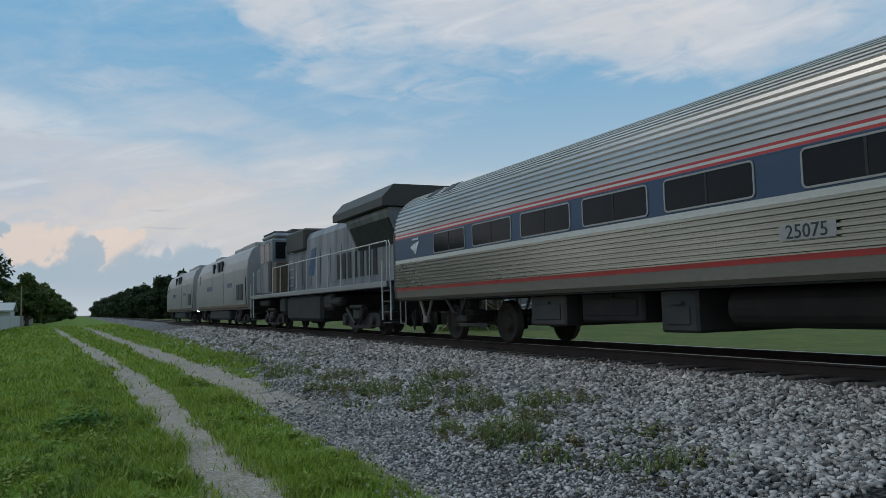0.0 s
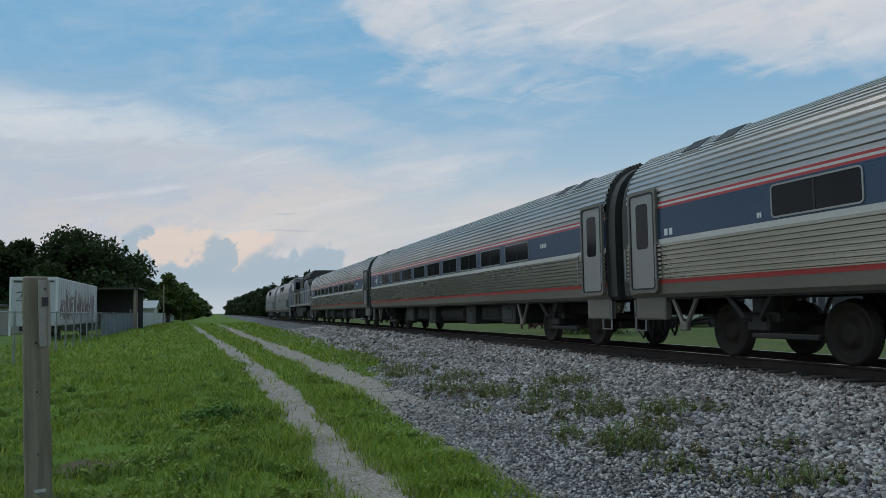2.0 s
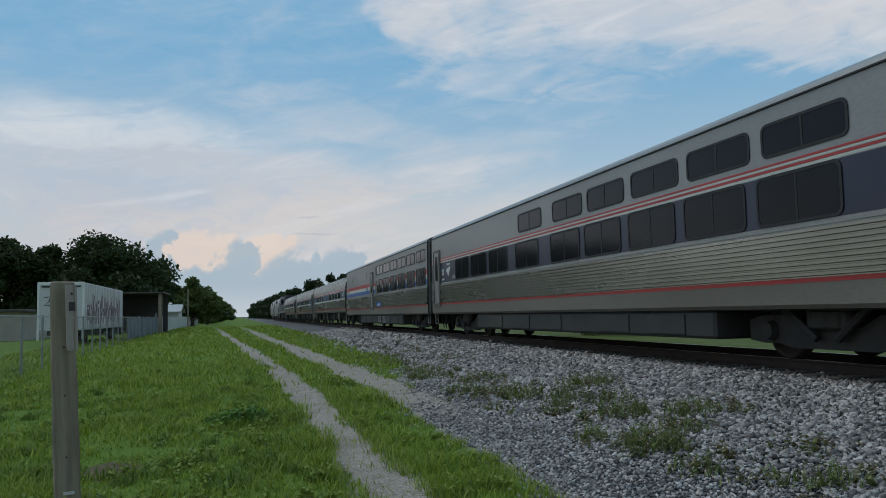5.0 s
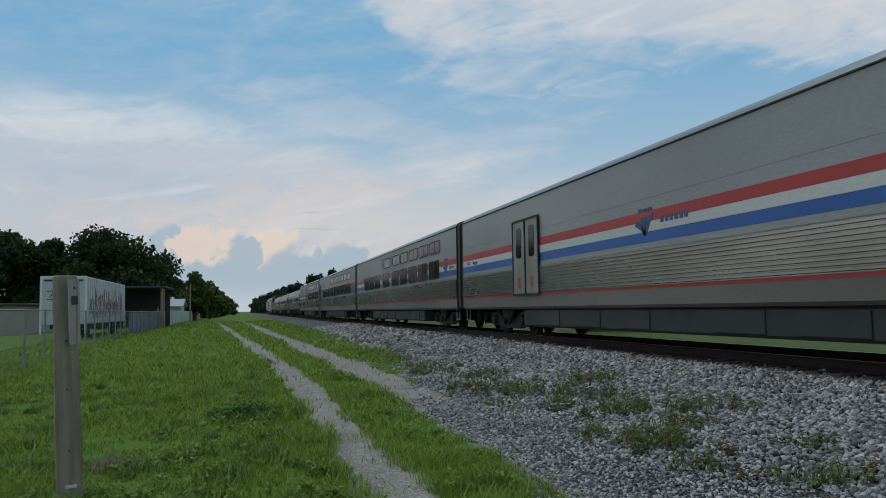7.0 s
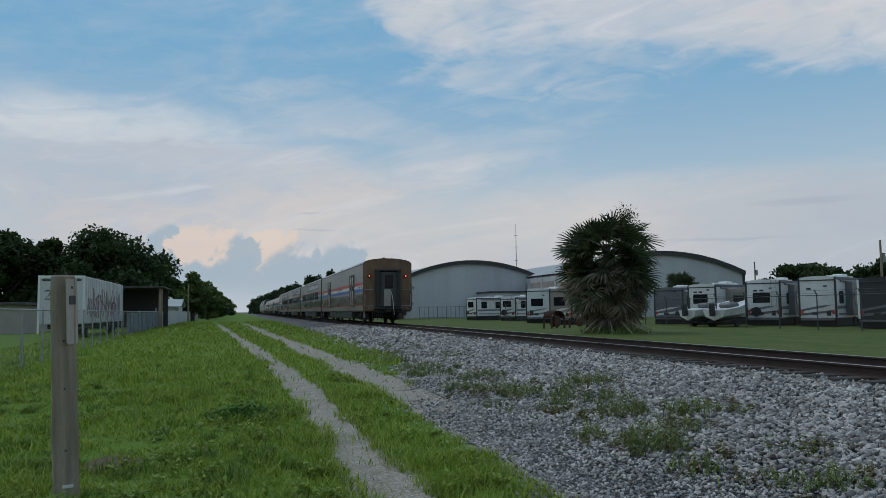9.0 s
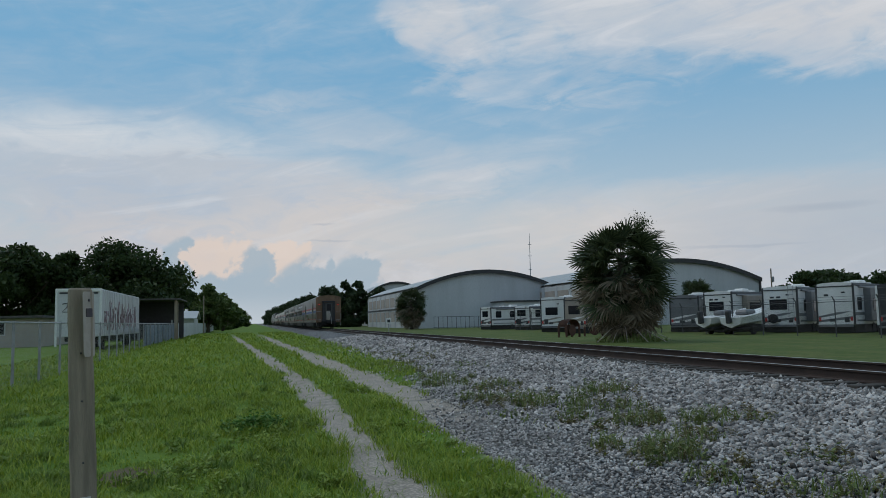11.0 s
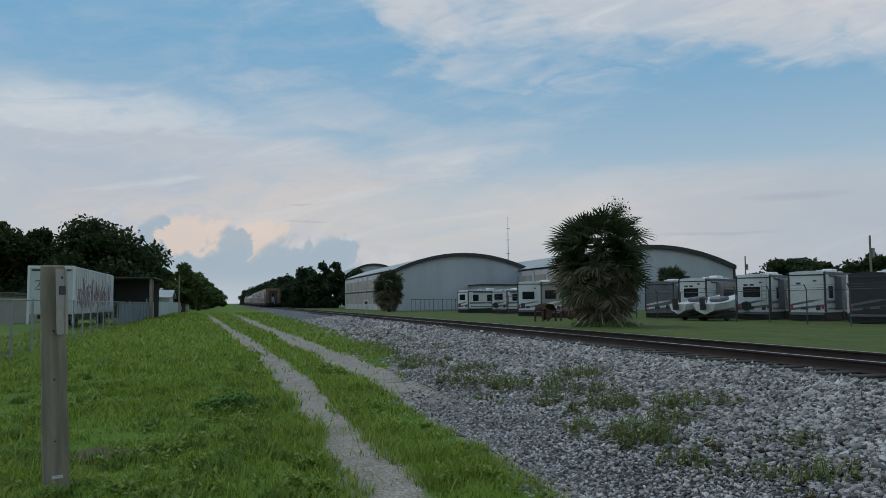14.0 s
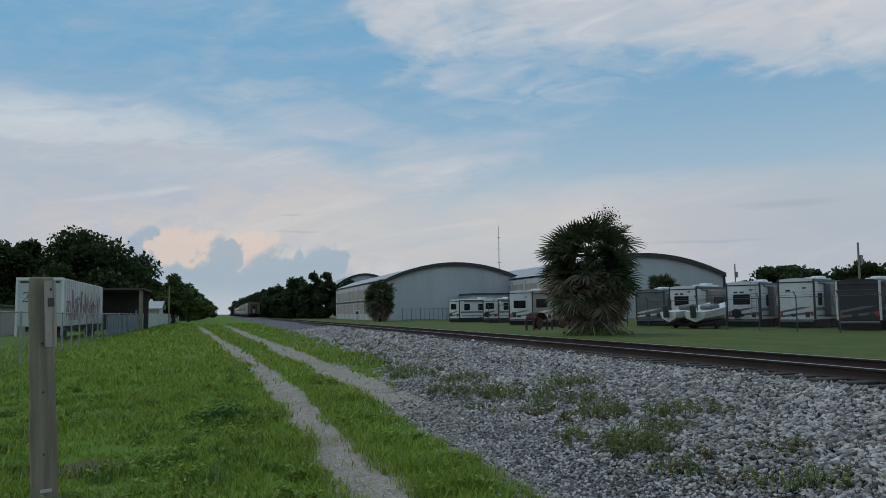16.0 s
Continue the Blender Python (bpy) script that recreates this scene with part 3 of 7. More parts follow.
    for y in doors:
        car_door(car, y, 1.2, 2.98, 0.82, 1.636)
        for s in (-1, 1):
            bm = bmesh.new()
            box(bm, s * 1.45 - 0.08, s * 1.45 + 0.08, y - 0.5, y + 0.5, 0.62, 1.06, 0.03)
            part("step_well", bm, M["sill"], car)
    extras(car)
    return car


def viewliner(label, name, lower, upper, small, doors, band, extras, tail=False, stripes=True):
    """A tall flat-sided car with fluted lower panels."""
    car = thing(name, Matrix(), label, "train car", "cars of the train")
    low = [(1.54, 0.80), (1.6, 0.86), (1.6, 1.17)]
    roof = [(1.6, 3.86), (1.56, 3.95), (1.44, 4.04), (1.2, 4.12), (0.8, 4.19), (0.4, 4.225), (0.0, 4.23)]
    flat = [(1.6, 1.93), (1.6, 3.86)]
    for nm, prof, mm, txt in (("sill", low, "sill", ""), ("red_stripe", [(1.604, 1.17), (1.604, 1.235)], "red", ""),
                              ("lower_side", flute([(1.6, 1.235), (1.6, 1.93)], 1.2, 1.95, 0.078, 0.04), "steel_side", "fluted stainless steel lower side"),
                              ("upper_side", flat, "silver", "smooth silver upper side"), ("drip_rail", [(1.6, 3.845), (1.625, 3.85), (1.625, 3.875), (1.6, 3.88)], "rubber", ""),
                              ("roof", roof, "silver", "")):
        bm = bmesh.new()
        strip(bm, prof, -HALF, HALF, cuts=6)
        part(nm, bm, M[mm], car, txt)
    bm = bmesh.new()
    strip(bm, [(1.6, 2.955), (1.604, 2.957), (1.604, 2.967), (1.6, 2.969)], -HALF, HALF)
    strip(bm, [(1.6, 1.95), (1.612, 1.955), (1.612, 2.0), (1.6, 2.005)], -HALF, HALF)
    part("seam", bm, M["silver"], car)
    for z0, z1, mm, txt in band:
        bm = bmesh.new()
        strip(bm, [(1.6, z0), (1.605, z0 + 0.003), (1.605, z1 - 0.003), (1.6, z1)], -HALF + 0.02, HALF - 0.02)
        part("stripe", bm, M[mm], car, txt)
    allp = low + flat + roof
    for s in (-1, 1):
        bm = bmesh.new()
        cap(bm, allp, s * HALF)
        if not (tail and s < 0):
            pr = [(x * 0.97, 0.82 + (z - 0.8) * 0.99) for x, z in allp]
            strip(bm, pr, *sorted((s * HALF, s * (HALF + 0.3))))
            cap(bm, pr, s * (HALF + 0.3))
        part("end_wall", bm, M["brown_end" if tail and s < 0 else "end"], car, "rust-brown dirty end wall" if tail and s < 0 else "")
        end_gear(car, s * (HALF + 0.02), s, 4.27)
        truck(car, s * 9.07, "outside")
    bm = bmesh.new()
    box(bm, -1.5, 1.5, -HALF, HALF, 0.78, 0.84)
    part("floor_pan", bm, M["under"], car)
    bm = bmesh.new()
    box(bm, -1.5, 1.5, -6.8, 6.8, 0.30, 0.80, 0.05)
    part("skirt", bm, M["skirt"], car, "dark grey equipment skirt")
    for y in (-5.2, -3.1, 0.4, 2.6, 4.9):
        bm = bmesh.new()
        box(bm, -1.525, -1.495, y - 0.7, y + 0.7, 0.36, 0.74, 0.01)
        part("access_panel", bm, M["skirt"], car)
    for y, w in lower:
        window(car, y, 2.42, w, 0.70, 1.606)
    for y, w in upper:
        window(car, y, 3.34, w, 0.46, 1.6)
    for y, z in small:
        window(car, y, z, 0.36, 0.46, 1.6, "silver", 0.03, False)
    for y in doors:
        car_door(car, y, 1.2, 3.27, 0.8, 1.636, 0.98)
    for y in (-11.3, 8.0):
        bm = bmesh.new()
        box(bm, -0.12, 0.12, y - 0.1, y + 0.1, 4.25, 4.36, 0.03)
        part("roof_antenna", bm, M["rubber"], car)
    extras(car)
    return car


PHASE = [(2.08, 2.29, "blue", "blue stripe"), (2.29, 2.49, "white", "white stripe"), (2.49, 2.70, "red", "red stripe")]
NAVY = [(2.03, 2.80, "dark_navy", "dark navy window band"), (2.81, 2.855, "white", ""), (2.86, 2.90, "red", ""), (2.905, 2.94, "white", ""), (2.945, 2.98, "red", "")]
SEAT_W = 1.66


def plate(car, name, y, z, w, h, material, x=1.606, d=0.006, label="", r=0.02):
    bm = bmesh.new()
    slab(bm, rounded(w, h, r, 2), d, side(-1, y, z, x))
    return part(name, bm, material, car, label)


def louvre(car, y, z, w, h, n=9, x=1.606):
    """A framed vent with slats."""
    bm = bmesh.new()
    ring(bm, rounded(w + 0.08, h + 0.08, 0.02, 1), rounded(w, h, 0.01, 1), 0.016, side(-1, y, z, x))
    v = part("vent", bm, M["silver"], car)
    bm = bmesh.new()
    slab(bm, rounded(w, h, 0.01, 1), 0.003, side(-1, y, z, x))
    part("backing", bm, M["rubber"], v)
    for k in range(n):
        bm = bmesh.new()
        zz = -h / 2 + h * (k + 0.5) / n
        slab(bm, [(-w / 2, zz - h / n * 0.3), (w / 2, zz - h / n * 0.3), (w / 2, zz + h / n * 0.15), (-w / 2, zz + h / n * 0.15)], 0.01, side(-1, y, z, x))
        part("slat", bm, M["silver"], v)


def bars(car, y, z, w, h, n, material, x=1.606):
    """Writing too small to read."""
    bm = bmesh.new()
    for k in range(n):
        u = -w / 2 + w * k / n
        slab(bm, [(u, -h / 2), (u + w / n * 0.7, -h / 2), (u + w / n * 0.7, h / 2), (u, h / 2)], 0.004, side(-1, y, z, x))
    return part("lettering", bm, material, car)


def extras_c1(car):
    plate(car, "number_board", -0.6, 1.62, 0.8, 0.19, M["silver"], 1.634, 0.006)
    side_text("25075", 0.24, car, -0.6, 1.62, M["letter_dark"], 1.642)
    side_text("25075", 0.14, car, -8.75, 2.2, M["letter"])
    logo(car, 11.2, 2.36, 0.55, M["letter"])
    bars(car, -9.4, 2.4, 0.5, 0.1, 4, M["letter"])
    bars(car, -11.1, 2.2, 0.3, 0.12, 2, M["letter"])


def extras_c2(car):
    logo(car, 11.1, 2.34, 0.62, M["letter"])
    bars(car, 10.1, 2.28, 0.3, 0.09, 5, M["letter"])
    bars(car, -9.4, 2.4, 0.4, 0.1, 4, M["letter"])


def extras_c3(car):
    logo(car, -11.33, 2.36, 0.85, M["letter"])
    bars(car, 11.1, 2.2, 0.3, 0.12, 2, M["letter"])
    plate(car, "number_board", 0.17, 1.62, 1.1, 0.2, M["silver"], 1.634, 0.006)
    side_text("28024", 0.2, car, 0.17, 1.62, M["letter_dark"], 1.642)
    bars(car, 8.7, 2.2, 0.12, 0.08, 2, M["letter"])


def extras_diner(car):
    plate(car, "name_board", -0.9, 1.40, 1.5, 0.27, M["blue"], 1.634, 0.008, "blue name board")
    side_text("Concord", 0.25, car, -0.9, 1.40, M["letter"], 1.644)
    side_text("68009", 0.17, car, 11.95, 2.39, M["letter_dark"], 1.607)
    side_text("Diner", 0.17, car, 11.25, 2.39, M["letter_dark"], 1.607)
    logo(car, 3.3, 2.36, 0.62, M["logo_blue"], 1.607)
    louvre(car, 0.0, 3.29, 0.42, 0.56)
    louvre(car, 0.0, 2.38, 0.42, 0.72)
    for y in (-2.0, -0.6):
        louvre(car, y, 0.56, 0.7, 0.28, 5, 1.53)


def extras_s1(car):
    logo(car, 10.05, 2.44, 0.66, M["letter"])
    side_text("62004", 0.19, car, 9.3, 2.18, M["letter"])
    plate(car, "car_sign", 10.85, 2.42, 0.28, 0.22, M["letter"], 1.606, 0.004)
    side_text("912", 0.15, car, 10.85, 2.42, M["letter_dark"], 1.611)
    bars(car, 10.8, 2.14, 0.4, 0.07, 6, M["letter"])


def extras_s2(car):
    logo(car, -11.0, 2.42, 0.8, M["logo_blue"], 1.607)
    bars(car, -11.9, 2.4, 0.7, 0.1, 6, M["logo_blue"])
    for y in (0.2, 2.8):
        louvre(car, y, 3.38, 0.2, 0.5)
        louvre(car, y, 2.4, 0.2, 0.7)


def extras_bag(car):
    for y in (-7.7, 6.2):
        for s in (-1, 1):
            for k in (-1, 1):
                m = side(s, y + k * 0.5, 2.25, 1.63)
                bm = bmesh.new()
                ring(bm, rounded(1.04, 2.16, 0.05), rounded(0.92, 2.04, 0.05), 0.03, m)
                dr = part("door", bm, M["rubber"], car)
                bm = bmesh.new()
                slab(bm, rounded(0.94, 2.06, 0.05), 0.014, m)
                part("door_leaf", bm, M["door_steel"], dr)
                bm = bmesh.new()
                slab(bm, rounded(0.42, 0.86, 0.1), 0.02, m @ Matrix.Translation((0, 0.42, 0)))
                part("pane", bm, M["glass"], dr)
                bm = bmesh.new()
                slab(bm, rounded(0.18, 0.3, 0.03), 0.018, m @ Matrix.Translation((0, -0.72, 0)))
                part("warning_sign", bm, M["red"], dr)
    side_text("61038", 0.17, car, 11.9, 2.39, M["letter_dark"], 1.607)
    side_text("Baggage", 0.17, car, 11.1, 2.39, M["letter_dark"], 1.607)
    side_text("Baggage", 0.17, car, -11.0, 2.39, M["letter_dark"], 1.607)
    side_text("61038", 0.17, car, -11.85, 2.39, M["letter_dark"], 1.607)
    logo(car, -0.38, 2.44, 0.75, M["logo_blue"], 1.607)
    bars(car, -1.5, 2.48, 1.0, 0.12, 6, M["logo_blue"])
    y = -HALF
    for s in (-1, 1):
        bm = bmesh.new()
        lathe(bm, [(y - 0.07, 0.10), (y - 0.05, 0.12), (y, 0.12)], "y", 16, (s * 1.19, 0, 3.07))
        lm = part("marker_lamp", bm, M["rubber"], car)
        bm = bmesh.new()
        lathe(bm, [(y - 0.11, 0.02), (y - 0.10, 0.038), (y - 0.06, 0.048)], "y", 14, (s * 1.19, 0, 3.07))
        part("lens", bm, M["lamp_red"], lm, "glowing red marker lens")
        bm = bmesh.new()
        box(bm, s * 0.68 - 0.11, s * 0.68 + 0.11, y - 0.42, y, 1.0, 3.45, 0.04)
        part("gangway_side", bm, M["rubber"], car)
        for z in (2.2, 1.15):
            bm = bmesh.new()
            tube(bm, [(s * 1.5, y, z), (s * 1.5, y - 0.12, z), (s * 0.95, y - 0.12, z), (s * 0.95, y, z)], 0.02, 6)
            part("grab_iron", bm, M["silver"], car)
    bm = bmesh.new()
    box(bm, -0.85, 0.85, y - 0.42, y, 3.36, 3.52, 0.05)
    part("gangway_head", bm, M["rubber"], car)
    bm = bmesh.new()
    box(bm, -0.8, 0.8, y - 0.46, y, 0.92, 1.06, 0.03)
    part("gangway_sill", bm, M["rubber"], car)
    bm = bmesh.new()
    box(bm, -0.45, 0.45, y - 0.48, y - 0.44, 1.1, 3.3, 0.02)
    dr = part("end_door", bm, M["end"], car)
    bm = bmesh.new()
    box(bm, -0.32, 0.12, y - 0.52, y - 0.47, 1.12, 2.2, 0.02)
    part("notice_board", bm, M["door_steel"], dr, "pale grey folding gate panel")
    bm = bmesh.new()
    box(bm, -0.26, 0.26, y - 0.50, y - 0.47, 2.3, 3.1, 0.02)
    part("pane", bm, M["glass"], dr)
    bm = bmesh.new()
    tube(bm, [(0.1, y - 0.54, 2.15), (0.22, y - 0.56, 1.7), (0.3, y - 0.56, 0.9), (0.34, y - 0.5, 0.6)], 0.02, 6)
    part("hanging_cable", bm, M["white"], car)
    bm = bmesh.new()
    tube(bm, [(0.78 + 0.14 * math.cos(a), y - 0.3, 0.55 + 0.24 * math.sin(a)) for a in [2 * math.pi * k / 14 for k in range(15)]], 0.03, 6)
    part("air_hose", bm, M["rubber"], car)
    for x0 in (-1.2, -0.95, 0.95, 1.25):
        bm = bmesh.new()
        lathe(bm, [(y - 0.12, 0.06), (y - 0.02, 0.07)], "y", 10, (x0, 0, 1.0))
        part("jumper_socket", bm, M["sill"], car)


def p42(label):
    """Streamlined monocoque passenger locomotive."""
    lo = thing("locomotive", Matrix(), label, "locomotive", "locomotives")
    prof = [(1.36, 0.95), (1.47, 1.05), (1.5, 1.7), (1.5, 3.1), (1.44, 3.55), (1.22, 4.05), (0.9, 4.28), (0.0, 4.34)]
    bm = bmesh.new()
    strip(bm, prof, -10.2, 7.6, cuts=8)
    cap(bm, prof, -10.2)
    secs = [(7.6, 1.0, 4.34), (8.4, 1.0, 4.1), (9.3, 0.97, 3.1), (10.1, 0.86, 2.65), (10.3, 0.8, 2.3)]
    rows = []
    for y, k, top in secs:
        rows.append([(x * k, y, 0.95 + (z - 0.95) * (top - 0.95) / 3.39) for x, z in prof])
    for s in (-1, 1):
        vv = [[bm.verts.new((s * x, y, z)) for x, y, z in r] for r in rows]
        for a, b in zip(vv, vv[1:]):
            for i in range(len(prof) - 1):
                q = (a[i], b[i], b[i + 1], a[i + 1])
                bm.faces.new(q if s > 0 else q[::-1])
        bm.faces.new([v for v in vv[-1]] + [bm.verts.new((0, secs[-1][0], 0.95))])
    part("body", bm, M["silver"], lo, "weathered silver body shell")
    for y0, y1, z0, z1 in ((-9.0, -7.2, 1.45, 2.3), (-2.5, -1.9, 3.3, 3.9), (-1.4, -0.8, 3.3, 3.9), (0.6, 1.1, 3.3, 3.9)):
        for s in (-1, 1):
            bm = bmesh.new()
            xo = 1.502 if z1 < 3 else 1.40
            slab(bm, rounded(y1 - y0, z1 - z0, 0.04, 2), 0.02 if z1 < 3 else 0.12, side(s, (y0 + y1) / 2, (z0 + z1) / 2, xo))
            part("grille", bm, M["rubber"], lo)
    for k in range(3):
        bm = bmesh.new()
        slab(bm, rounded(0.05, 0.86, 0.01, 1), 0.03, side(-1, -8.1 + (k - 1) * 0.45, 1.88, 1.502))
        part("grille_bar", bm, M["silver"], lo)
    for y, w, h in ((-5.0, 1.6, 0.25), (2.5, 2.2, 0.3)):
        bars(lo, y, 2.35, w, h, 6, M["logo_blue"], 1.502)
    for y in (-9.6, -6.4, -2.9, 1.2, 4.6):
        bm = bmesh.new()
        slab(bm, rounded(0.03, 2.2, 0.005, 1), 0.006, side(-1, y, 2.2, 1.502))
        part("panel_seam", bm, M["skirt"], lo)
    bm = bmesh.new()
    strip(bm, [(1.46, 1.02), (1.505, 1.06), (1.508, 1.2), (1.49, 1.22)], -10.1, 7.6)
    part("rub_strip", bm, M["rust_box"], lo)
    for y0, y1, z1 in ((-9.5, -6.2, 4.5), (-5.8, -3.6, 4.46), (1.5, 3.5, 4.44)):
        bm = bmesh.new()
        box(bm, -0.95, 0.95, y0, y1, 4.1, z1, 0.06)
        part("roof_hatch", bm, M["silver"], lo)
    for s in (-1, 1):
        bm = bmesh.new()
        slab(bm, rounded(0.8, 0.6, 0.08, 2), 0.02, side(s, 7.1, 3.1, 1.497))
        part("cab_window", bm, M["glass"], lo)
        bm = bmesh.new()
        tube(bm, [(s * 1.52, -9.95, 1.2), (s * 1.56, -9.95, 2.6)], 0.02, 6)
        part("grab_iron", bm, M["rubber"], lo)
        bm = bmesh.new()
        lathe(bm, [(-10.26, 0.06), (-10.2, 0.09)], "y", 10, (s * 1.1, 0, 0.98))
        part("rear_lamp", bm, M["lamp_white"], lo, "small glowing white lamp")
        truck(lo, s * 6.6, "outside", 1.37)
    bm = bmesh.new()
    box(bm, -1.3, 1.3, -3.6, 3.6, 0.35, 1.0, 0.12)
    part("fuel_tank", bm, M["skirt"], lo)
    bm = bmesh.new()
    box(bm, -0.15, 0.15, -10.5, -10.1, 0.72, 1.0, 0.04)
    box(bm, -0.5, 0.5, -10.45, -10.2, 1.05, 3.1, 0.05)
    part("coupler", bm, M["under"], lo)
    return lo


def dash8(label):
    """Hood locomotive with walkways, cab and overhanging radiator."""
    lo = thing("locomotive", Matrix(), label, "locomotive", "locomotives")
    bm = bmesh.new()
    box(bm, -1.5, 1.5, -9.75, 9.75, 1.42, 1.62, 0.03)
    part("deck", bm, M["dark_navy"], lo)
    bm = bmesh.new()
    strip(bm, [(1.51, 1.44), (1.515, 1.45), (1.515, 1.58), (1.51, 1.6)], -9.6, 9.6)
    part("deck_stripe", bm, M["silver"], lo)
    bm = bmesh.new()
    prof = [(0.86, 1.6), (0.86, 3.72), (0.72, 3.98), (0.5, 4.05), (0, 4.07)]
    strip(bm, prof, -5.6, 4.9, cuts=4)
    cap(bm, prof, 4.9)
    part("hood", bm, M["loco"], lo, "grey engine hood, grimy with soot")
    bm = bmesh.new()
    prof = [(0.92, 1.6), (0.92, 2.75), (1.30, 3.62), (1.30, 3.75), (0, 3.78)]
    strip(bm, prof, -9.3, -5.4)
    cap(bm, prof, -9.3), cap(bm, prof, -5.4)
    part("radiator_cabinet", bm, M["loco"], lo)
    for s in (-1, 1):
        bm = bmesh.new()
        m = Matrix(((0, s * 0.40, s * 0.917, s * 1.05), (1, 0, 0, -7.4), (0, 0.917, -0.40, 3.12), (0, 0, 0, 1)))
        slab(bm, rounded(3.5, 0.8, 0.03, 1), 0.06, m)
        part("radiator_screen", bm, M["rubber"], lo)
    bm = bmesh.new()
    ol = [(-1.52, 3.78), (-1.52, 4.02), (-1.15, 4.42), (1.15, 4.42), (1.52, 4.02), (1.52, 3.78)]
    a, b = [[bm.verts.new((x, y, z)) for x, z in ol] for y in (-9.4, -4.6)]
    bm.faces.new(a[::-1]), bm.faces.new(b)
    for i in range(6):
        bm.faces.new((a[i], a[(i + 1) % 6], b[(i + 1) % 6], b[i]))
    bmesh.ops.recalc_face_normals(bm, faces=bm.faces)
    part("radiator_wing", bm, M["end"], lo, "black overhanging radiator wing")
    bm = bmesh.new()
    box(bm, -0.6, 0.6, -3.9, -2.2, 3.95, 4.3, 0.05)
    part("exhaust_housing", bm, M["end"], lo)
    bm = bmesh.new()
    box(bm, -0.98, 0.98, 1.2, 4.2, 3.3, 4.22, 0.08)
    part("inertial_filter_box", bm, M["end"], lo)
    bm = bmesh.new()
    box(bm, -1.46, 1.46, 4.9, 7.6, 1.6, 4.12, 0.06)
    box(bm, -1.36, 1.36, 5.0, 7.5, 4.12, 4.42, 0.12)
    part("cab", bm, M["loco"], lo)
    bm = bmesh.new()
    box(bm, -1.3, 1.3, 5.1, 7.4, 4.40, 4.47, 0.02)
    part("cab_roof", bm, M["end"], lo)
    bm = bmesh.new()
    box(bm, -0.45, 0.45, 5.4, 6.5, 4.46, 4.62, 0.05)
    part("roof_air_unit", bm, M["end"], lo)
    bm = bmesh.new()
    tube(bm, [(0.7, 6.9, 4.45), (0.7, 6.9, 4.58), (0.7, 7.3, 4.6)], 0.04, 6)
    part("horn", bm, M["end"], lo)
    for s in (-1, 1):
        bm = bmesh.new()
        box(bm, s * 1.0 - 0.3, s * 1.0 + 0.3, 4.87, 4.9, 3.2, 3.95, 0.01)
        part("rear_cab_window", bm, M["glass"], lo)
        bm = bmesh.new()
        box(bm, s * 1.18 - 0.26, s * 1.18 + 0.26, 4.2, 4.88, 1.62, 3.0, 0.03)
        part("electrical_locker", bm, M["rust_box"], lo, "brown locker behind the cab")
        for k in range(5):
            bm = bmesh.new()
            tube(bm, [(s * 0.9, 3.2, 1.9 + 0.35 * k), (s * 0.98, 3.2, 1.9 + 0.35 * k), (s * 0.98, 3.65, 1.9 + 0.35 * k), (s * 0.9, 3.65, 1.9 + 0.35 * k)], 0.015, 5)
            part("ladder_rung", bm, M["white"], lo)
        bm = bmesh.new()
        slab(bm, [(-0.7, -0.5), (0.1, -0.55), (0.5, 0.55), (-0.2, 0.5)], 0.012, side(s, 0.2, 2.75, 0.88))
        part("emblem", bm, M["logo_blue"], lo)
    bm = bmesh.new()
    box(bm, -1.3, 1.3, 7.6, 9.2, 1.6, 2.95, 0.15)
    part("nose", bm, M["loco"], lo)
    for s in (-1, 1):
        for y in (5.75, 6.8):
            bm = bmesh.new()
            slab(bm, rounded(0.9, 0.85, 0.06, 2), 0.02, side(s, y, 3.5, 1.46))
            part("cab_window", bm, M["glass"], lo)
        bm = bmesh.new()
        slab(bm, rounded(0.6, 1.4, 0.05, 2), 0.02, side(s, 5.3, 2.4, 1.46))
        part("cab_door", bm, M["rubber"], lo)
        for k in range(7):
            bm = bmesh.new()
            slab(bm, rounded(0.34, 0.9, 0.02, 1), 0.02, side(s, -5.0 + k * 0.62 - (4.6 if k > 3 else 0), 2.35, 0.92 if k > 3 else 0.862))
            part("side_louvre", bm, M["rubber"], lo)
        for k in range(6):
            bm = bmesh.new()
            slab(bm, rounded(1.2, 1.3, 0.03, 1), 0.016, side(s, -2.9 + k * 1.35, 2.5, 0.862))
            part("hood_door", bm, M["loco"], lo)
        bm = bmesh.new()
        top = [(s * 1.45, -9.5, 2.75), (s * 1.45, 4.8, 2.75)]
        tube(bm, top, 0.022, 6)
        part("handrail", bm, M["white"], lo)
        for k in range(11):
            bm = bmesh.new()
            y = -9.5 + 1.43 * k
            tube(bm, [(s * 1.47, y, 1.55), (s * 1.45, y, 2.75)], 0.02, 6)
            part("stanchion", bm, M["white"], lo)
        for y0 in (-9.55, 9.2):
            for k in range(4):
                bm = bmesh.new()
                box(bm, s * 1.3 - 0.2, s * 1.3 + 0.2, y0 - 0.3, y0 + 0.3, 0.4 + k * 0.3, 0.44 + k * 0.3, 0.01)
                part("step", bm, M["skirt"], lo)
            bm = bmesh.new()
            tube(bm, [(s * 1.5, y0 - 0.32, 0.5), (s * 1.5, y0 - 0.32, 2.6), (s * 1.45, y0 - 0.1, 2.75)], 0.022, 6)
            tube(bm, [(s * 1.5, y0 + 0.34, 0.5), (s * 1.5, y0 + 0.34, 2.2)], 0.022, 6)
            part("step_rail", bm, M["white"], lo)
        truck(lo, s * 6.1, "outside", 1.37)
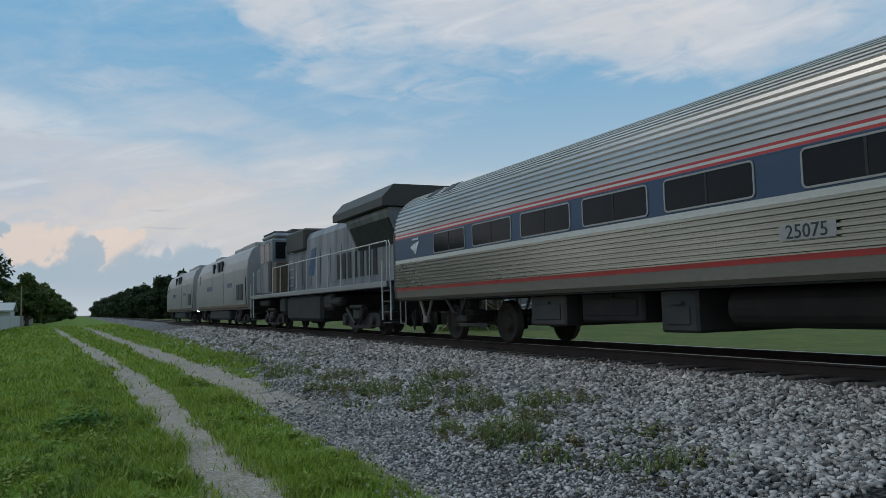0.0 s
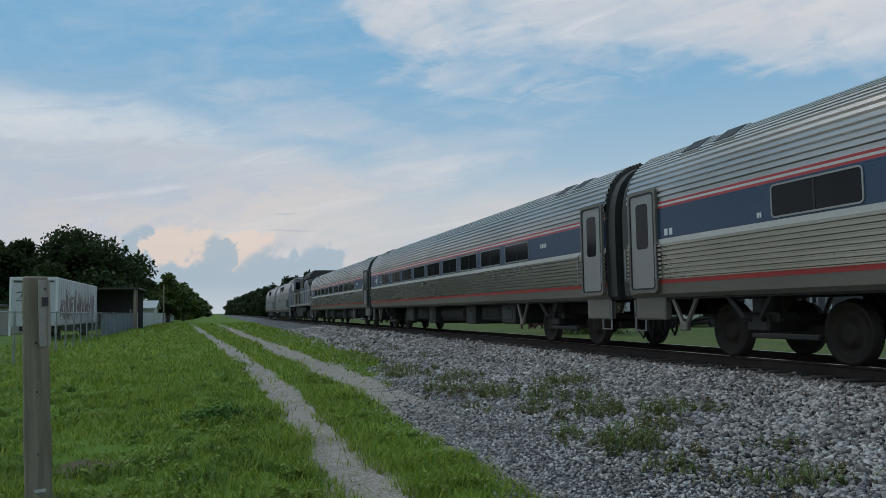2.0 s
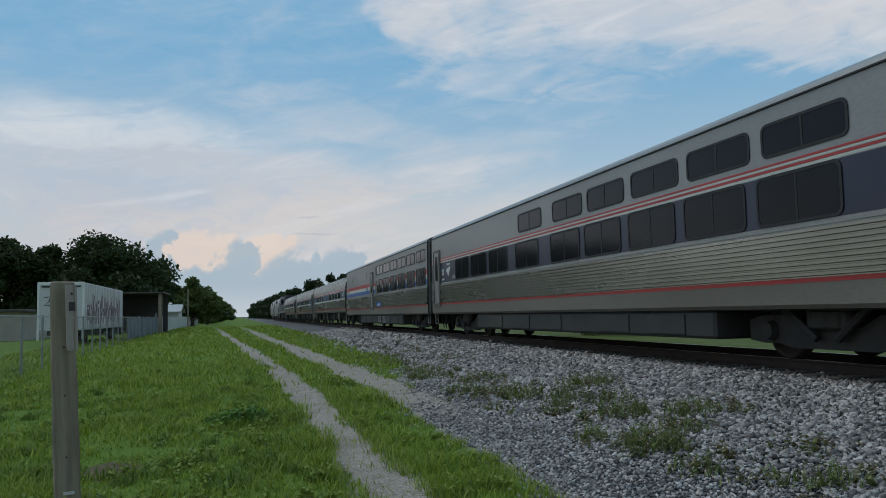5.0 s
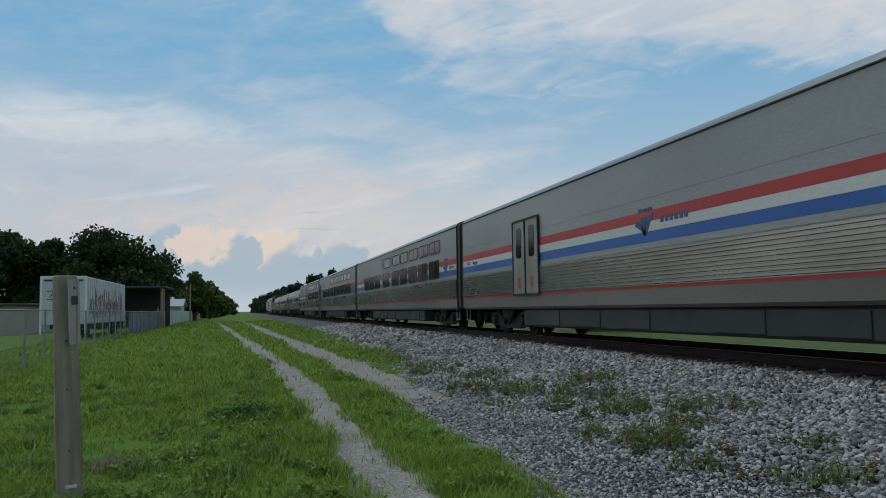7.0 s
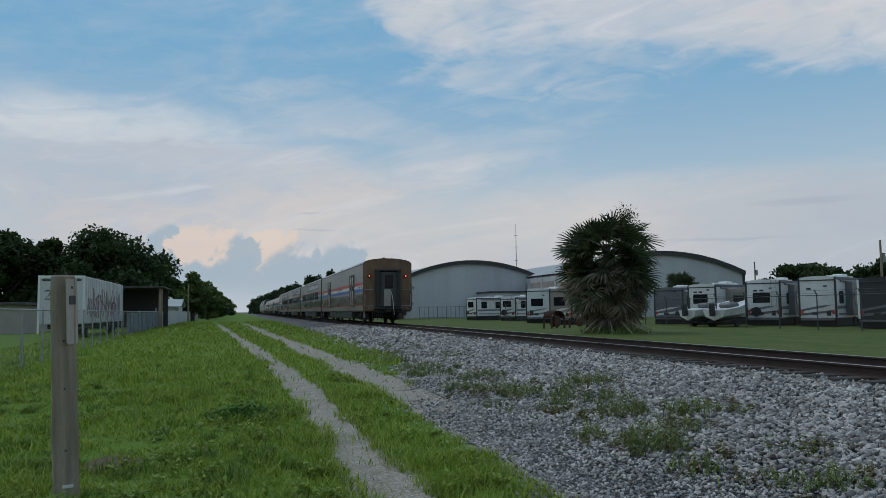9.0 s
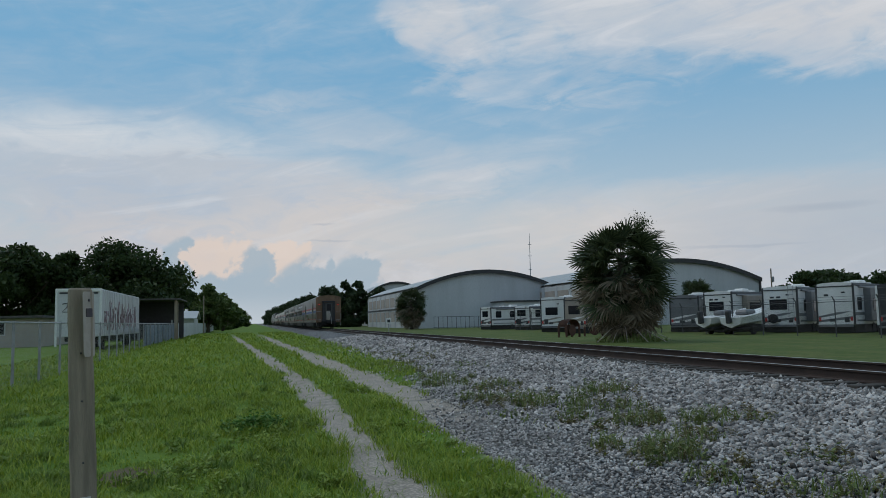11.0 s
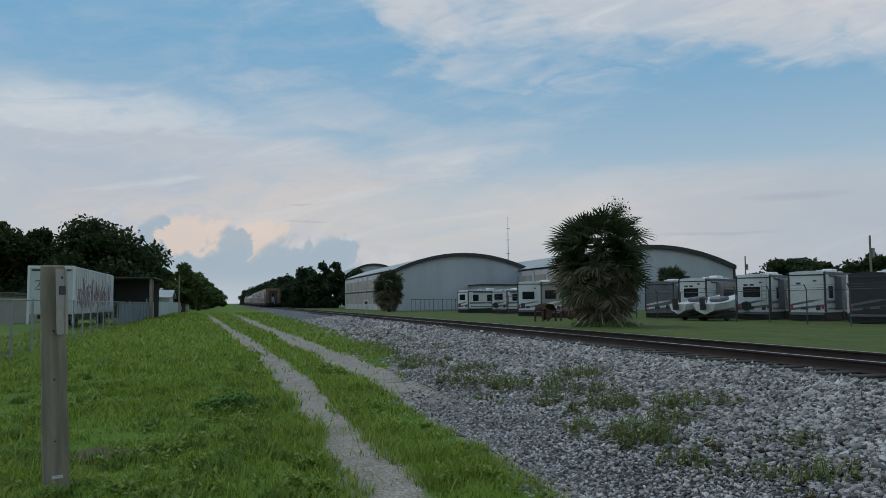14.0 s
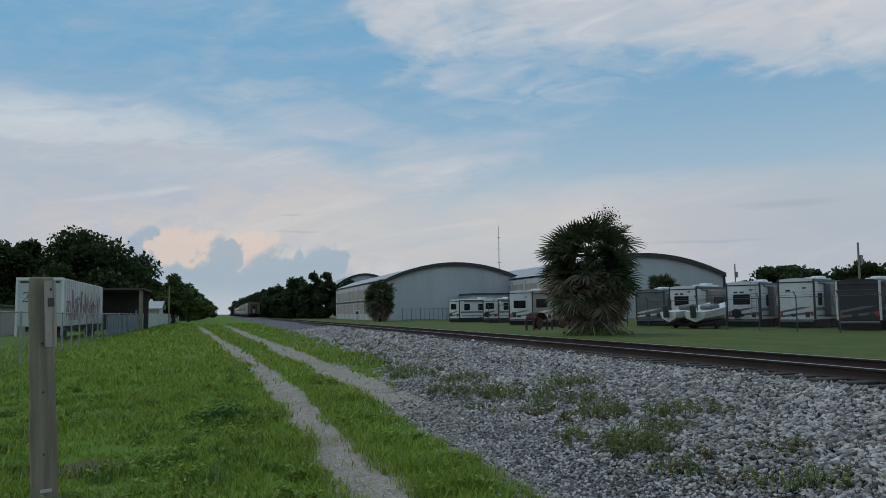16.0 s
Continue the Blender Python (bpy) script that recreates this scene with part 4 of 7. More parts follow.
    for y0, y1, z0 in ((-2.6, 2.4, 0.4), (2.7, 3.8, 0.7), (-4.0, -2.9, 0.8)):
        bm = bmesh.new()
        box(bm, -1.4, 1.4, y0, y1, z0, 1.42, 0.12)
        part("fuel_tank" if y1 - y0 > 3 else "air_reservoir", bm, M["under"], lo)
    for s in (-1, 1):
        bm = bmesh.new()
        lathe(bm, [(-4.9, 0.1), (-4.8, 0.16), (-3.0, 0.16), (-2.9, 0.1)], "y", 12, (s * 1.25, 0, 1.1))
        part("air_tank", bm, M["under"], lo)
        bm = bmesh.new()
        lathe(bm, [(6.0, 0.1), (6.1, 0.14), (8.0, 0.14), (8.1, 0.1)], "y", 12, (s * 1.25, 0, 1.2))
        part("air_tank", bm, M["under"], lo)
    for s in (-1, 1):
        bm = bmesh.new()
        box(bm, -0.15, 0.15, min(s * 9.7, s * 10.1), max(s * 9.7, s * 10.1), 0.72, 1.0, 0.04)
        box(bm, -1.4, 1.4, min(s * 9.6, s * 9.8), max(s * 9.6, s * 9.8), 0.75, 1.5, 0.03)
        part("coupler", bm, M["under"], lo)
    return lo


WINS = [(y, SEAT_W) for y in (9.2, 7.15, 5.1, 3.05, 1.0, -1.4, -3.46, -5.52, -7.6)]
WINS2 = [(y, SEAT_W) for y in (8.95, 6.87, 4.8, 2.73, 0.65, -1.42, -3.5, -5.55, -7.6)]
WINS3 = [(y, SEAT_W) for y in (7.6, 5.5, 3.44, -2.95, -4.88, -6.93, -8.87)]
UP = [(y, 1.70) for y in (1.46, -1.06, -3.1, -5.17, -7.22, -9.27)]
LOW_S = [(y, 1.70) for y in (8.45, 6.5, 4.5, 1.73, -0.87, -2.9, -5.0, -7.06, -9.1)]
LOW_1 = [(y, 1.70) for y in (8.15, 6.2, 4.2, 1.73, -0.87, -2.9, -5.0, -7.06, -9.1)]
UP_D = [(y, 1.70) for y in (-11.37, -9.32, -7.26, -5.22, -3.17, -1.15)]
TRAIN = []       # (thing, place of its centre from the train's rear coupler)


def build_train():
    TRAIN.append((viewliner("silver baggage car with tricolour stripes and a brown rear end", "baggage_car", [], [], [], [], PHASE, extras_bag, True), 13.0))
    TRAIN.append((viewliner("silver sleeping car with two window rows and tricolour stripes", "sleeping_car", LOW_S, UP, [], [], PHASE, extras_s2), 39.0))
    TRAIN.append((viewliner("silver sleeping car with a dark navy window band", "sleeping_car", LOW_1, UP, [], [11.7], NAVY, extras_s1), 65.0))
    TRAIN.append((viewliner("silver dining car with double window rows and a blue name board", "dining_car", UP_D, UP_D, [(9.66, 3.3), (8.08, 3.3), (3.53, 3.3)], [1.43], PHASE, extras_diner), 91.0))
    TRAIN.append((amfleet("fluted steel lounge coach with a blue window band, door leading", WINS3, [11.95], extras_c3), 117.0))
    TRAIN.append((amfleet("fluted steel coach with a blue window band, door trailing", WINS2, [-12.0], extras_c2), 143.0))
    TRAIN.append((amfleet("fluted steel coach numbered 25075 with a blue window band", WINS, [-12.0], extras_c1), 169.0))
    TRAIN.append((dash8("grey hood locomotive with walkway rails and black radiator wing"), 192.1))
    one = p42("weathered silver streamlined diesel locomotive at the head of the train")
    TRAIN.append((one, 212.7))
    TRAIN.append((copy_thing(one, Matrix()), 233.7))


build_train()


# ---- ground ----
def path_left(y):
    return 1.21 - 0.0014 * max(0.0, min(y, 27) - 11) ** 2 - 0.045 * max(0.0, y - 27)


def path_right(y):
    return 2.9 - 0.026 * max(0.0, y - 15)


def gravel_edge(y):
    """Where the gravel of the track bed begins."""
    return 2.45 + 2.15 * min(1, max(0, (y - 11) / 12)) + 0.5 * min(1, max(0, (y - 23) / 20))


def bed(x):
    """Height of the ballast bed across the track."""
    pts = [(2.2, 0.0), (4.5, 0.03), (6.2, 0.15), (7.75, 0.36), (8.1, 0.37), (10.7, 0.37), (11.2, 0.36), (12.6, 0.12), (13.2, 0.04), (14, 0)]
    if x <= pts[0][0] or x >= pts[-1][0]:
        return 0.0
    for (a, b), (c, d) in zip(pts, pts[1:]):
        if x <= c:
            return b + (d - b) * (x - a) / (c - a)


def ground_material():
    mt = bpy.data.materials.new("verge_ground")
    mt.use_nodes = True
    g = G(mt.node_tree)
    co = g.n("ShaderNodeTexCoord").outputs["Object"]
    x, y, z = g.xyz(co)
    big, mid, fine = g.noise(co, 0.35, 4), g.noise(co, 2.2, 5), g.noise(co, 30, 5)
    grass = g.mix(g.step(big, 0.35, 0.7), (0.10, 0.175, 0.016), (0.145, 0.20, 0.026))
    grass = g.mix(g.step(mid, 0.5, 0.8), grass, (0.09, 0.18, 0.02))
    grass = g.mix(g.m("MULTIPLY", g.step(g.noise(co, 0.8, 5, 0.7), 0.62, 0.75), 0.5), grass, (0.16, 0.14, 0.06))
    grass = g.mix(g.step(fine, 0.4, 0.8), grass, (0.055, 0.12, 0.012))
    far_side = g.mix(g.step(g.noise(co, 0.5, 6, 0.7), 0.38, 0.62), (0.07, 0.105, 0.019), (0.115, 0.128, 0.032))
    far_side = g.mix(g.m("MULTIPLY", g.step(g.noise(co, 3.5, 5, 0.7), 0.45, 0.65), 0.5), far_side, (0.035, 0.058, 0.014))
    grass = g.mix(g.step(x, 12.0, 14.0), grass, far_side)
    sand = g.mix(g.step(mid, 0.3, 0.7), (0.50, 0.425, 0.355), (0.36, 0.305, 0.25))
    sand = g.mix(g.m("MULTIPLY", g.step(fine, 0.5, 0.7), 0.5), sand, (0.2, 0.18, 0.15))
    vo = g.voronoi(co, 26)
    cell = g.voronoi(co, 26, "Color")
    stone = g.mix(g.step(g.xyz(cell)[0], 0.1, 0.9), (0.17, 0.17, 0.175), (0.34, 0.335, 0.33))
    # shade between stones is put into the colour: dark cell edges,
    stone = g.mix(g.step(vo, 0.3, 0.7), stone, (0.05, 0.047, 0.045))
    # then a darker bed under the near, coarse loose stones
    gap_shade = g.m("MULTIPLY", g.step(y, 55.0, 22.0), g.step(g.m("ADD", x, g.m("MULTIPLY", big, 1.5)), 4.0, 5.4, 0.35, 1.0))
    stone = g.mix(gap_shade, stone, g.mix(1.0, stone, (0.22, 0.22, 0.22), "MULTIPLY"))
    sand = g.mix(g.m("MULTIPLY", g.step(g.voronoi(co, 34), 0.25, 0.6), 0.55), sand, (0.14, 0.125, 0.105))
    wob = g.m("MULTIPLY", g.m("SUBTRACT", mid, 0.5), 0.9)

    def beyond(start):
        return g.m("MAXIMUM", g.m("SUBTRACT", y, start), 0.0)

    bend = g.m("MAXIMUM", g.m("SUBTRACT", g.m("MINIMUM", y, 27.0), 11.0), 0.0)
    xl = g.m("SUBTRACT", g.m("SUBTRACT", 1.21, g.m("MULTIPLY", g.m("MULTIPLY", bend, bend), 0.0014)), g.m("MULTIPLY", beyond(27.0), 0.045))
    xr = g.m("SUBTRACT", 2.9, g.m("MULTIPLY", beyond(15.0), 0.026))
    dl = g.m("ABSOLUTE", g.m("SUBTRACT", g.m("ADD", x, g.m("MULTIPLY", wob, 0.5)), xl))
    dr = g.m("ABSOLUTE", g.m("SUBTRACT", g.m("ADD", x, g.m("MULTIPLY", wob, 0.5)), xr))
    fade = g.step(y, 115.0, 70.0)
    rag = g.step(g.noise(g.scaled(co, (1.0, 0.5, 1.0)), 6.0, 6, 0.7), 0.70, 0.56)
    pl = g.m("MULTIPLY", g.m("MULTIPLY", g.step(dl, 0.40, 0.22), fade), rag)
    pr = g.m("MULTIPLY", g.step(dr, 0.62, 0.36), fade)
    edge = g.m("ADD", g.m("ADD", 2.45, g.step(y, 11.0, 23.0, 0.0, 2.15)), g.step(y, 23.0, 43.0, 0.0, 0.5))
    gr = g.step(g.m("ADD", x, wob), edge, g.m("ADD", edge, 0.35))
    gr = g.m("MULTIPLY", gr, g.step(g.m("ADD", x, wob), 13.6, 12.8))
    bx, by = g.m("ADD", x, 1.2), g.m("MULTIPLY", g.m("SUBTRACT", y, 8.2), 0.62)
    bare = g.m("ADD", g.m("ADD", g.m("MULTIPLY", bx, bx), g.m("MULTIPLY", by, by)), g.m("MULTIPLY", wob, 0.3))
    grass = g.mix(g.step(bare, 0.12, 0.05), grass, (0.11, 0.085, 0.05))
    gr = g.m("MULTIPLY", gr, g.m("SUBTRACT", 1.0, g.m("MULTIPLY", g.m("MULTIPLY", pr, g.step(y, 7.5, 13.0)), g.step(mid, 0.70, 0.45))))
    sand = g.mix(g.m("MULTIPLY", g.step(g.noise(g.scaled(co, (0.5, 1.6, 1.0)), 7.0, 5, 0.7), 0.56, 0.70), 0.6), sand, (0.13, 0.12, 0.06))
    col = g.mix(g.m("MAXIMUM", pl, pr), grass, sand)
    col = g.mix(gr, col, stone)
    h = g.m("ADD", g.m("MULTIPLY", g.m("SUBTRACT", 1.0, vo), gr), g.m("MULTIPLY", fine, 0.5))
    g.principled(col, 0.92, 0, g.bump(h, 0.8, 0.03), 0.2)
    return mt


M["ground"] = ground_material()
M["stone"] = mat("ballast_stone", (0.39, 0.36, 0.335), (0.28, 0.258, 0.242), 0.85, 0, 1.2, 60, 0.3, rnd=0.75, spec=0.25)
M["tie"] = mat("creosoted_tie", (0.05, 0.042, 0.035), (0.075, 0.065, 0.055), 0.9, 0, 4, 40, 0.4, (4, 1, 1))


def leaf_material(name, a, b, rough=0.55, spread=0.5):
    mt = bpy.data.materials.new(name)
    mt.use_nodes = True
    g = G(mt.node_tree)
    co = g.n("ShaderNodeTexCoord").outputs["Object"]
    isl = g.n("ShaderNodeNewGeometry").outputs["Random Per Island"]
    col = g.mix(isl, a, b)
    col = g.mix(g.m("MULTIPLY", g.noise(co, 0.7, 3), spread), col, tuple(c * 0.5 for c in a))
    p = g.principled(col, rough, 0, None, 0.25)
    tr = g.n("ShaderNodeBsdfTranslucent")
    g.put(tr.inputs[0], col)
    mx = g.n("ShaderNodeMixShader")
    mx.inputs[0].default_value = 0.3
    out = [n for n in mt.node_tree.nodes if n.type == "OUTPUT_MATERIAL"][0]
    g.t.links.new(p.outputs[0], mx.inputs[1]), g.t.links.new(tr.outputs[0], mx.inputs[2]), g.t.links.new(mx.outputs[0], out.inputs[0])
    return mt


M["blade"] = leaf_material("grass_blades", (0.125, 0.225, 0.02), (0.41, 0.465, 0.062))
M["tuft"] = leaf_material("tuft_blades", (0.09, 0.165, 0.026), (0.22, 0.30, 0.055))
M["weed"] = leaf_material("weed_leaves", (0.12, 0.18, 0.05), (0.27, 0.28, 0.10))
M["weed_dry"] = leaf_material("dry_weed_leaves", (0.15, 0.135, 0.05), (0.30, 0.25, 0.12))
M["clover"] = leaf_material("clover_leaves", (0.16, 0.25, 0.035), (0.36, 0.44, 0.08))
M["dark_weed"] = leaf_material("dark_weed_leaves", (0.075, 0.19, 0.03), (0.16, 0.31, 0.06))
M["oak"] = leaf_material("oak_leaves", (0.028, 0.05, 0.014), (0.055, 0.085, 0.024))
M["lime"] = leaf_material("light_leaves", (0.075, 0.115, 0.03), (0.14, 0.18, 0.05))
M["far_leaf"] = leaf_material("far_leaves", (0.03, 0.05, 0.018), (0.05, 0.075, 0.03))
M["frond"] = leaf_material("palm_fronds", (0.035, 0.052, 0.022), (0.11, 0.135, 0.06))
M["dead"] = leaf_material("dead_fronds", (0.14, 0.11, 0.072), (0.38, 0.31, 0.22))
M["bark"] = mat("bark", (0.1, 0.08, 0.06), (0.07, 0.055, 0.04), 0.9, 0, 3, 30, 0.6, (3, 3, 0.6))


def raw_mesh(name, verts, faces, material):
    """A mesh straight from arrays; faces all have the same count."""
    me = bpy.data.meshes.new(name)
    verts, faces = np.asarray(verts, np.float32), np.asarray(faces, np.int32)
    n, k = faces.shape
    me.vertices.add(len(verts))
    me.vertices.foreach_set("co", verts.ravel())
    me.loops.add(n * k)
    me.loops.foreach_set("vertex_index", faces.ravel())
    me.polygons.add(n)
    me.polygons.foreach_set("loop_start", np.arange(0, n * k, k, dtype=np.int32))
    me.polygons.foreach_set("loop_total", np.full(n, k, np.int32))
    me.materials.append(material)
    me.update(calc_edges=True)
    return me


def build_ground():
    xs = sorted({-3000, -1200, -500, -200, -100, -60, -40, *range(-30, -8, 2), *[v * 0.5 for v in range(-16, 5)], *[2 + 0.25 * v for v in range(1, 50)], 15, 17, 20, 25, 32, 45, 70, 120, 250, 600, 1300, 3000})
    ys = sorted({-1500, -400, -120, -40, *range(-16, 60, 1), *range(60, 130, 5), 140, 160, 190, 230, 280, 350, 450, 600, 900, 1400, 2200, 3500})
    vs, fs = [], []
    for y in ys:
        for x in xs:
            near = abs(x) < 40 and -20 < y < 90
            z = bed(x)
            if near:
                z += 0.05 * noise.noise((x * 0.35, y * 0.35, 0)) * (1 if x < 6 or x > 13 else 0.25)
                z -= 0.05 * (math.exp(-((x - path_left(y)) / 0.28) ** 2) + math.exp(-((x - path_right(y)) / 0.35) ** 2)) if y < 75 else 0
            vs.append((x, y, z))
    w = len(xs)
    for j in range(len(ys) - 1):
        for i in range(w - 1):
            fs.append((j * w + i, j * w + i + 1, (j + 1) * w + i + 1, (j + 1) * w + i))
    ob = new("ground", raw_mesh("ground", vs, fs, M["ground"]))
    ob.data.polygons.foreach_set("use_smooth", [True] * len(ob.data.polygons))
    tagged(ob, "grassy verge with twin sandy wheel tracks and grey gravel", "ground", kind="structure")


def surface(x, y):
    z = bed(x) + 0.05 * noise.noise((x * 0.35, y * 0.35, 0)) * (1 if x < 6 or x > 13 else 0.25)
    return z - 0.05 * (math.exp(-((x - path_left(y)) / 0.28) ** 2) + math.exp(-((x - path_right(y)) / 0.35) ** 2))


def build_stones():
    rng = np.random.default_rng(4)
    base = np.array([(x, y, z) for x in (-0.7, 0.7) for y in (-0.7, 0.7) for z in (-0.7, 0.7)])
    tri = np.array([(0, 1, 3), (0, 3, 2), (4, 6, 7), (4, 7, 5), (0, 4, 5), (0, 5, 1), (2, 3, 7), (2, 7, 6), (0, 2, 6), (0, 6, 4), (1, 5, 7), (1, 7, 3)])
    V, F, n = [], [], 0
    for y0, y1, dens, size in ((3.8, 9.5, 820, 0.0225), (9.5, 17, 600, 0.026), (17, 30, 300, 0.035), (30, 60, 90, 0.055)):
        count = int((y1 - y0) * 6.4 * dens)
        for x, y, a, s, q in zip(rng.uniform(2.1, 8.5, count), rng.uniform(y0, y1, count), rng.uniform(0, 6.28, count), rng.normal(1, 0.28, count), rng.uniform(0, 1, count)):
            ge = gravel_edge(y) + 0.5 * noise.noise((x * 1.3, y * 0.8, 2.0))
            if x < ge and q > 0.12 * math.exp(-(ge - x)):
                continue
            if abs(x - path_right(y)) < 0.42 and q < 0.9 * min(1.0, max(0.0, (y - 7.5) / 5.5)):
                continue
            coarse = min(1.0, max(0.0, (x + 0.5 * noise.noise((x * 0.9, y * 0.6, 7.0)) - 3.7) / 1.3))
            if y < 17 and q < 0.2 * coarse:
                continue
            s *= 0.62 + 0.5 * coarse if y < 17 else 0.62 if x < 4.4 else 1.0
            r = size * max(0.45, s)
            p = base * (1 + rng.uniform(-0.45, 0.35, (len(base), 3))) * np.array([1.25, rng.uniform(0.65, 1.1), rng.uniform(0.5, 0.9)]) * r
            c, t = math.cos(a), math.sin(a)
            p = np.stack([p[:, 0] * c - p[:, 1] * t, p[:, 0] * t + p[:, 1] * c, p[:, 2] + 1.3 * p[:, 0] * (q - 0.5) + 0.9 * p[:, 1] * (a / 6.28 - 0.5)], 1)
            V.append(p + (x, y, surface(x, y) + r * (0.15 + 0.5 * q)))
            F.append(tri + n)
            n += len(base)
    for x, y, a, q in zip(rng.normal(0, 0.16, 3600), 4.2 + 12 * rng.uniform(0, 1, 3600) ** 1.6, rng.uniform(0, 6.28, 3600), rng.uniform(0, 1, 3600)):
        x += path_left(y) + 0.04
        r = 0.004 + 0.009 * q * q
        p = base * (1 + rng.uniform(-0.4, 0.35, (len(base), 3))) * np.array([1.2, 0.9, 0.6]) * r
        c, t = math.cos(a), math.sin(a)
        V.append(np.stack([p[:, 0] * c - p[:, 1] * t, p[:, 0] * t + p[:, 1] * c, p[:, 2]], 1) + (x, y, surface(x, y) + 0.3 * r))
        F.append(tri + n)
        n += len(base)
    me = raw_mesh("ballast_stones", np.concatenate(V), np.concatenate(F), M["stone"])
    tagged(new("ballast_stones", me), "loose angular light-grey ballast stones beside the track", "gravel", kind="stuff")


def build_track():
    tr = new("railway_track")
    tagged(tr, "single railway track of rusty rails on timber ties", "railway track", kind="structure")
    ol = [(-0.075, 0), (-0.075, 0.012), (-0.02, 0.03), (-0.012, 0.05), (-0.012, 0.125), (-0.035, 0.14), (-0.037, 0.168), (0.037, 0.168), (0.035, 0.14), (0.012, 0.125), (0.012, 0.05), (0.02, 0.03), (0.075, 0.012), (0.075, 0)]
    for s in (-1, 1):
        bm = bmesh.new()
        ys = [-300, -40, 0, 40, 120, 400, 1500]
        rows = [[bm.verts.new((TRACK_X + s * 0.7545 + x, y, RAIL_Z - 0.17 + z)) for x, z in ol] for y in ys]
        for a, b in zip(rows, rows[1:]):
            for i in range(len(ol)):
                bm.faces.new((a[i], a[i - 1], b[i - 1], b[i]))
        r = part("rail", bm, M["rail"], tr, "rust-brown steel rail")
        bm = bmesh.new()
        box(bm, TRACK_X + s * 0.7545 - 0.034, TRACK_X + s * 0.7545 + 0.034, -300, 1500, RAIL_Z - 0.006, RAIL_Z)
        part("rail_head", bm, M["railhead"], r, "polished running surface")
    bm = bmesh.new()
    box(bm, -1.3, 1.3, -0.115, 0.115, -0.15, 0.0, 0.01)
    tie = part("tie", bm, M["tie"], tr)
    tie.matrix_basis = Matrix.Translation((TRACK_X, -12, RAIL_Z - 0.155))
    for k in range(1, 180):
        part("tie", None, None, tr, me=tie.data).matrix_basis = pose(TRACK_X + random.uniform(-0.03, 0.03), -12 + 0.53 * k, RAIL_Z - 0.155 + random.uniform(-0.006, 0.004), 0, 0, random.uniform(-1, 1))


def blades(name, spots, material, label, category, thick=0.004, kind="stuff"):
    """Bent grass blades: (x, y, z, height, lean direction, lean)."""
    V, F = [], []
    for i, (x, y, z, h, a, ln, w) in enumerate(spots):
        ca, sa = math.cos(a), math.sin(a)
        px, py = -sa * w, ca * w
        mx, my = x + ca * ln * 0.35, y + sa * ln * 0.35
        tx, ty = x + ca * ln, y + sa * ln
        k = len(V)
        V += [(x - px, y - py, z - 0.01), (x + px, y + py, z - 0.01), (mx + px * 0.8, my + py * 0.8, z + h * 0.6), (mx - px * 0.8, my - py * 0.8, z + h * 0.6), (tx + px * 0.1, ty + py * 0.1, z + h), (tx - px * 0.1, ty - py * 0.1, z + h)]
        F += [(k, k + 1, k + 2, k + 3), (k + 3, k + 2, k + 4, k + 5)]
    ob = new(name, raw_mesh(name, V, F, material))
    return tagged(ob, label, category, kind=kind)


def build_grass():
    rng = random.Random(8)
    spots = []
    for y0, y1, dens, hh, ww in ((4.2, 9, 1300, 0.085, 0.0045), (9, 16, 620, 0.10, 0.007), (16, 28, 200, 0.12, 0.012), (28, 60, 46, 0.15, 0.022), (60, 120, 7, 0.22, 0.05)):
        span = (max(-0.30 * y1 - 1.5, -9.5), 5.2)
        for _ in range(int((span[1] - span[0]) * (y1 - y0) * dens)):
            x, y = rng.uniform(*span), rng.uniform(y0, y1)
            wob = 0.35 * noise.noise((x * 1.7, y * 0.7, 5.0)) + 0.22 * noise.noise((x * 5.0, y * 3.2, 2.0))
            dl, dr = abs(x + wob * 0.7 - path_left(y)), abs(x + wob * 0.7 - path_right(y))
            patch = noise.noise((x * 4.0, y * 2.2, 11.0))
            if (dl < 0.28 or dr < 0.42) and rng.random() > (0.28 if patch > 0.33 else 0.025):
                continue
            if (x + 1.2) ** 2 + ((y - 8.2) / 1.6) ** 2 < 0.04 + 0.08 * wob and rng.random() > 0.12:
                continue
            ge = gravel_edge(y) + wob
            if x > ge and rng.random() > 0.01:
                continue
            lush = 0.65 + 0.9 * noise.noise((x * 0.5, y * 0.35, 9.0)) + 0.9 * noise.noise((x * 2.6, y * 2.0, 1.0))
            if rng.random() > 0.55 + lush * 0.6:
                continue
            h = 0.74 * hh * max(0.25, lush + 0.3) * rng.uniform(0.4, 1.4)
            spots.append((x, y, surface(x, y), h, rng.uniform(0, 6.28), h * rng.uniform(0.4, 1.7), ww * rng.uniform(0.6, 1.3)))
    blades("grass", spots, M["blade"], "lush short green grass of the verge", "grass")


def weed_clump(x, y, r, h, n, seed):
    rng = random.Random(seed)
    spots = []
    for _ in range(n):
        a, d = rng.uniform(0, 6.28), r * math.sqrt(rng.random())
        px, py = x + d * math.cos(a), y + d * math.sin(a) * 1.3
        hh = h * rng.uniform(0.4, 1.1) * (1.15 - 0.6 * d / r)
        spots.append((px, py, surface(px, py), hh, rng.uniform(0, 6.28), hh * rng.uniform(0.3, 1.3), rng.uniform(0.004, 0.011)))
    return spots


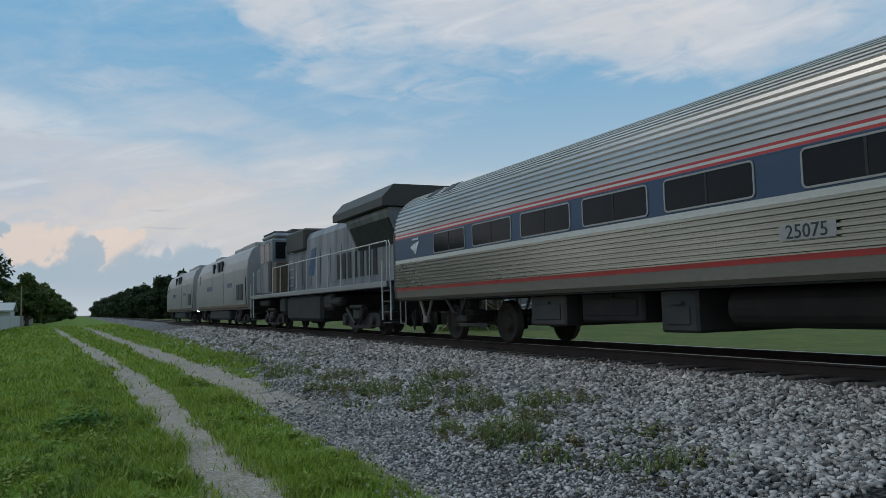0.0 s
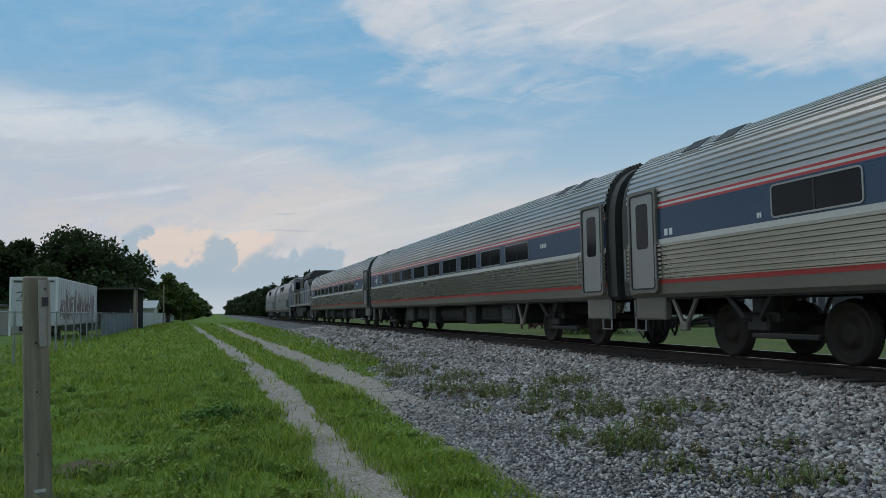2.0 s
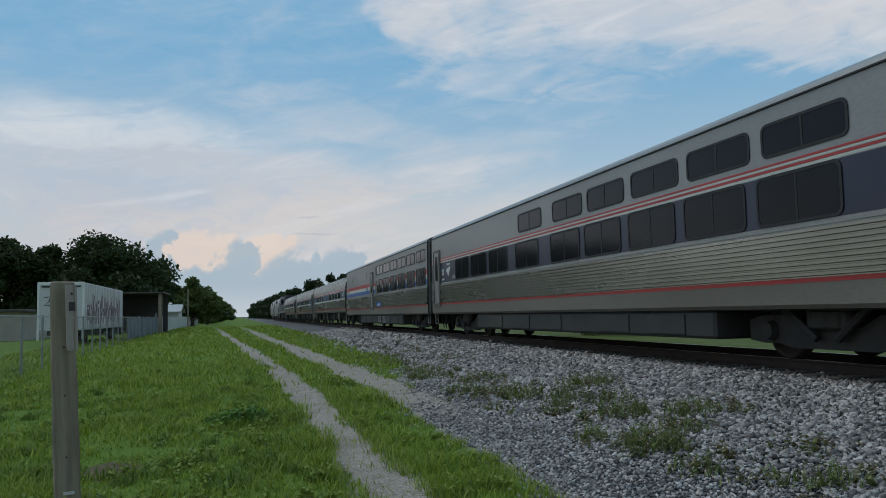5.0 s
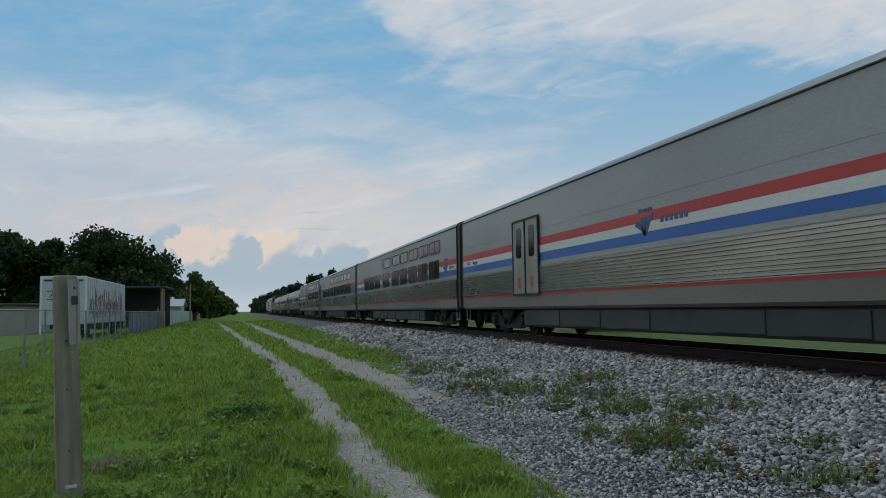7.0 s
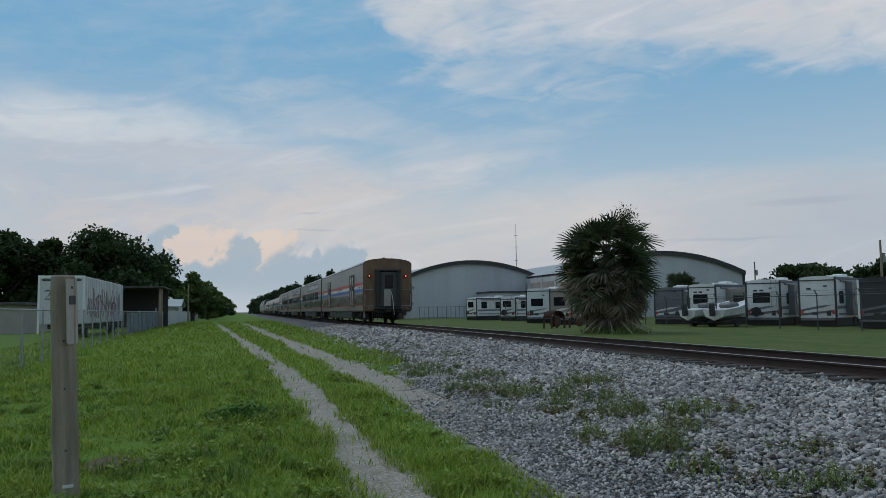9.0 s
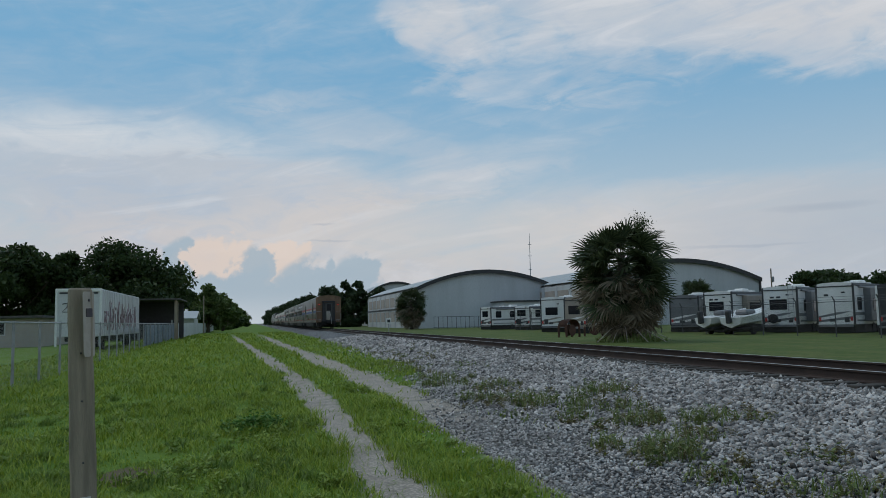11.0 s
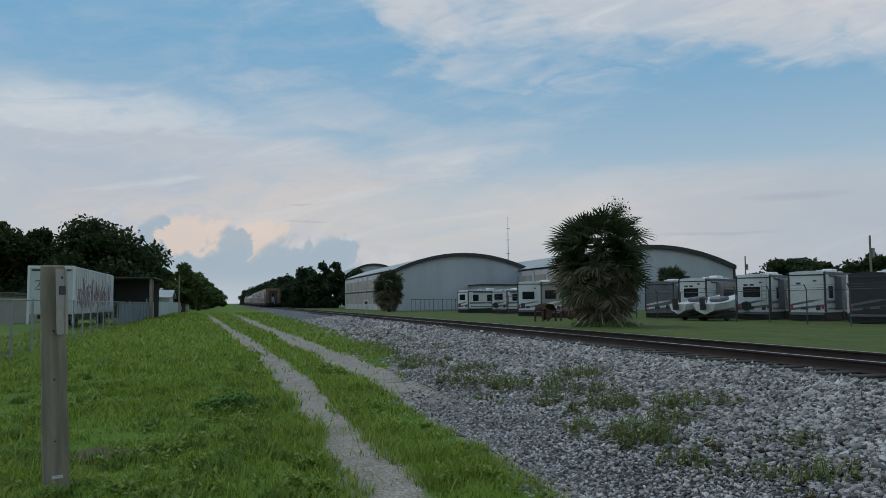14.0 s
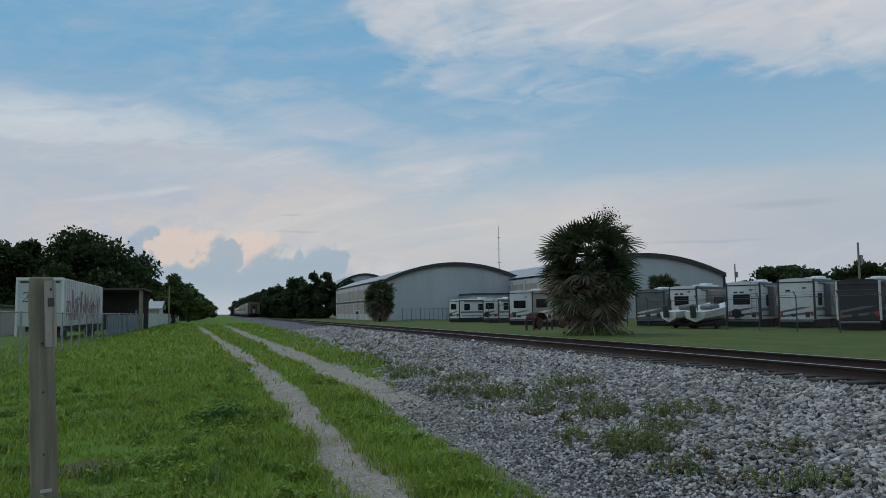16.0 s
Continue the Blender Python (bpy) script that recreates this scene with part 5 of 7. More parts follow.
def leafy(spots, seed):
    """Small pointed leaves and stalks in clumps: (x, y, radius, height, count)."""
    rng = np.random.default_rng(seed)
    out = []
    for x, y, r, h, n in spots:
        stalks = max(5, n // 14)
        sa, sd = rng.uniform(0, 6.28, stalks), r * np.sqrt(rng.uniform(0, 1, stalks))
        sx, sy = x + sd * np.cos(sa), y + 1.3 * sd * np.sin(sa)
        sh = 1.45 * h * rng.uniform(0.45, 1.15, stalks) * (1.1 - 0.6 * sd / r)
        for px, py, hh in zip(sx, sy, sh):
            z0 = surface(px, py)
            la, ll = rng.uniform(0, 6.28), hh * rng.uniform(0.05, 0.5)
            out.append(((px, py, z0 - 0.01), (px + ll * math.cos(la), py + ll * math.sin(la), z0 + hh), 0.004, 0.0))
            for f, a, t in zip(rng.uniform(0.1, 1.0, 14), rng.uniform(0, 6.28, 14), rng.uniform(-0.5, 0.7, 14)):
                bx, by, bz = px + f * ll * math.cos(la), py + f * ll * math.sin(la), z0 + f * hh
                ln = rng.uniform(0.03, 0.075) * (0.75 + 1.6 * h)
                out.append(((bx, by, bz), (bx + ln * math.cos(a), by + ln * math.sin(a), bz + ln * t), ln * 0.3, 1.0))
    V, F = [], []
    for p, q, w, kind in out:
        p, q = np.array(p), np.array(q)
        d = q - p
        u = np.cross(d, (0.3, 0.2, 1.0) if kind else (1.0, 0.3, 0.0))
        u *= w / max(1e-6, np.linalg.norm(u))
        k = len(V)
        m = p + d * 0.45
        V += [p, m + u, q, m - u] if kind else [p - u, p + u, q + u * 0.4, q - u * 0.4]
        F.append((k, k + 1, k + 2, k + 3))
    return V, F


def build_weeds():
    rng = random.Random(3)
    green, olive, out2 = [], [], []
    fixed = [(4.06, 7.15, 0.36, 0.2, 420), (4.95, 9.5, 0.4, 0.2, 320), (5.8, 12.5, 0.5, 0.26, 380), (4.5, 12.2, 0.42, 0.26, 330), (4.1, 13.4, 0.5, 0.16, 300), (5.6, 8.95, 0.42, 0.2, 320), (4.75, 8.05, 0.4, 0.15, 260), (3.8, 8.0, 0.28, 0.16, 160),
             (4.05, 16.5, 0.6, 0.2, 320), (6.05, 8.5, 0.2, 0.12, 90), (3.8, 6.0, 0.26, 0.13, 170), (4.6, 5.2, 0.26, 0.13, 200), (4.25, 5.35, 0.22, 0.1, 150), (4.9, 11.2, 0.4, 0.2, 260), (5.3, 10.6, 0.4, 0.18, 220),
             (4.8, 15.2, 0.5, 0.18, 300), (4.3, 18.5, 0.6, 0.2, 300), (4.4, 10.4, 0.35, 0.14, 200), (4.15, 24.3, 0.8, 0.2, 300), (4.4, 21.5, 0.6, 0.2, 260)]
    for i, (x, y, r, h, n) in enumerate(fixed):
        green.append((x, y, r, h * 0.95, int(n * 0.7)))
        olive.append((x + rng.uniform(-0.3, 0.4), y + rng.uniform(-0.5, 0.3), r * 0.9, h * 0.7, int(n * 0.55)))
    for i in range(95):
        y = 6 + 34 * rng.random() ** 1.3
        x = max(gravel_edge(y), 3.45) + 0.1 + 1.9 * rng.random() ** 1.3
        (green if rng.random() < 0.55 else olive).append((x, y, rng.uniform(0.07, 0.3), rng.uniform(0.06, 0.18), int(rng.uniform(50, 150))))
    straws = []
    for i, (x, y, r, h, n) in enumerate(fixed):
        straws += weed_clump(x, y, r * 0.9, h * 1.3, int(n * 0.35), 50 + i)
    blades("weed_grass", straws, M["weed"], "tall wiry grass tufts in the gravel", "weeds")
    for name, spots, material, label in (("weeds", green, "weed", "straggling green weeds growing through the gravel"), ("dry_weeds", olive, "weed_dry", "yellowed low weeds among the gravel")):
        tagged(new(name, raw_mesh(name, *leafy(spots, 5), M[material])), label, "weeds", kind="stuff")
    for i in range(140):
        y = 5.5 + 22 * rng.random() ** 1.5
        x = rng.uniform(-0.28 * y - 0.8, 0.9)
        out2 += weed_clump(x, y, rng.uniform(0.08, 0.28), rng.uniform(0.07, 0.17), int(rng.uniform(40, 130)), 300 + i)
    blades("grass_tufts", out2, M["tuft"], "darker taller tufts in the grass verge", "grass")
    clover = [(rng.uniform(-0.26 * y - 0.6, 0.8), y, rng.uniform(0.1, 0.35), rng.uniform(0.07, 0.13), int(rng.uniform(60, 200))) for y in [5.2 + 16 * rng.random() ** 1.4 for _ in range(110)]]
    clover += [(rng.uniform(1.6, 2.3), y, rng.uniform(0.1, 0.25), rng.uniform(0.06, 0.12), int(rng.uniform(50, 130))) for y in [5.2 + 14 * rng.random() for _ in range(40)]]
    tagged(new("clover", raw_mesh("clover", *leafy(clover, 6), M["clover"])), "small round-leaved clover patches in the grass", "weeds", kind="stuff")
    bush = new("leafy_weed", raw_mesh("leafy_weed", *leafy([(0.05, 11.1, 0.5, 0.15, 900), (0.12, 11.3, 0.3, 0.22, 400)], 8), M["dark_weed"]))
    tagged(bush, "dark green broad-leaved weed standing in the grass", "plant")


build_ground()
build_track()
build_grass()
build_weeds()


# ---- buildings, fences, trees and vehicles round the line ----
M["timber"] = mat("weathered_timber", (0.33, 0.27, 0.20), (0.23, 0.185, 0.135), 0.85, 0, 2.5, 40, 0.5, (6, 6, 0.5), (0.1, 0.085, 0.07), 0.5)
M["galv"] = mat("galvanised_steel", (0.33, 0.34, 0.35), (0.24, 0.25, 0.26), 0.5, 0.6, 3, 40, 0.1)
M["old_galv"] = mat("dull_galvanised_steel", (0.10, 0.10, 0.105), (0.07, 0.07, 0.072), 0.7, 0.3, 3, 40, 0.1)
M["trailer_white"] = mat("chalky_white_panel", (0.56, 0.56, 0.56), (0.47, 0.47, 0.47), 0.6, 0, 0.5, 20, 0.1, (1, 1, 0.4), (0.25, 0.2, 0.15), 0.45)
M["rv_white"] = mat("rv_white", (0.74, 0.74, 0.72), (0.66, 0.66, 0.64), 0.4, 0, 0.5, 20, 0.03, (1, 1, 0.4), (0.26, 0.23, 0.2), 0.3)
M["rv_grey"] = mat("rv_grey", (0.16, 0.165, 0.17), (0.12, 0.12, 0.125), 0.5, 0, 1, 20, 0.05)
M["rv_tan"] = mat("rv_tan", (0.30, 0.26, 0.22), (0.25, 0.22, 0.18), 0.5, 0, 1, 20, 0.05)
M["rv_dark"] = mat("dark_trailer", (0.03, 0.032, 0.036), (0.022, 0.023, 0.026), 0.5, 0, 1, 20, 0.05)
M["siding"] = mat("grey_metal_siding", (0.50, 0.52, 0.53), (0.45, 0.47, 0.48), 0.55, 0.1, 0.15, 6, 0.1, (3, 3, 0.3), (0.26, 0.25, 0.23), 0.25)
M["siding_white"] = mat("white_metal_siding", (0.55, 0.56, 0.56), (0.48, 0.49, 0.49), 0.55, 0, 0.15, 6, 0.1, (3, 3, 0.3), (0.3, 0.28, 0.25), 0.25)
M["roof_metal"] = mat("roof_metal", (0.42, 0.42, 0.41), (0.36, 0.36, 0.35), 0.5, 0.3, 0.2, 8, 0.1)
M["trim_dark"] = mat("dark_trim", (0.04, 0.04, 0.042), None, 0.6)
M["roof_dark"] = mat("dark_roof", (0.07, 0.065, 0.06), None, 0.8)
M["stucco"] = mat("pale_stucco", (0.42, 0.37, 0.32), (0.34, 0.3, 0.26), 0.85, 0, 0.5, 20, 0.2)
M["fabric"] = mat("blue_grey_fence_fabric", (0.19, 0.23, 0.29), (0.14, 0.175, 0.225), 0.85, 0, 0.8, 30, 0.2, (1, 1, 1), (0.08, 0.09, 0.1), 0.5)
M["tag"] = mat("spray_paint", (0.035, 0.03, 0.04), (0.07, 0.05, 0.05), 0.6)
M["tag_side"] = mat("faded_spray_paint", (0.26, 0.17, 0.18), (0.36, 0.28, 0.29), 0.6)
M["rust"] = mat("rusty_iron", (0.10, 0.045, 0.028), (0.06, 0.03, 0.02), 0.85, 0.1, 3, 30, 0.3)
M["tyre"] = mat("tyre", (0.02, 0.02, 0.021), None, 0.85)


def build_post():
    at = pose(-1.30, 6.85, 0, 0, -2.3, 12)
    p = thing("wooden_post", at, "weathered grey wooden post with a small sign plate", "post")
    bm = bmesh.new()
    box(bm, -0.088, 0.088, -0.088, 0.088, -0.3, 1.76, 0.012)
    bmesh.ops.subdivide_edges(bm, edges=[e for e in bm.edges if e.calc_length() > 1], cuts=14)
    for v in bm.verts:
        k = 0.010 * noise.noise(Vector((v.co.x * 8, v.co.y * 8, v.co.z * 3)))
        v.co.x, v.co.y = v.co.x * (1.12 - 0.13 * v.co.z / 1.8) + k, v.co.y * (1.12 - 0.13 * v.co.z / 1.8) + k
        if v.co.z > 1.6:
            v.co.z += 0.02 * noise.noise(v.co * 15)
    part("shaft", bm, M["timber"], p)
    bm = bmesh.new()
    slab(bm, rounded(0.15, 0.52, 0.02, 2), 0.006, Matrix(((0.55, 0, 0.83, 0.06), (0.83, 0, -0.55, -0.102), (0, 1, 0, 1.47), (0, 0, 0, 1))))
    pl = part("sign_plate", bm, M["stucco"], p, "faded pale metal plate")
    bm = bmesh.new()
    slab(bm, rounded(0.08, 0.07, 0.005, 1), 0.009, Matrix(((0.55, 0, 0.83, 0.062), (0.83, 0, -0.55, -0.103), (0, 1, 0, 1.56), (0, 0, 0, 1))))
    part("plate_mark", bm, M["tag"], pl)
    bm = bmesh.new()
    slab(bm, rounded(0.02, 0.02, 0.004, 1), 0.009, Matrix(((0.55, 0, 0.83, 0.062), (0.83, 0, -0.55, -0.103), (0, 1, 0, 1.66), (0, 0, 0, 1))))
    part("plate_mark", bm, M["tag"], pl)
    for z in (1.24, 0.86, 0.38):
        bm = bmesh.new()
        lathe(bm, [(-0.108, 0.007), (-0.08, 0.010)], "y", 8, (0.0, 0, z))
        part("bolt", bm, M["trim_dark"], p)
    bm = bmesh.new()
    box(bm, -0.03, 0.05, -0.106, -0.094, 0.09, 0.115, 0.002)
    part("tag_strip", bm, M["white"], p)


def build_trailer():
    x0, x1, y0, y1, z0, z1 = -10.85, -8.42, 48.0, 63.3, 0.88, 3.6
    t = thing("box_trailer", pose(0, 0, 0), "white box trailer with graffiti along its side, on the grass", "trailer")
    bm = bmesh.new()
    box(bm, x0, x1, y0, y1, z0, z1, 0.04)
    part("body", bm, M["trailer_white"], t)
    for xx in (x0 + 0.05, x1 - 0.05):
        bm = bmesh.new()
        box(bm, xx - 0.06, xx + 0.06, y0 - 0.04, y0 + 0.02, 0.35, z1 + 0.02, 0.01)
        part("corner_post", bm, M["rv_white"], t)
    bm = bmesh.new()
    box(bm, x0, x1, y0 - 0.045, y0 + 0.02, z1 - 0.14, z1 + 0.025, 0.01)
    part("header", bm, M["rv_white"], t)
    # raised dark strip drawn as the shadow line below the header
    bm = bmesh.new()
    box(bm, x0 + 0.2, x1 - 0.2, y0 - 0.03, y0, z1 - 0.28, z1 - 0.18, 0.01)
    part("header_shadow_gap", bm, M["trim_dark"], t)
    for k in range(24):
        bm = bmesh.new()
        y = y0 + 0.4 + k * 0.63
        box(bm, x1 - 0.01, x1 + 0.025, y, y + 0.07, z0 + 0.05, z1 - 0.05)
        part("side_rib", bm, M["trailer_white"], t)
    bm = bmesh.new()
    for pts in ([(0, 0.5), (0.3, 0.55), (0.25, 0.3), (0, 0.05), (0.35, 0.05)], [(0.8, 0), (0.78, 0.55), (0.5, 0.2), (0.95, 0.2)], [(1.15, 0.5), (1.35, 0.45), (1.2, 0.28), (1.4, 0.15), (1.15, 0.0)]):
        tube(bm, [(x0 + 0.35 + u, y0 - 0.012, 2.25 + v) for u, v in pts], 0.028, 4)
    part("graffiti", bm, M["tag"], t)
    rng = random.Random(12)
    for k in range(34):
        bm = bmesh.new()
        y, z = y0 + 1.0 + k * 0.38, 1.2 + rng.uniform(0, 0.4)
        pts = [(x1 + 0.03, y + rng.uniform(-0.3, 0.3), z + h) for h in (0, rng.uniform(0.3, 0.7), rng.uniform(0.6, 1.1), rng.uniform(0.7, 1.7))]
        tube(bm, pts, rng.uniform(0.014, 0.03), 4)
        part("paint_stroke", bm, M["tag_side"], t, "faded reddish spray-painted stroke" if k == 0 else "")
    bm = bmesh.new()
    box(bm, x0 + 0.3, x1 - 0.3, y0 + 1, y1 - 1, 0.6, z0, 0.03)
    part("chassis", bm, M["under"], t)
    for y in (58.5, 60.0):
        for x in (x0 + 0.25, x1 - 0.25):
            bm = bmesh.new()
            lathe(bm, [(x - 0.14, 0.3), (x - 0.12, 0.5), (x + 0.12, 0.5), (x + 0.14, 0.3)], "x", 18, (0, y, 0.5))
            part("wheel", bm, M["tyre"], t)
    for x in (x0 + 0.5, x1 - 0.5):
        bm = bmesh.new()
        box(bm, x - 0.08, x + 0.08, 51.5, 51.66, -0.02, z0, 0.01)
        part("landing_leg", bm, M["under"], t)


def shed_frame(x0, x1, y0, y1, h, name, label):
    s = thing(name, pose(0, 0, 0), label, "shed")
    bm = bmesh.new()
    box(bm, x0 - 0.3, x1 + 0.3, y0 - 0.4, y1, h, h + 0.14, 0.02)
    part("roof", bm, M["roof_dark"], s)
    # near-black walls carry the shade of the shed's interior in their colour
    bm = bmesh.new()
    box(bm, x0, x1, y1 - 0.15, y1, 0, h)
    part("back_wall", bm, M["trim_dark"], s)
    bm = bmesh.new()
    box(bm, x0, x0 + 0.1, y0, y1, 0, h)
    part("side_wall", bm, M["trim_dark"], s)
    for x in (x0 + 0.1, (x0 + x1) / 2, x1 - 0.12):
        bm = bmesh.new()
        box(bm, x - 0.1, x + 0.1, y0, y0 + 0.2, 0, h, 0.01)
        part("post", bm, M["timber"], s)
    bm = bmesh.new()
    box(bm, x1 - 0.05, x1 + 0.1, y0 + 0.25, y0 + 0.5, 0, h - 0.1, 0.02)
    part("end_board", bm, M["timber"], s)
    for k in range(6):
        bm = bmesh.new()
        x = x0 + 0.6 + k * (x1 - x0 - 1.2) / 5
        box(bm, x - 0.07, x + 0.07, y0 + 1.5, y0 + 1.62, 0, 1.7 + 0.25 * (k % 2), 0.01)
        part("stacked_board", bm, M["galv"], s)


def house(name, x0, x1, y0, y1, h, ridge, label, wall="stucco", roof="roof_dark", wins=2, flat=False):
    s = thing(name, pose(0, 0, 0), label, "building")
    bm = bmesh.new()
    box(bm, x0, x1, y0, y1, 0, h)
    part("wall", bm, M[wall], s)
    bm = bmesh.new()
    if flat:
        box(bm, x0 - 0.4, x1 + 0.4, y0 - 0.5, y1 + 0.3, h, h + 0.2, 0.03)
    else:
        ym = (y0 + y1) / 2
        vs = [bm.verts.new(p) for p in ((x0 - 0.4, y0 - 0.5, h - 0.08), (x1 + 0.4, y0 - 0.5, h - 0.08), (x1 + 0.4, ym, ridge), (x0 - 0.4, ym, ridge), (x0 - 0.4, y1 + 0.5, h - 0.08), (x1 + 0.4, y1 + 0.5, h - 0.08),
                                        (x0 - 0.4, y0 - 0.5, h + 0.1), (x1 + 0.4, y0 - 0.5, h + 0.1), (x1 + 0.4, ym, ridge + 0.18), (x0 - 0.4, ym, ridge + 0.18), (x0 - 0.4, y1 + 0.5, h + 0.1), (x1 + 0.4, y1 + 0.5, h + 0.1))]
        for q in ((6, 7, 8, 9), (9, 8, 11, 10), (0, 3, 2, 1), (3, 4, 5, 2), (0, 1, 7, 6), (4, 10, 11, 5), (0, 6, 9, 3), (3, 9, 10, 4), (1, 2, 8, 7), (2, 5, 11, 8)):
            bm.faces.new([vs[i] for i in q])
    part("roof", bm, M[roof], s)
    for k in range(wins):
        x = x0 + (x1 - x0) * (k + 0.5) / wins
        bm = bmesh.new()
        box(bm, x - 0.5, x + 0.5, y0 - 0.03, y0 + 0.05, 0.9, 1.9, 0.01)
        w = part("window", bm, M["siding_white"], s)
        bm = bmesh.new()
        box(bm, x - 0.42, x + 0.42, y0 - 0.04, y0, 0.98, 1.82)
        part("pane", bm, M["glass"], w)


def fence_x(y):
    pts = [(10, -4.9), (20, -5.4), (60, -7.2), (85, -7.6), (175, -8.2)]
    for (a, b), (c, d) in zip(pts, pts[1:]):
        if y <= c:
            return b + (d - b) * (y - a) / (c - a)
    return pts[-1][1]


def chain_link(name, ends, h, step, label, arms=False, wires=0.09, metal="galv"):
    """Posts, top rail and diagonal wires between points along a line."""
    f = thing(name, pose(0, 0, 0), label, "fence")
    V, F = [], []
    for (xa, ya), (xb, yb) in zip(ends, ends[1:]):
        d = Vector((xb - xa, yb - ya, 0))
        ln = d.length
        d /= ln
        n = max(1, round(ln / step))
        for k in range(n):
            p = Vector((xa, ya, 0)) + d * (ln * k / n)
            bm = bmesh.new()
            tube(bm, [p + Vector((0, 0, -0.2)), p + Vector((0, 0, h + 0.04))] + ([p + Vector((-0.25, -0.1, h + 0.32))] if arms else []), 0.034, 6)
            part("post", bm, M[metal], f)
        bm = bmesh.new()
        tube(bm, [(xa, ya, h), (xb, yb, h)], 0.024, 6)
        part("top_rail", bm, M[metal], f)
        if arms:
            for z, o in ((h + 0.12, -0.1), (h + 0.28, -0.22)):
                bm = bmesh.new()
                tube(bm, [(xa + o, ya, z), (xb + o, yb, z)], 0.008, 4)
                part("barbed_wire", bm, M[metal], f)
        k, w = -h, 0.0035
        while k < ln:
            for sg in (1, -1):
                a0, a1 = max(0, k), min(ln, k + h)
                z0, z1 = a0 - k, a1 - k
                if sg < 0:
                    z0, z1 = h - z0, h - z1
                p, q = Vector((xa, ya, z0)) + d * a0, Vector((xa, ya, z1)) + d * a1
                o = len(V)
                V += [p + Vector((0, 0, w)), q + Vector((0, 0, w)), q - Vector((0, 0, w)), p - Vector((0, 0, w))]
                F.append((o, o + 1, o + 2, o + 3))
            k += wires
    ob = part("wire_mesh", None, None, f, "galvanised chain-link wires", me=raw_mesh("wire_mesh", [tuple(v) for v in V], F, M[metal]))
    ob["kind"] = "stuff"
    return f


def build_fences():
    ys = [12, 20, 40, 60, 85]
    f = chain_link("chain_link_fence", [(fence_x(y), y) for y in ys], 1.58, 3.0, "galvanised chain-link fence along the grass, fabric on part")
    for y0 in (56, 61, 66, 71, 76, 81):
        bm = bmesh.new()
        a, b = Vector((fence_x(y0) - 0.06, y0, 0)), Vector((fence_x(y0 + 4.7) - 0.06, y0 + 4.7, 0))
        vs = [bm.verts.new(p) for p in (a + Vector((0, 0, 0.05)), b + Vector((0, 0, 0.05)), b + Vector((0, 0, 1.5)), a + Vector((0, 0, 1.5)))]
        ws = [bm.verts.new(v.co + Vector((-0.02, 0, 0))) for v in vs]
        bm.faces.new(vs), bm.faces.new(ws[::-1])
        for i in range(4):
            bm.faces.new((vs[i], ws[i], ws[(i + 1) % 4], vs[(i + 1) % 4]))
        part("fabric_panel", bm, M["fabric"], f)
    p = thing("panel_fence", pose(0, 0, 0), "pale grey board fence past the shed", "fence")
    y = 86.0
    while y < 172:
        bm = bmesh.new()
        box(bm, -0.03, 0.03, 0, 2.3, 0.03, 1.62 + 0.05 * random.random(), 0.005, m=pose(fence_x(y), y, 0))
        part("panel", bm, M["siding"], p)
        y += 2.45
    chain_link("chain_link_fence", [(33, 22), (33, 62), (31, 92)], 2.05, 3.4, "tall chain-link fence before parked camper vehicles", True, 0.14, metal="old_galv")
    r = thing("iron_fence", pose(0, 0, 0), "dark railing before the grey hangar", "fence")
    for k in range(15):
        bm = bmesh.new()
        tube(bm, [(27.4 + k * 0.72, 118, -0.1), (27.4 + k * 0.72, 118, 1.95)], 0.035, 5)
        part("post", bm, M["trim_dark"], r)
    bm = bmesh.new()
    tube(bm, [(27.3, 118, 1.9), (37.6, 118, 1.9)], 0.03, 5)
    tube(bm, [(27.3, 118, 0.25), (37.6, 118, 0.25)], 0.03, 5)
    part("rail", bm, M["trim_dark"], r)


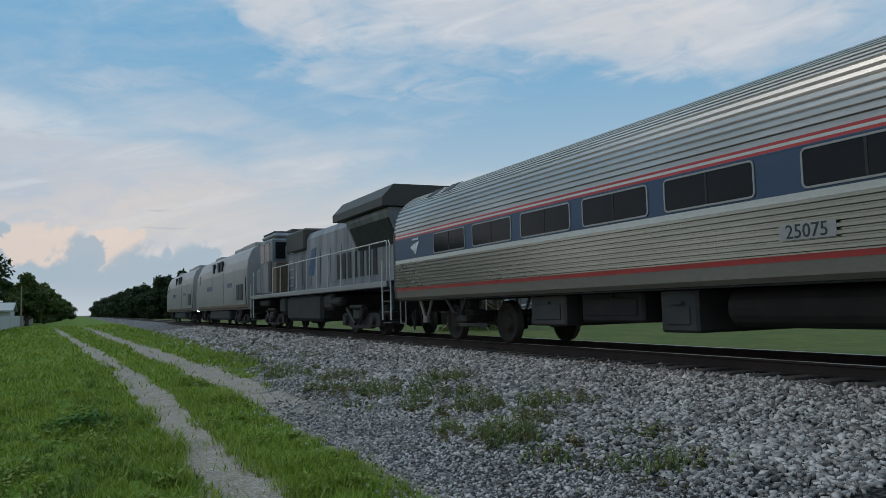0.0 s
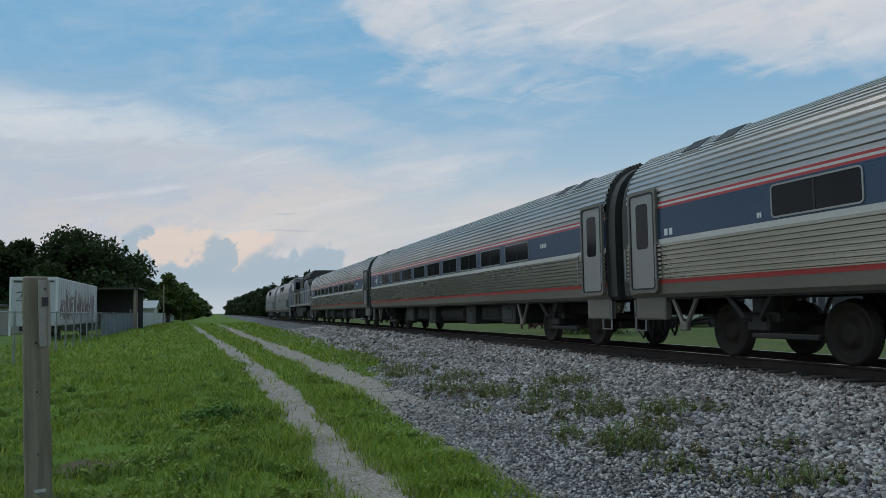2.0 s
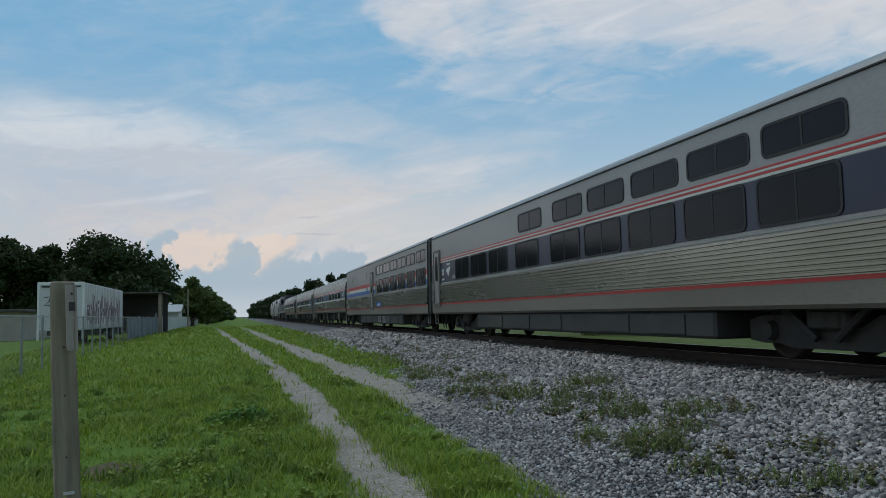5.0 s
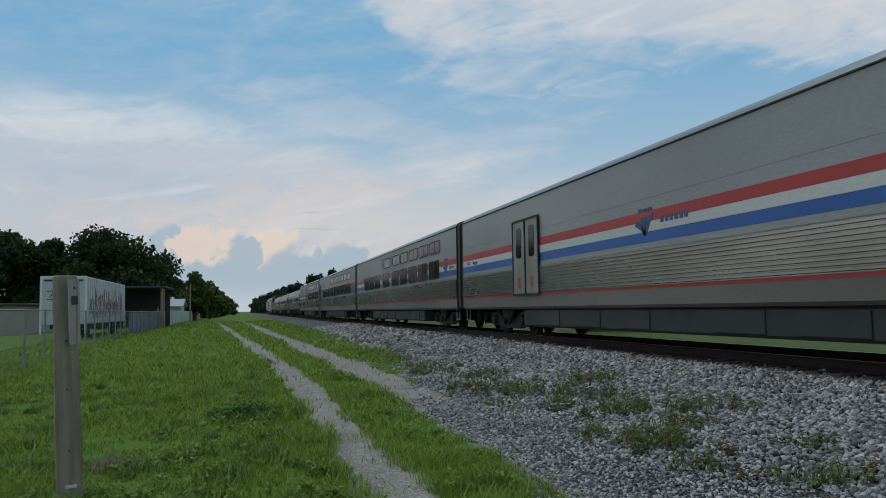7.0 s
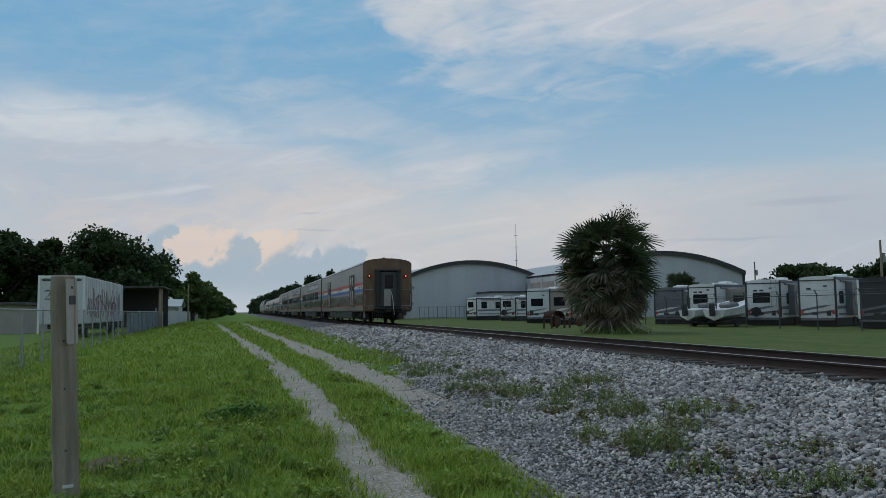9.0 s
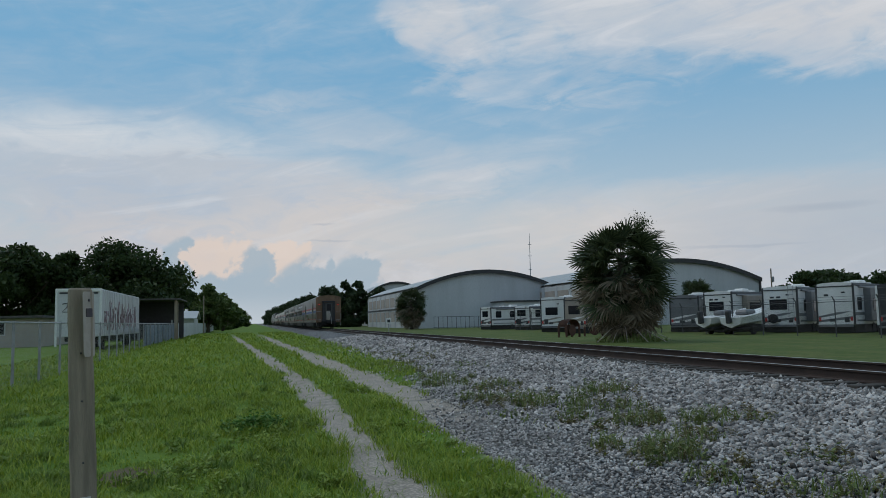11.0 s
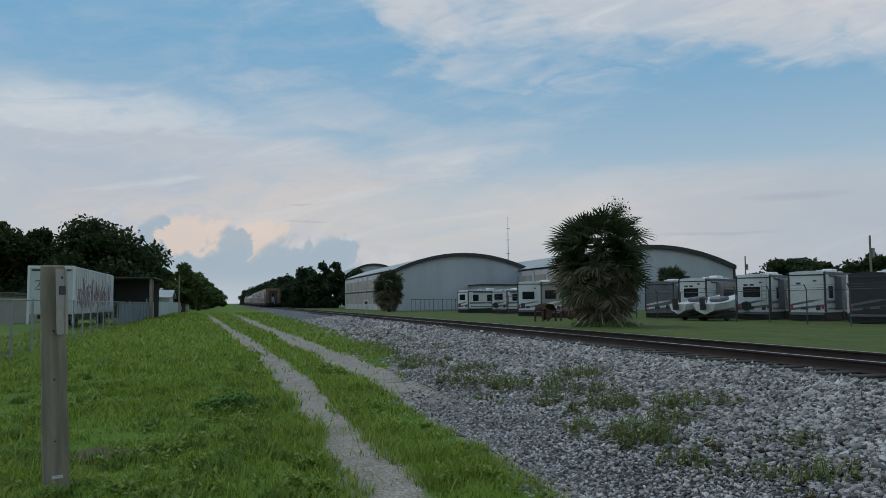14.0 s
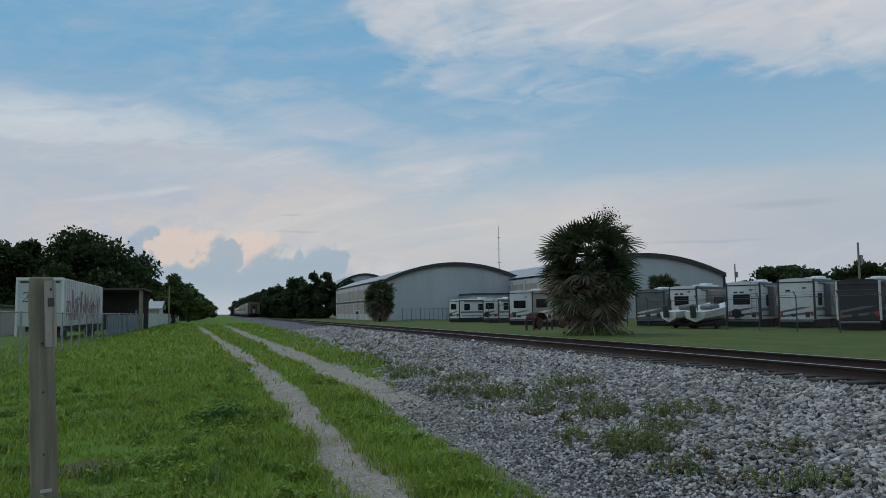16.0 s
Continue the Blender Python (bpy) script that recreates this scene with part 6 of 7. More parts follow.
def tree(name, x, y, h, r, trunk_h, n, leaf, seed, label, size=0.45, flat=0.75, group="trees"):
    rng = random.Random(seed)
    nr = np.random.default_rng(seed)
    t = thing(name, pose(x, y, 0), label, "tree", group)
    bm = bmesh.new()
    tube(bm, [(0, 0, -0.3), (0.1 * r * rng.uniform(-1, 1), 0, trunk_h * 0.6), (0, 0, trunk_h * 1.3)], 0.045 * h, 8, r1=0.025 * h)
    lobes = []
    for i in range(34):
        a = 2.4 * i + rng.uniform(-0.4, 0.4)
        d = r * rng.uniform(0.15, 0.86)
        top = h - 0.12 * h - (h - trunk_h) * 0.62 * (d / r) ** 2
        z = trunk_h * 0.8 + (top - trunk_h * 0.8) * rng.uniform(0.05, 1.0) ** (0.7 if trunk_h > 0.8 else 1.1)
        lr = r * rng.uniform(0.13, 0.29)
        lobes.append((d * math.cos(a), d * math.sin(a), z, lr))
        if i % 3 == 0:
            tube(bm, [(0, 0, trunk_h * rng.uniform(0.6, 1.1)), (d * 0.5 * math.cos(a), d * 0.5 * math.sin(a), (trunk_h + z) / 2), (d * math.cos(a), d * math.sin(a), z)], 0.016 * h, 5, r1=0.006 * h)
    lobes += [(0, 0, h - r * 0.26, r * 0.26), (r * 0.15, 0, h * 0.6, r * 0.42), (-r * 0.2, 0, h * 0.5, r * 0.42)]
    part("trunk", bm, M["bark"], t)
    L = np.array(lobes)
    pick = nr.integers(0, len(L), n)
    v = nr.normal(size=(n, 3))
    v /= np.linalg.norm(v, axis=1)[:, None]
    rad = nr.uniform(0.1, 1.0, n) ** 0.45 * nr.uniform(0.8, 1.25, n)
    c = L[pick, :3] + v * (L[pick, 3] * rad)[:, None] * np.array([1, 1, flat])
    c[:, 2] = np.maximum(c[:, 2], trunk_h * 0.55)
    a, b = nr.normal(size=(n, 3)), nr.normal(size=(n, 3))
    a /= np.linalg.norm(a, axis=1)[:, None]
    b -= a * (a * b).sum(1)[:, None]
    b /= np.linalg.norm(b, axis=1)[:, None]
    s = size * nr.uniform(0.45, 1.2, n)[:, None]
    a, b = a * s, b * s * 0.6
    V = np.stack([c - a, c + b * 0.9, c + a, c - b], 1).reshape(-1, 3)
    part("crown", None, None, t, me=raw_mesh("crown", V, np.arange(4 * n).reshape(n, 4), leaf))
    return t


def build_trees():
    tree("oak_tree", -15.8, 96, 12.2, 9.6, 2.0, 34000, M["oak"], 1, "dark spreading live oak behind the shed", 0.3)
    tree("oak_tree", -25.5, 92, 10.8, 9.6, 1.4, 32000, M["oak"], 2, "dark spreading live oak behind a low building", 0.3)
    tree("oak_tree", -12.6, 133, 9.6, 4.6, 1.2, 9000, M["oak"], 3, "smaller dark oak beside the shed", 0.28)
    tree("oak_tree", -36, 100, 11.5, 8, 2, 16000, M["oak"], 4, "dark live oak at the edge of the lot", 0.33)
    tree("shade_tree", -7.6, 142, 8.8, 4.4, 1.0, 11000, M["lime"], 5, "mid-green broadleaf tree behind the board fence", 0.33)
    tree("shade_tree", -6.0, 165, 8.0, 4.0, 0.9, 8000, M["lime"], 6, "mid-green broadleaf tree behind the board fence", 0.38)
    for i, (x, y, h, r) in enumerate(((-6.6, 190, 8.2, 4.6), (-6.8, 225, 8.0, 5.0), (-6.6, 270, 8.6, 5.2), (-6.4, 330, 8.5, 5.4), (-6, 420, 9.0, 6), (-15, 150, 9.5, 5.5), (-22, 130, 10, 6))):
        tree("shade_tree", x, y, h, r, 0.6, 6000, M["oak"] if i % 2 else M["lime"], 20 + i, "broadleaf tree in the row beside the line", 0.5)
    for i, (x, y, h, r) in enumerate(((27.5, 207, 12.4, 5.0), (24.5, 212, 12.8, 5.5), (20.0, 222, 12.0, 6.5), (23, 230, 12.2, 6), (17.5, 275, 11, 6), (17, 310, 11.2, 6.5), (16, 350, 11.3, 7), (15, 400, 11, 7), (14.6, 465, 11.4, 7.5), (14.3, 550, 12, 8), (21.5, 245, 11.6, 6.5), (19.0, 262, 11.2, 6.2), (18.6, 290, 10.8, 6.2), (17.2, 330, 11.4, 7), (15.8, 370, 10.8, 7), (14.8, 430, 11.0, 7.5), (14.5, 500, 11.5, 8), (14.3, 600, 12, 8), (33, 205, 10.8, 6))):
        tree("woodland_tree", x, y, h, r, 0.4, 7500, M["far_leaf"], 40 + i, "dark tree in the woods along the line", 0.5, 0.85, "trees along the line")
    tree("oak_tree", 76, 92, 8.0, 7, 1, 11000, M["oak"], 70, "broad dark tree beyond the camper lot", 0.38, 0.55)
    tree("oak_tree", 86, 88, 8.0, 6.5, 1, 9000, M["oak"], 71, "broad dark tree beyond the camper lot", 0.38, 0.55)
    tree("oak_tree", 81, 95, 8.4, 7, 1, 9000, M["oak"], 73, "broad dark tree beyond the camper lot", 0.38, 0.55)
    tree("oak_tree", 97, 94, 8.4, 5, 1, 7000, M["oak"], 72, "broad dark tree beyond the camper lot", 0.38, 0.6)


def fan_mesh(seed, droop, r=0.95, stem=1.1):
    """One fan frond: a stem along x and a spread of narrow blades."""
    rng = random.Random(seed)
    V, F = [], []

    def ribbon(pts, w):
        o = len(V)
        for i, (p, ww) in enumerate(zip(pts, w)):
            d = (pts[min(i + 1, len(pts) - 1)] - pts[max(0, i - 1)]).normalized()
            u = d.cross(Vector((0, 0.25, 1))).normalized() * ww * 1.35
            V.extend([tuple(p - u), tuple(p + u)])
        for i in range(len(pts) - 1):
            F.append((o + 2 * i, o + 2 * i + 1, o + 2 * i + 3, o + 2 * i + 2))

    ribbon([Vector((0, 0, 0)), Vector((stem * 0.5, 0, 0.03)), Vector((stem, 0, -0.06 * droop))], (0.02, 0.017, 0.014))
    for k in range(24):
        a = radians(-130 + 260 * k / 23 + rng.uniform(-4, 4))
        ln = r * rng.uniform(0.8, 1.08) * (1 - 0.25 * abs(a) / 2.3)
        d = Vector((math.cos(a), math.sin(a), 0))
        s = Vector((stem, 0, -0.06 * droop))
        ribbon([s, s + d * ln * 0.5 + Vector((0, 0, 0.05 - 0.05 * droop)), s + d * ln * 0.85 + Vector((0, 0, -0.16 * droop * rng.uniform(0.7, 1.3))), s + d * ln + Vector((0, 0, -0.34 * droop * rng.uniform(0.6, 1.3)))], (0.014, 0.034, 0.022, 0.002))
    return V, F


def build_palm():
    rng = random.Random(17)
    p = thing("sabal_palm", pose(20.7, 41.0, 0) @ Matrix.Diagonal((1.18, 1.18, 0.97, 1)), "bushy cabbage palm with green fan fronds and a brown dead skirt", "palm tree")
    bm = bmesh.new()
    tube(bm, [(0, 0, -0.2), (0.05, 0, 2.5), (0, 0.05, 5.3)], 0.24, 10, r1=0.19)
    part("trunk", bm, M["bark"], p)
    live = [raw_mesh("frond", *fan_mesh(k, 0.25 + 0.3 * k, 1.0, 1.55), M["frond"]) for k in range(4)]
    dead = [raw_mesh("dead_frond", *fan_mesh(10 + k, 2.0, 1.0, 1.35), M["dead"]) for k in range(3)]

    def hang(name, mesh, z, tilt, label="", lo=0.85, hi=1.1):
        sc = rng.uniform(lo, hi)
        ob = part(name, None, None, p, label, me=mesh)
        ob.matrix_basis = pose(0, 0, z, 0, 0, rng.uniform(0, 360)) @ pose(0, 0, 0, 0, -tilt, 0) @ pose(0, 0, 0, rng.uniform(-80, 80)) @ Matrix.Diagonal((sc, sc, sc, 1))

    for k in range(54):
        hang("frond", live[k % 4], rng.uniform(4.3, 4.9), math.degrees(math.asin(rng.uniform(-0.4, 0.98))), "", 0.9, 1.2)
    for k in range(26):
        hang("frond", live[k % 4], rng.uniform(3.9, 4.7), rng.uniform(-5, 45), "", 0.65, 0.9)
    for k in range(11):
        hang("frond", live[k % 4], rng.uniform(4.4, 5.0), rng.uniform(45, 90))
    for k in range(34):
        hang("frond", live[k % 4], rng.uniform(3.0, 4.4), rng.uniform(-38, 8))
    for k in range(10):
        hang("frond", live[1 + k % 3], rng.uniform(2.3, 3.3), rng.uniform(-30, -2))
    for k in range(95):
        hang("dead_frond", dead[k % 3], rng.uniform(2.2, 4.0), rng.uniform(-48, 2), "brown hanging dead frond")
    for k in range(26):
        hang("dead_frond", dead[k % 3], rng.uniform(1.2, 2.2), rng.uniform(-60, -20), "brown hanging dead frond", 0.6, 0.85)
    for k in range(7):
        bm = bmesh.new()
        a = radians(200 + k * 24)
        r0 = rng.uniform(1.6, 2.4)
        tube(bm, [(0.3 * math.cos(a), 0.3 * math.sin(a), 1.0), (r0 * 0.5 * math.cos(a), r0 * 0.5 * math.sin(a), 0.75), (r0 * math.cos(a), r0 * math.sin(a), 0.03)], 0.035, 5, r1=0.015)
        part("fallen_stem", bm, M["stucco"], p, "pale fallen frond stem")
    small = copy_thing(p, pose(24.4, 121, 0) @ Matrix.Diagonal((0.9, 0.9, 0.95, 1)))
    tagged(small, "bushy cabbage palm before the side of the hangar")
    small = copy_thing(p, pose(53.5, 86, 0, 0, 0, 70) @ Matrix.Diagonal((0.7, 0.7, 0.86, 1)))
    tagged(small, "cabbage palm standing behind parked camper vehicles")
    spots = []
    for _ in range(700):
        a, d = rng.uniform(0, 6.28), 2.0 * math.sqrt(rng.random())
        h = rng.uniform(0.15, 0.75) * (1.2 - d / 2.4)
        spots.append((20.9 + d * math.cos(a), 40.6 + d * math.sin(a), 0, h, rng.uniform(0, 6.28), h * rng.uniform(0.2, 0.9), 0.03))
    blades("undergrowth", spots, M["weed"], "ragged weeds round the foot of the palm", "undergrowth")
    tw = thing("sapling", pose(21.5, 41.2, 0), "thin leafy sapling growing up through the palm", "sapling")
    bm = bmesh.new()
    tube(bm, [(0, 0, 0), (0.1, 0, 3), (0.3, 0, 6.2), (0.7, 0, 7.0)], 0.04, 5, r1=0.012)
    part("stem", bm, M["bark"], tw)
    n = 900
    nr = np.random.default_rng(5)
    cpt = np.array([0.6, 0, 6.75]) + nr.normal(size=(n, 3)) * np.array([0.34, 0.3, 0.3])
    A, B = nr.normal(size=(n, 3)) * 0.03, nr.normal(size=(n, 3)) * 0.022
    part("leaves", None, None, tw, me=raw_mesh("leaves", np.stack([cpt - A, cpt + B, cpt + A, cpt - B], 1).reshape(-1, 3), np.arange(4 * n).reshape(n, 4), M["oak"]))


def build_implements():
    """Rusty farm gear standing on the grass by the palm."""
    for x, y, k, rz in ((22.6, 53.5, 1.0, 30), (25.0, 54.5, 0.85, -20)):
        t = thing("farm_implement", pose(x, y, 0, 0, 0, rz) @ Matrix.Diagonal((k, k, k, 1)), "rusty brown farm implement with an arched hood on the grass", "farm implement")
        bm = bmesh.new()
        arc = [(0.8 * math.cos(a), 0.75 + 0.55 * math.sin(a)) for a in [math.pi * i / 10 for i in range(11)]]
        a, b = [[bm.verts.new((u, v, w)) for u, w in arc] for v in (-0.4, 0.4)]
        for i in range(10):
            bm.faces.new((a[i], a[i + 1], b[i + 1], b[i]))
        bmesh.ops.solidify(bm, geom=bm.faces[:], thickness=0.05)
        part("hood", bm, M["rust"], t)
        for u in (-0.78, 0.78):
            for v in (-0.35, 0.35):
                bm = bmesh.new()
                box(bm, u - 0.06, u + 0.06, v - 0.06, v + 0.06, -0.02, 0.8, 0.01)
                part("leg", bm, M["rust"], t)
        for v in (-0.2, 0.15):
            bm = bmesh.new()
            lathe(bm, [(v - 0.04, 0.2), (v - 0.03, 0.42), (v + 0.03, 0.42), (v + 0.04, 0.2)], "y", 14, (0.1, 0, 0.5))
            part("disc", bm, M["rust"], t)


def hangar(name, x0, x1, y0, y1, eave, peak, label, face="siding", wins=True):
    s = thing(name, pose(0, 0, 0), label, "hangar")
    n = 20
    arch = []
    for i in range(n + 1):
        u = -1 + 2 * i / n
        arch.append((x0 + (x1 - x0) * i / n, eave + (peak - eave) * (1 - u * u)))
    for y, flip in ((y0, 1), (y1, 0)):
        bm = bmesh.new()
        vs = [bm.verts.new((x, y, z)) for x, z in arch] + [bm.verts.new((x1, y, 0)), bm.verts.new((x0, y, 0))]
        bm.faces.new(vs[::-1] if flip else vs)
        part("end_wall", bm, M[face], s, "grey sheet-metal gable wall")
    for x in (x0, x1):
        bm = bmesh.new()
        box(bm, x - 0.1, x + 0.1, y0 + 0.02, y1, 0, eave)
        part("side_wall", bm, M["siding_white"], s)
    bm = bmesh.new()
    rows = [[bm.verts.new((x, y, z + o)) for x, z in arch] for y, o in ((y0 - 0.5, 0.05), (y1, 0.05), (y1, 0.4), (y0 - 0.5, 0.4))]
    for a, b in zip(rows, rows[1:] + rows[:1]):
        for i in range(n):
            bm.faces.new((a[i], a[i + 1], b[i + 1], b[i]))
    bmesh.ops.recalc_face_normals(bm, faces=bm.faces)
    part("roof", bm, M["roof_metal"], s)
    bm = bmesh.new()
    rows = [[bm.verts.new((x, y, z + o)) for x, z in arch] for y, o in ((y0 - 0.55, -0.25), (y0 - 0.5, -0.25), (y0 - 0.5, 0.42), (y0 - 0.55, 0.42))]
    for a, b in zip(rows, rows[1:] + rows[:1]):
        for i in range(n):
            bm.faces.new((a[i], a[i + 1], b[i + 1], b[i]))
    bmesh.ops.recalc_face_normals(bm, faces=bm.faces)
    part("fascia", bm, M["trim_dark"], s)
    bm = bmesh.new()
    box(bm, x0 - 0.12, x0 + 0.3, y0 - 0.1, y0 + 0.1, 0, eave + 0.2)
    part("corner_trim", bm, M["trim_dark"], s)
    bm = bmesh.new()
    box(bm, x1 - 0.3, x1 + 0.12, y0 - 0.1, y0 + 0.1, 0, eave + 0.2)
    part("corner_trim", bm, M["trim_dark"], s)
    if wins:
        k = 0
        y = y0 + 3
        while y < y1 - 3:
            for z0, z1 in ((1.2, 3.2), (4.1, 6.0)):
                bm = bmesh.new()
                box(bm, x0 - 0.16, x0 - 0.08, y, y + 4.6, z0, z1)
                part("window", bm, M["stucco"], s)
            bm = bmesh.new()
            box(bm, x0 - 0.2, x0 - 0.08, y + 4.8, y + 5.2, 0, eave)
            part("pilaster", bm, M["siding"], s)
            y += 6
        bm = bmesh.new()
        box(bm, x0 - 0.22, x0 - 0.08, y0, y1, 3.5, 3.8)
        part("girt", bm, M["trim_dark"], s)


def build_hangars():
    hangar("hangar", 27.6, 53.3, 132, 190, 6.8, 9.75, "large grey arched-roof hangar with dark edge trim")
    hangar("hangar", 50.5, 80, 110, 160, 6.8, 9.95, "second arched hangar behind the camper lot")
    hangar("hangar", 34, 52, 235, 260, 9.5, 13.0, "pale domed roof far behind the hangars", wins=False)
    m = thing("radio_mast", pose(59, 160, 0), "thin steel radio mast behind the hangar", "mast")
    bm = bmesh.new()
    tube(bm, [(0, 0, 0), (0, 0, 13), (0, 0, 20)], 0.14, 5, r1=0.04)
    part("shaft", bm, M["galv"], m)
    for z in (12, 15, 17.5):
        bm = bmesh.new()
        tube(bm, [(-0.4, 0, z), (0.4, 0, z)], 0.05, 4)
        part("crossbar", bm, M["galv"], m)
    d = thing("roller_door_shed", pose(0, 0, 0), "low grey annexe with a roller door", "shed")
    bm = bmesh.new()
    box(bm, 41, 51, 124, 131.5, 0, 4.2)
    part("wall", bm, M["siding"], d)
    bm = bmesh.new()
    box(bm, 40.8, 51.2, 123.7, 131.4, 4.2, 4.45)
    part("roof", bm, M["trim_dark"], d)
    for x, y, h in ((63, 64.5, 8.0), (80.6, 108, 8.6)):
        p = thing("utility_pole", pose(x, y, 0), "dark wooden utility pole with a transformer", "utility pole")
        bm = bmesh.new()
        tube(bm, [(0, 0, -0.3), (0, 0, h)], 0.15, 7, r1=0.1)
        part("shaft", bm, M["timber"], p)
        bm = bmesh.new()
        lathe(bm, [(h - 2.2, 0.2), (h - 1.3, 0.2)], "z", 10, (0.3, 0, 0))
        part("transformer", bm, M["galv"], p)
    w = thing("track_sign", pose(15.8, 92, 0), "white trackside sign board on a steel post", "sign")
    bm = bmesh.new()
    tube(bm, [(0, 0, -0.1), (0, 0, 1.7)], 0.05, 6)
    part("post", bm, M["galv"], w)
    bm = bmesh.new()
    box(bm, -0.3, 0.3, -0.09, -0.05, 1.1, 1.75, 0.01)
    part("board", bm, M["rv_white"], w)
    bm = bmesh.new()
    box(bm, -0.18, 0.18, -0.1, -0.085, 1.25, 1.6, 0.01)
    part("mark", bm, M["trim_dark"], w)
    p = thing("utility_pole", pose(-6.9, 118, 0), "slender wooden pole among the trees", "utility pole")
    bm = bmesh.new()
    tube(bm, [(0, 0, -0.3), (0, 0, 5.6)], 0.11, 7, r1=0.08)
    part("shaft", bm, M["timber"], p)


def camper(az, d, axis, L, W, H, label, body="rv_white", stripe="rv_grey", rear=True, ladder=False, name="camper_trailer", side_wins=((0.25, 1.0), (0.6, 1.3)), sign=0, spare=False, slide=0):
    """A parked camper; its rear left corner stands at that bearing and distance, its length runs along axis."""
    a, ax = radians(az), radians(axis)
    px, py = d * math.sin(a), d * math.cos(a)
    cx, cy = px + W / 2 * math.cos(ax) + L / 2 * math.sin(ax), py - W / 2 * math.sin(ax) + L / 2 * math.cos(ax)
    t = thing(name, pose(cx, cy, 0, 0, 0, -axis), label, "camper", "parked campers")
    w, l = W / 2, L / 2
    bm = bmesh.new()
    prof = [(w, 0.62), (w, H - 0.22), (w - 0.1, H - 0.06), (w - 0.5, H), (0, H + 0.04)]
    strip(bm, prof, -l, l)
    cap(bm, prof, -l), cap(bm, prof, l)
    box(bm, -w, w, -l, l, 0.60, 0.64)
    bmesh.ops.recalc_face_normals(bm, faces=bm.faces)
    part("body", bm, M[body], t)
    # underframe as a black block to the ground, standing in for shade beneath
    bm = bmesh.new()
    box(bm, -w + 0.02, w - 0.02, -l + 0.03, l - 0.1, 0.04, 0.70)
    part("underframe", bm, M["under"], t)
    for s in (-1, 1):
        bm = bmesh.new()
        box(bm, s * (w - 0.03) - 0.06, s * (w - 0.03) + 0.06, -l - 0.03, -l + 0.09, 0.62, H - 0.1, 0.01)
        part("edge_trim", bm, M["trim_dark" if body != "rv_dark" else "rv_white"], t)
        for k, (f, ww) in enumerate(side_wins):
            bm = bmesh.new()
            slab(bm, rounded(ww, 0.85, 0.1, 3), 0.03, side(s, -l + L * f, 2.0, w))
            part("window", bm, M["glass"], t)
        bm = bmesh.new()
        slab(bm, [(-l * 0.9, 0.95), (l * 0.2, 1.25), (l * 0.95, 1.2), (l * 0.95, 1.42), (0, 1.45), (-l * 0.9, 1.08)], 0.012, side(s, 0, 0, w))
        slab(bm, [(-l * 0.5, 0.75), (l * 0.9, 0.8), (l * 0.9, 0.92), (-l * 0.3, 0.86)], 0.012, side(s, 0, 0, w))
        part("graphic_stripe", bm, M[stripe], t)
        bm = bmesh.new()
        slab(bm, rounded(0.68, 1.75, 0.06, 2), 0.03, side(s, l * 0.35, 1.55, w))
        dr = part("door", bm, M["rv_grey" if body != "rv_grey" else "rv_white"], t)
        bm = bmesh.new()
        slab(bm, rounded(0.56, 1.63, 0.05, 2), 0.036, side(s, l * 0.35, 1.55, w))
        part("door_leaf", bm, M[body], dr)
        bm = bmesh.new()
        tube(bm, [(s * (w + 0.06), -l * 0.8, H - 0.3), (s * (w + 0.06), l * 0.8, H - 0.3)], 0.07, 8)
        part("awning_roll", bm, M[stripe], t)
        for k in (-0.45, 0.45):
            bm = bmesh.new()
            lathe(bm, [(s * (w - 0.08) - 0.11, 0.2), (s * (w - 0.08) - 0.1, 0.34), (s * (w - 0.08) + 0.1, 0.34), (s * (w - 0.08) + 0.11, 0.2)], "x", 16, (0, k - 0.2, 0.34))
            part("wheel", bm, M["tyre"], t)
    bm = bmesh.new()
    strip(bm, [(w + 0.002, H - 0.24), (w + 0.03, H - 0.2), (w - 0.08, H - 0.03), (w - 0.1, H - 0.05)], -l - 0.02, l)
    part("roof_edge", bm, M["trim_dark"], t)
    if slide:
        bm = bmesh.new()
        box(bm, w - 0.05, w + 0.45, -l * 0.55, l * 0.15, 0.8, H - 0.35, 0.04)
        so = part("slide_out", bm, M["rv_tan" if slide > 1 else "rv_grey"], t, "protruding slide-out room section")
        bm = bmesh.new()
        box(bm, w + 0.44, w + 0.47, -l * 0.45, l * 0.05, 1.5, 2.35, 0.01)
        part("window", bm, M["glass"], so)
    if rear:
        bm = bmesh.new()
        box(bm, -0.75, 0.5, -l - 0.03, -l + 0.03, 1.7, 2.45, 0.02)
        part("rear_window", bm, M["glass"], t)
        bm = bmesh.new()
        box(bm, -0.9, -0.5, -l - 0.03, -l + 0.03, 0.8, 1.3, 0.02)
        part("hatch", bm, M["trim_dark"], t)
    bm = bmesh.new()
    for ol in ([(-w + 0.1, 0.75), (w - 0.15, 0.98), (w - 0.1, 1.16), (-w + 0.1, 0.9)], [(-w + 0.1, 1.05), (0.3, 1.3), (w - 0.2, 1.5), (0.2, 1.45), (-w + 0.1, 1.18)]):
        slab(bm, ol, 0.01, Matrix(((1, 0, 0, 0), (0, 0, -1, -l), (0, 1, 0, 0), (0, 0, 0, 1))))
    part("rear_graphic", bm, M[stripe], t)
    for x, z, ww, hh in ((0.72, 0.92, 0.3, 0.34), (-0.2, 0.9, 0.42, 0.2), (0.55, 2.78, 0.24, 0.1)):
        bm = bmesh.new()
        box(bm, x - ww / 2, x + ww / 2, -l - 0.025, -l + 0.01, z - hh / 2, z + hh / 2, 0.01)
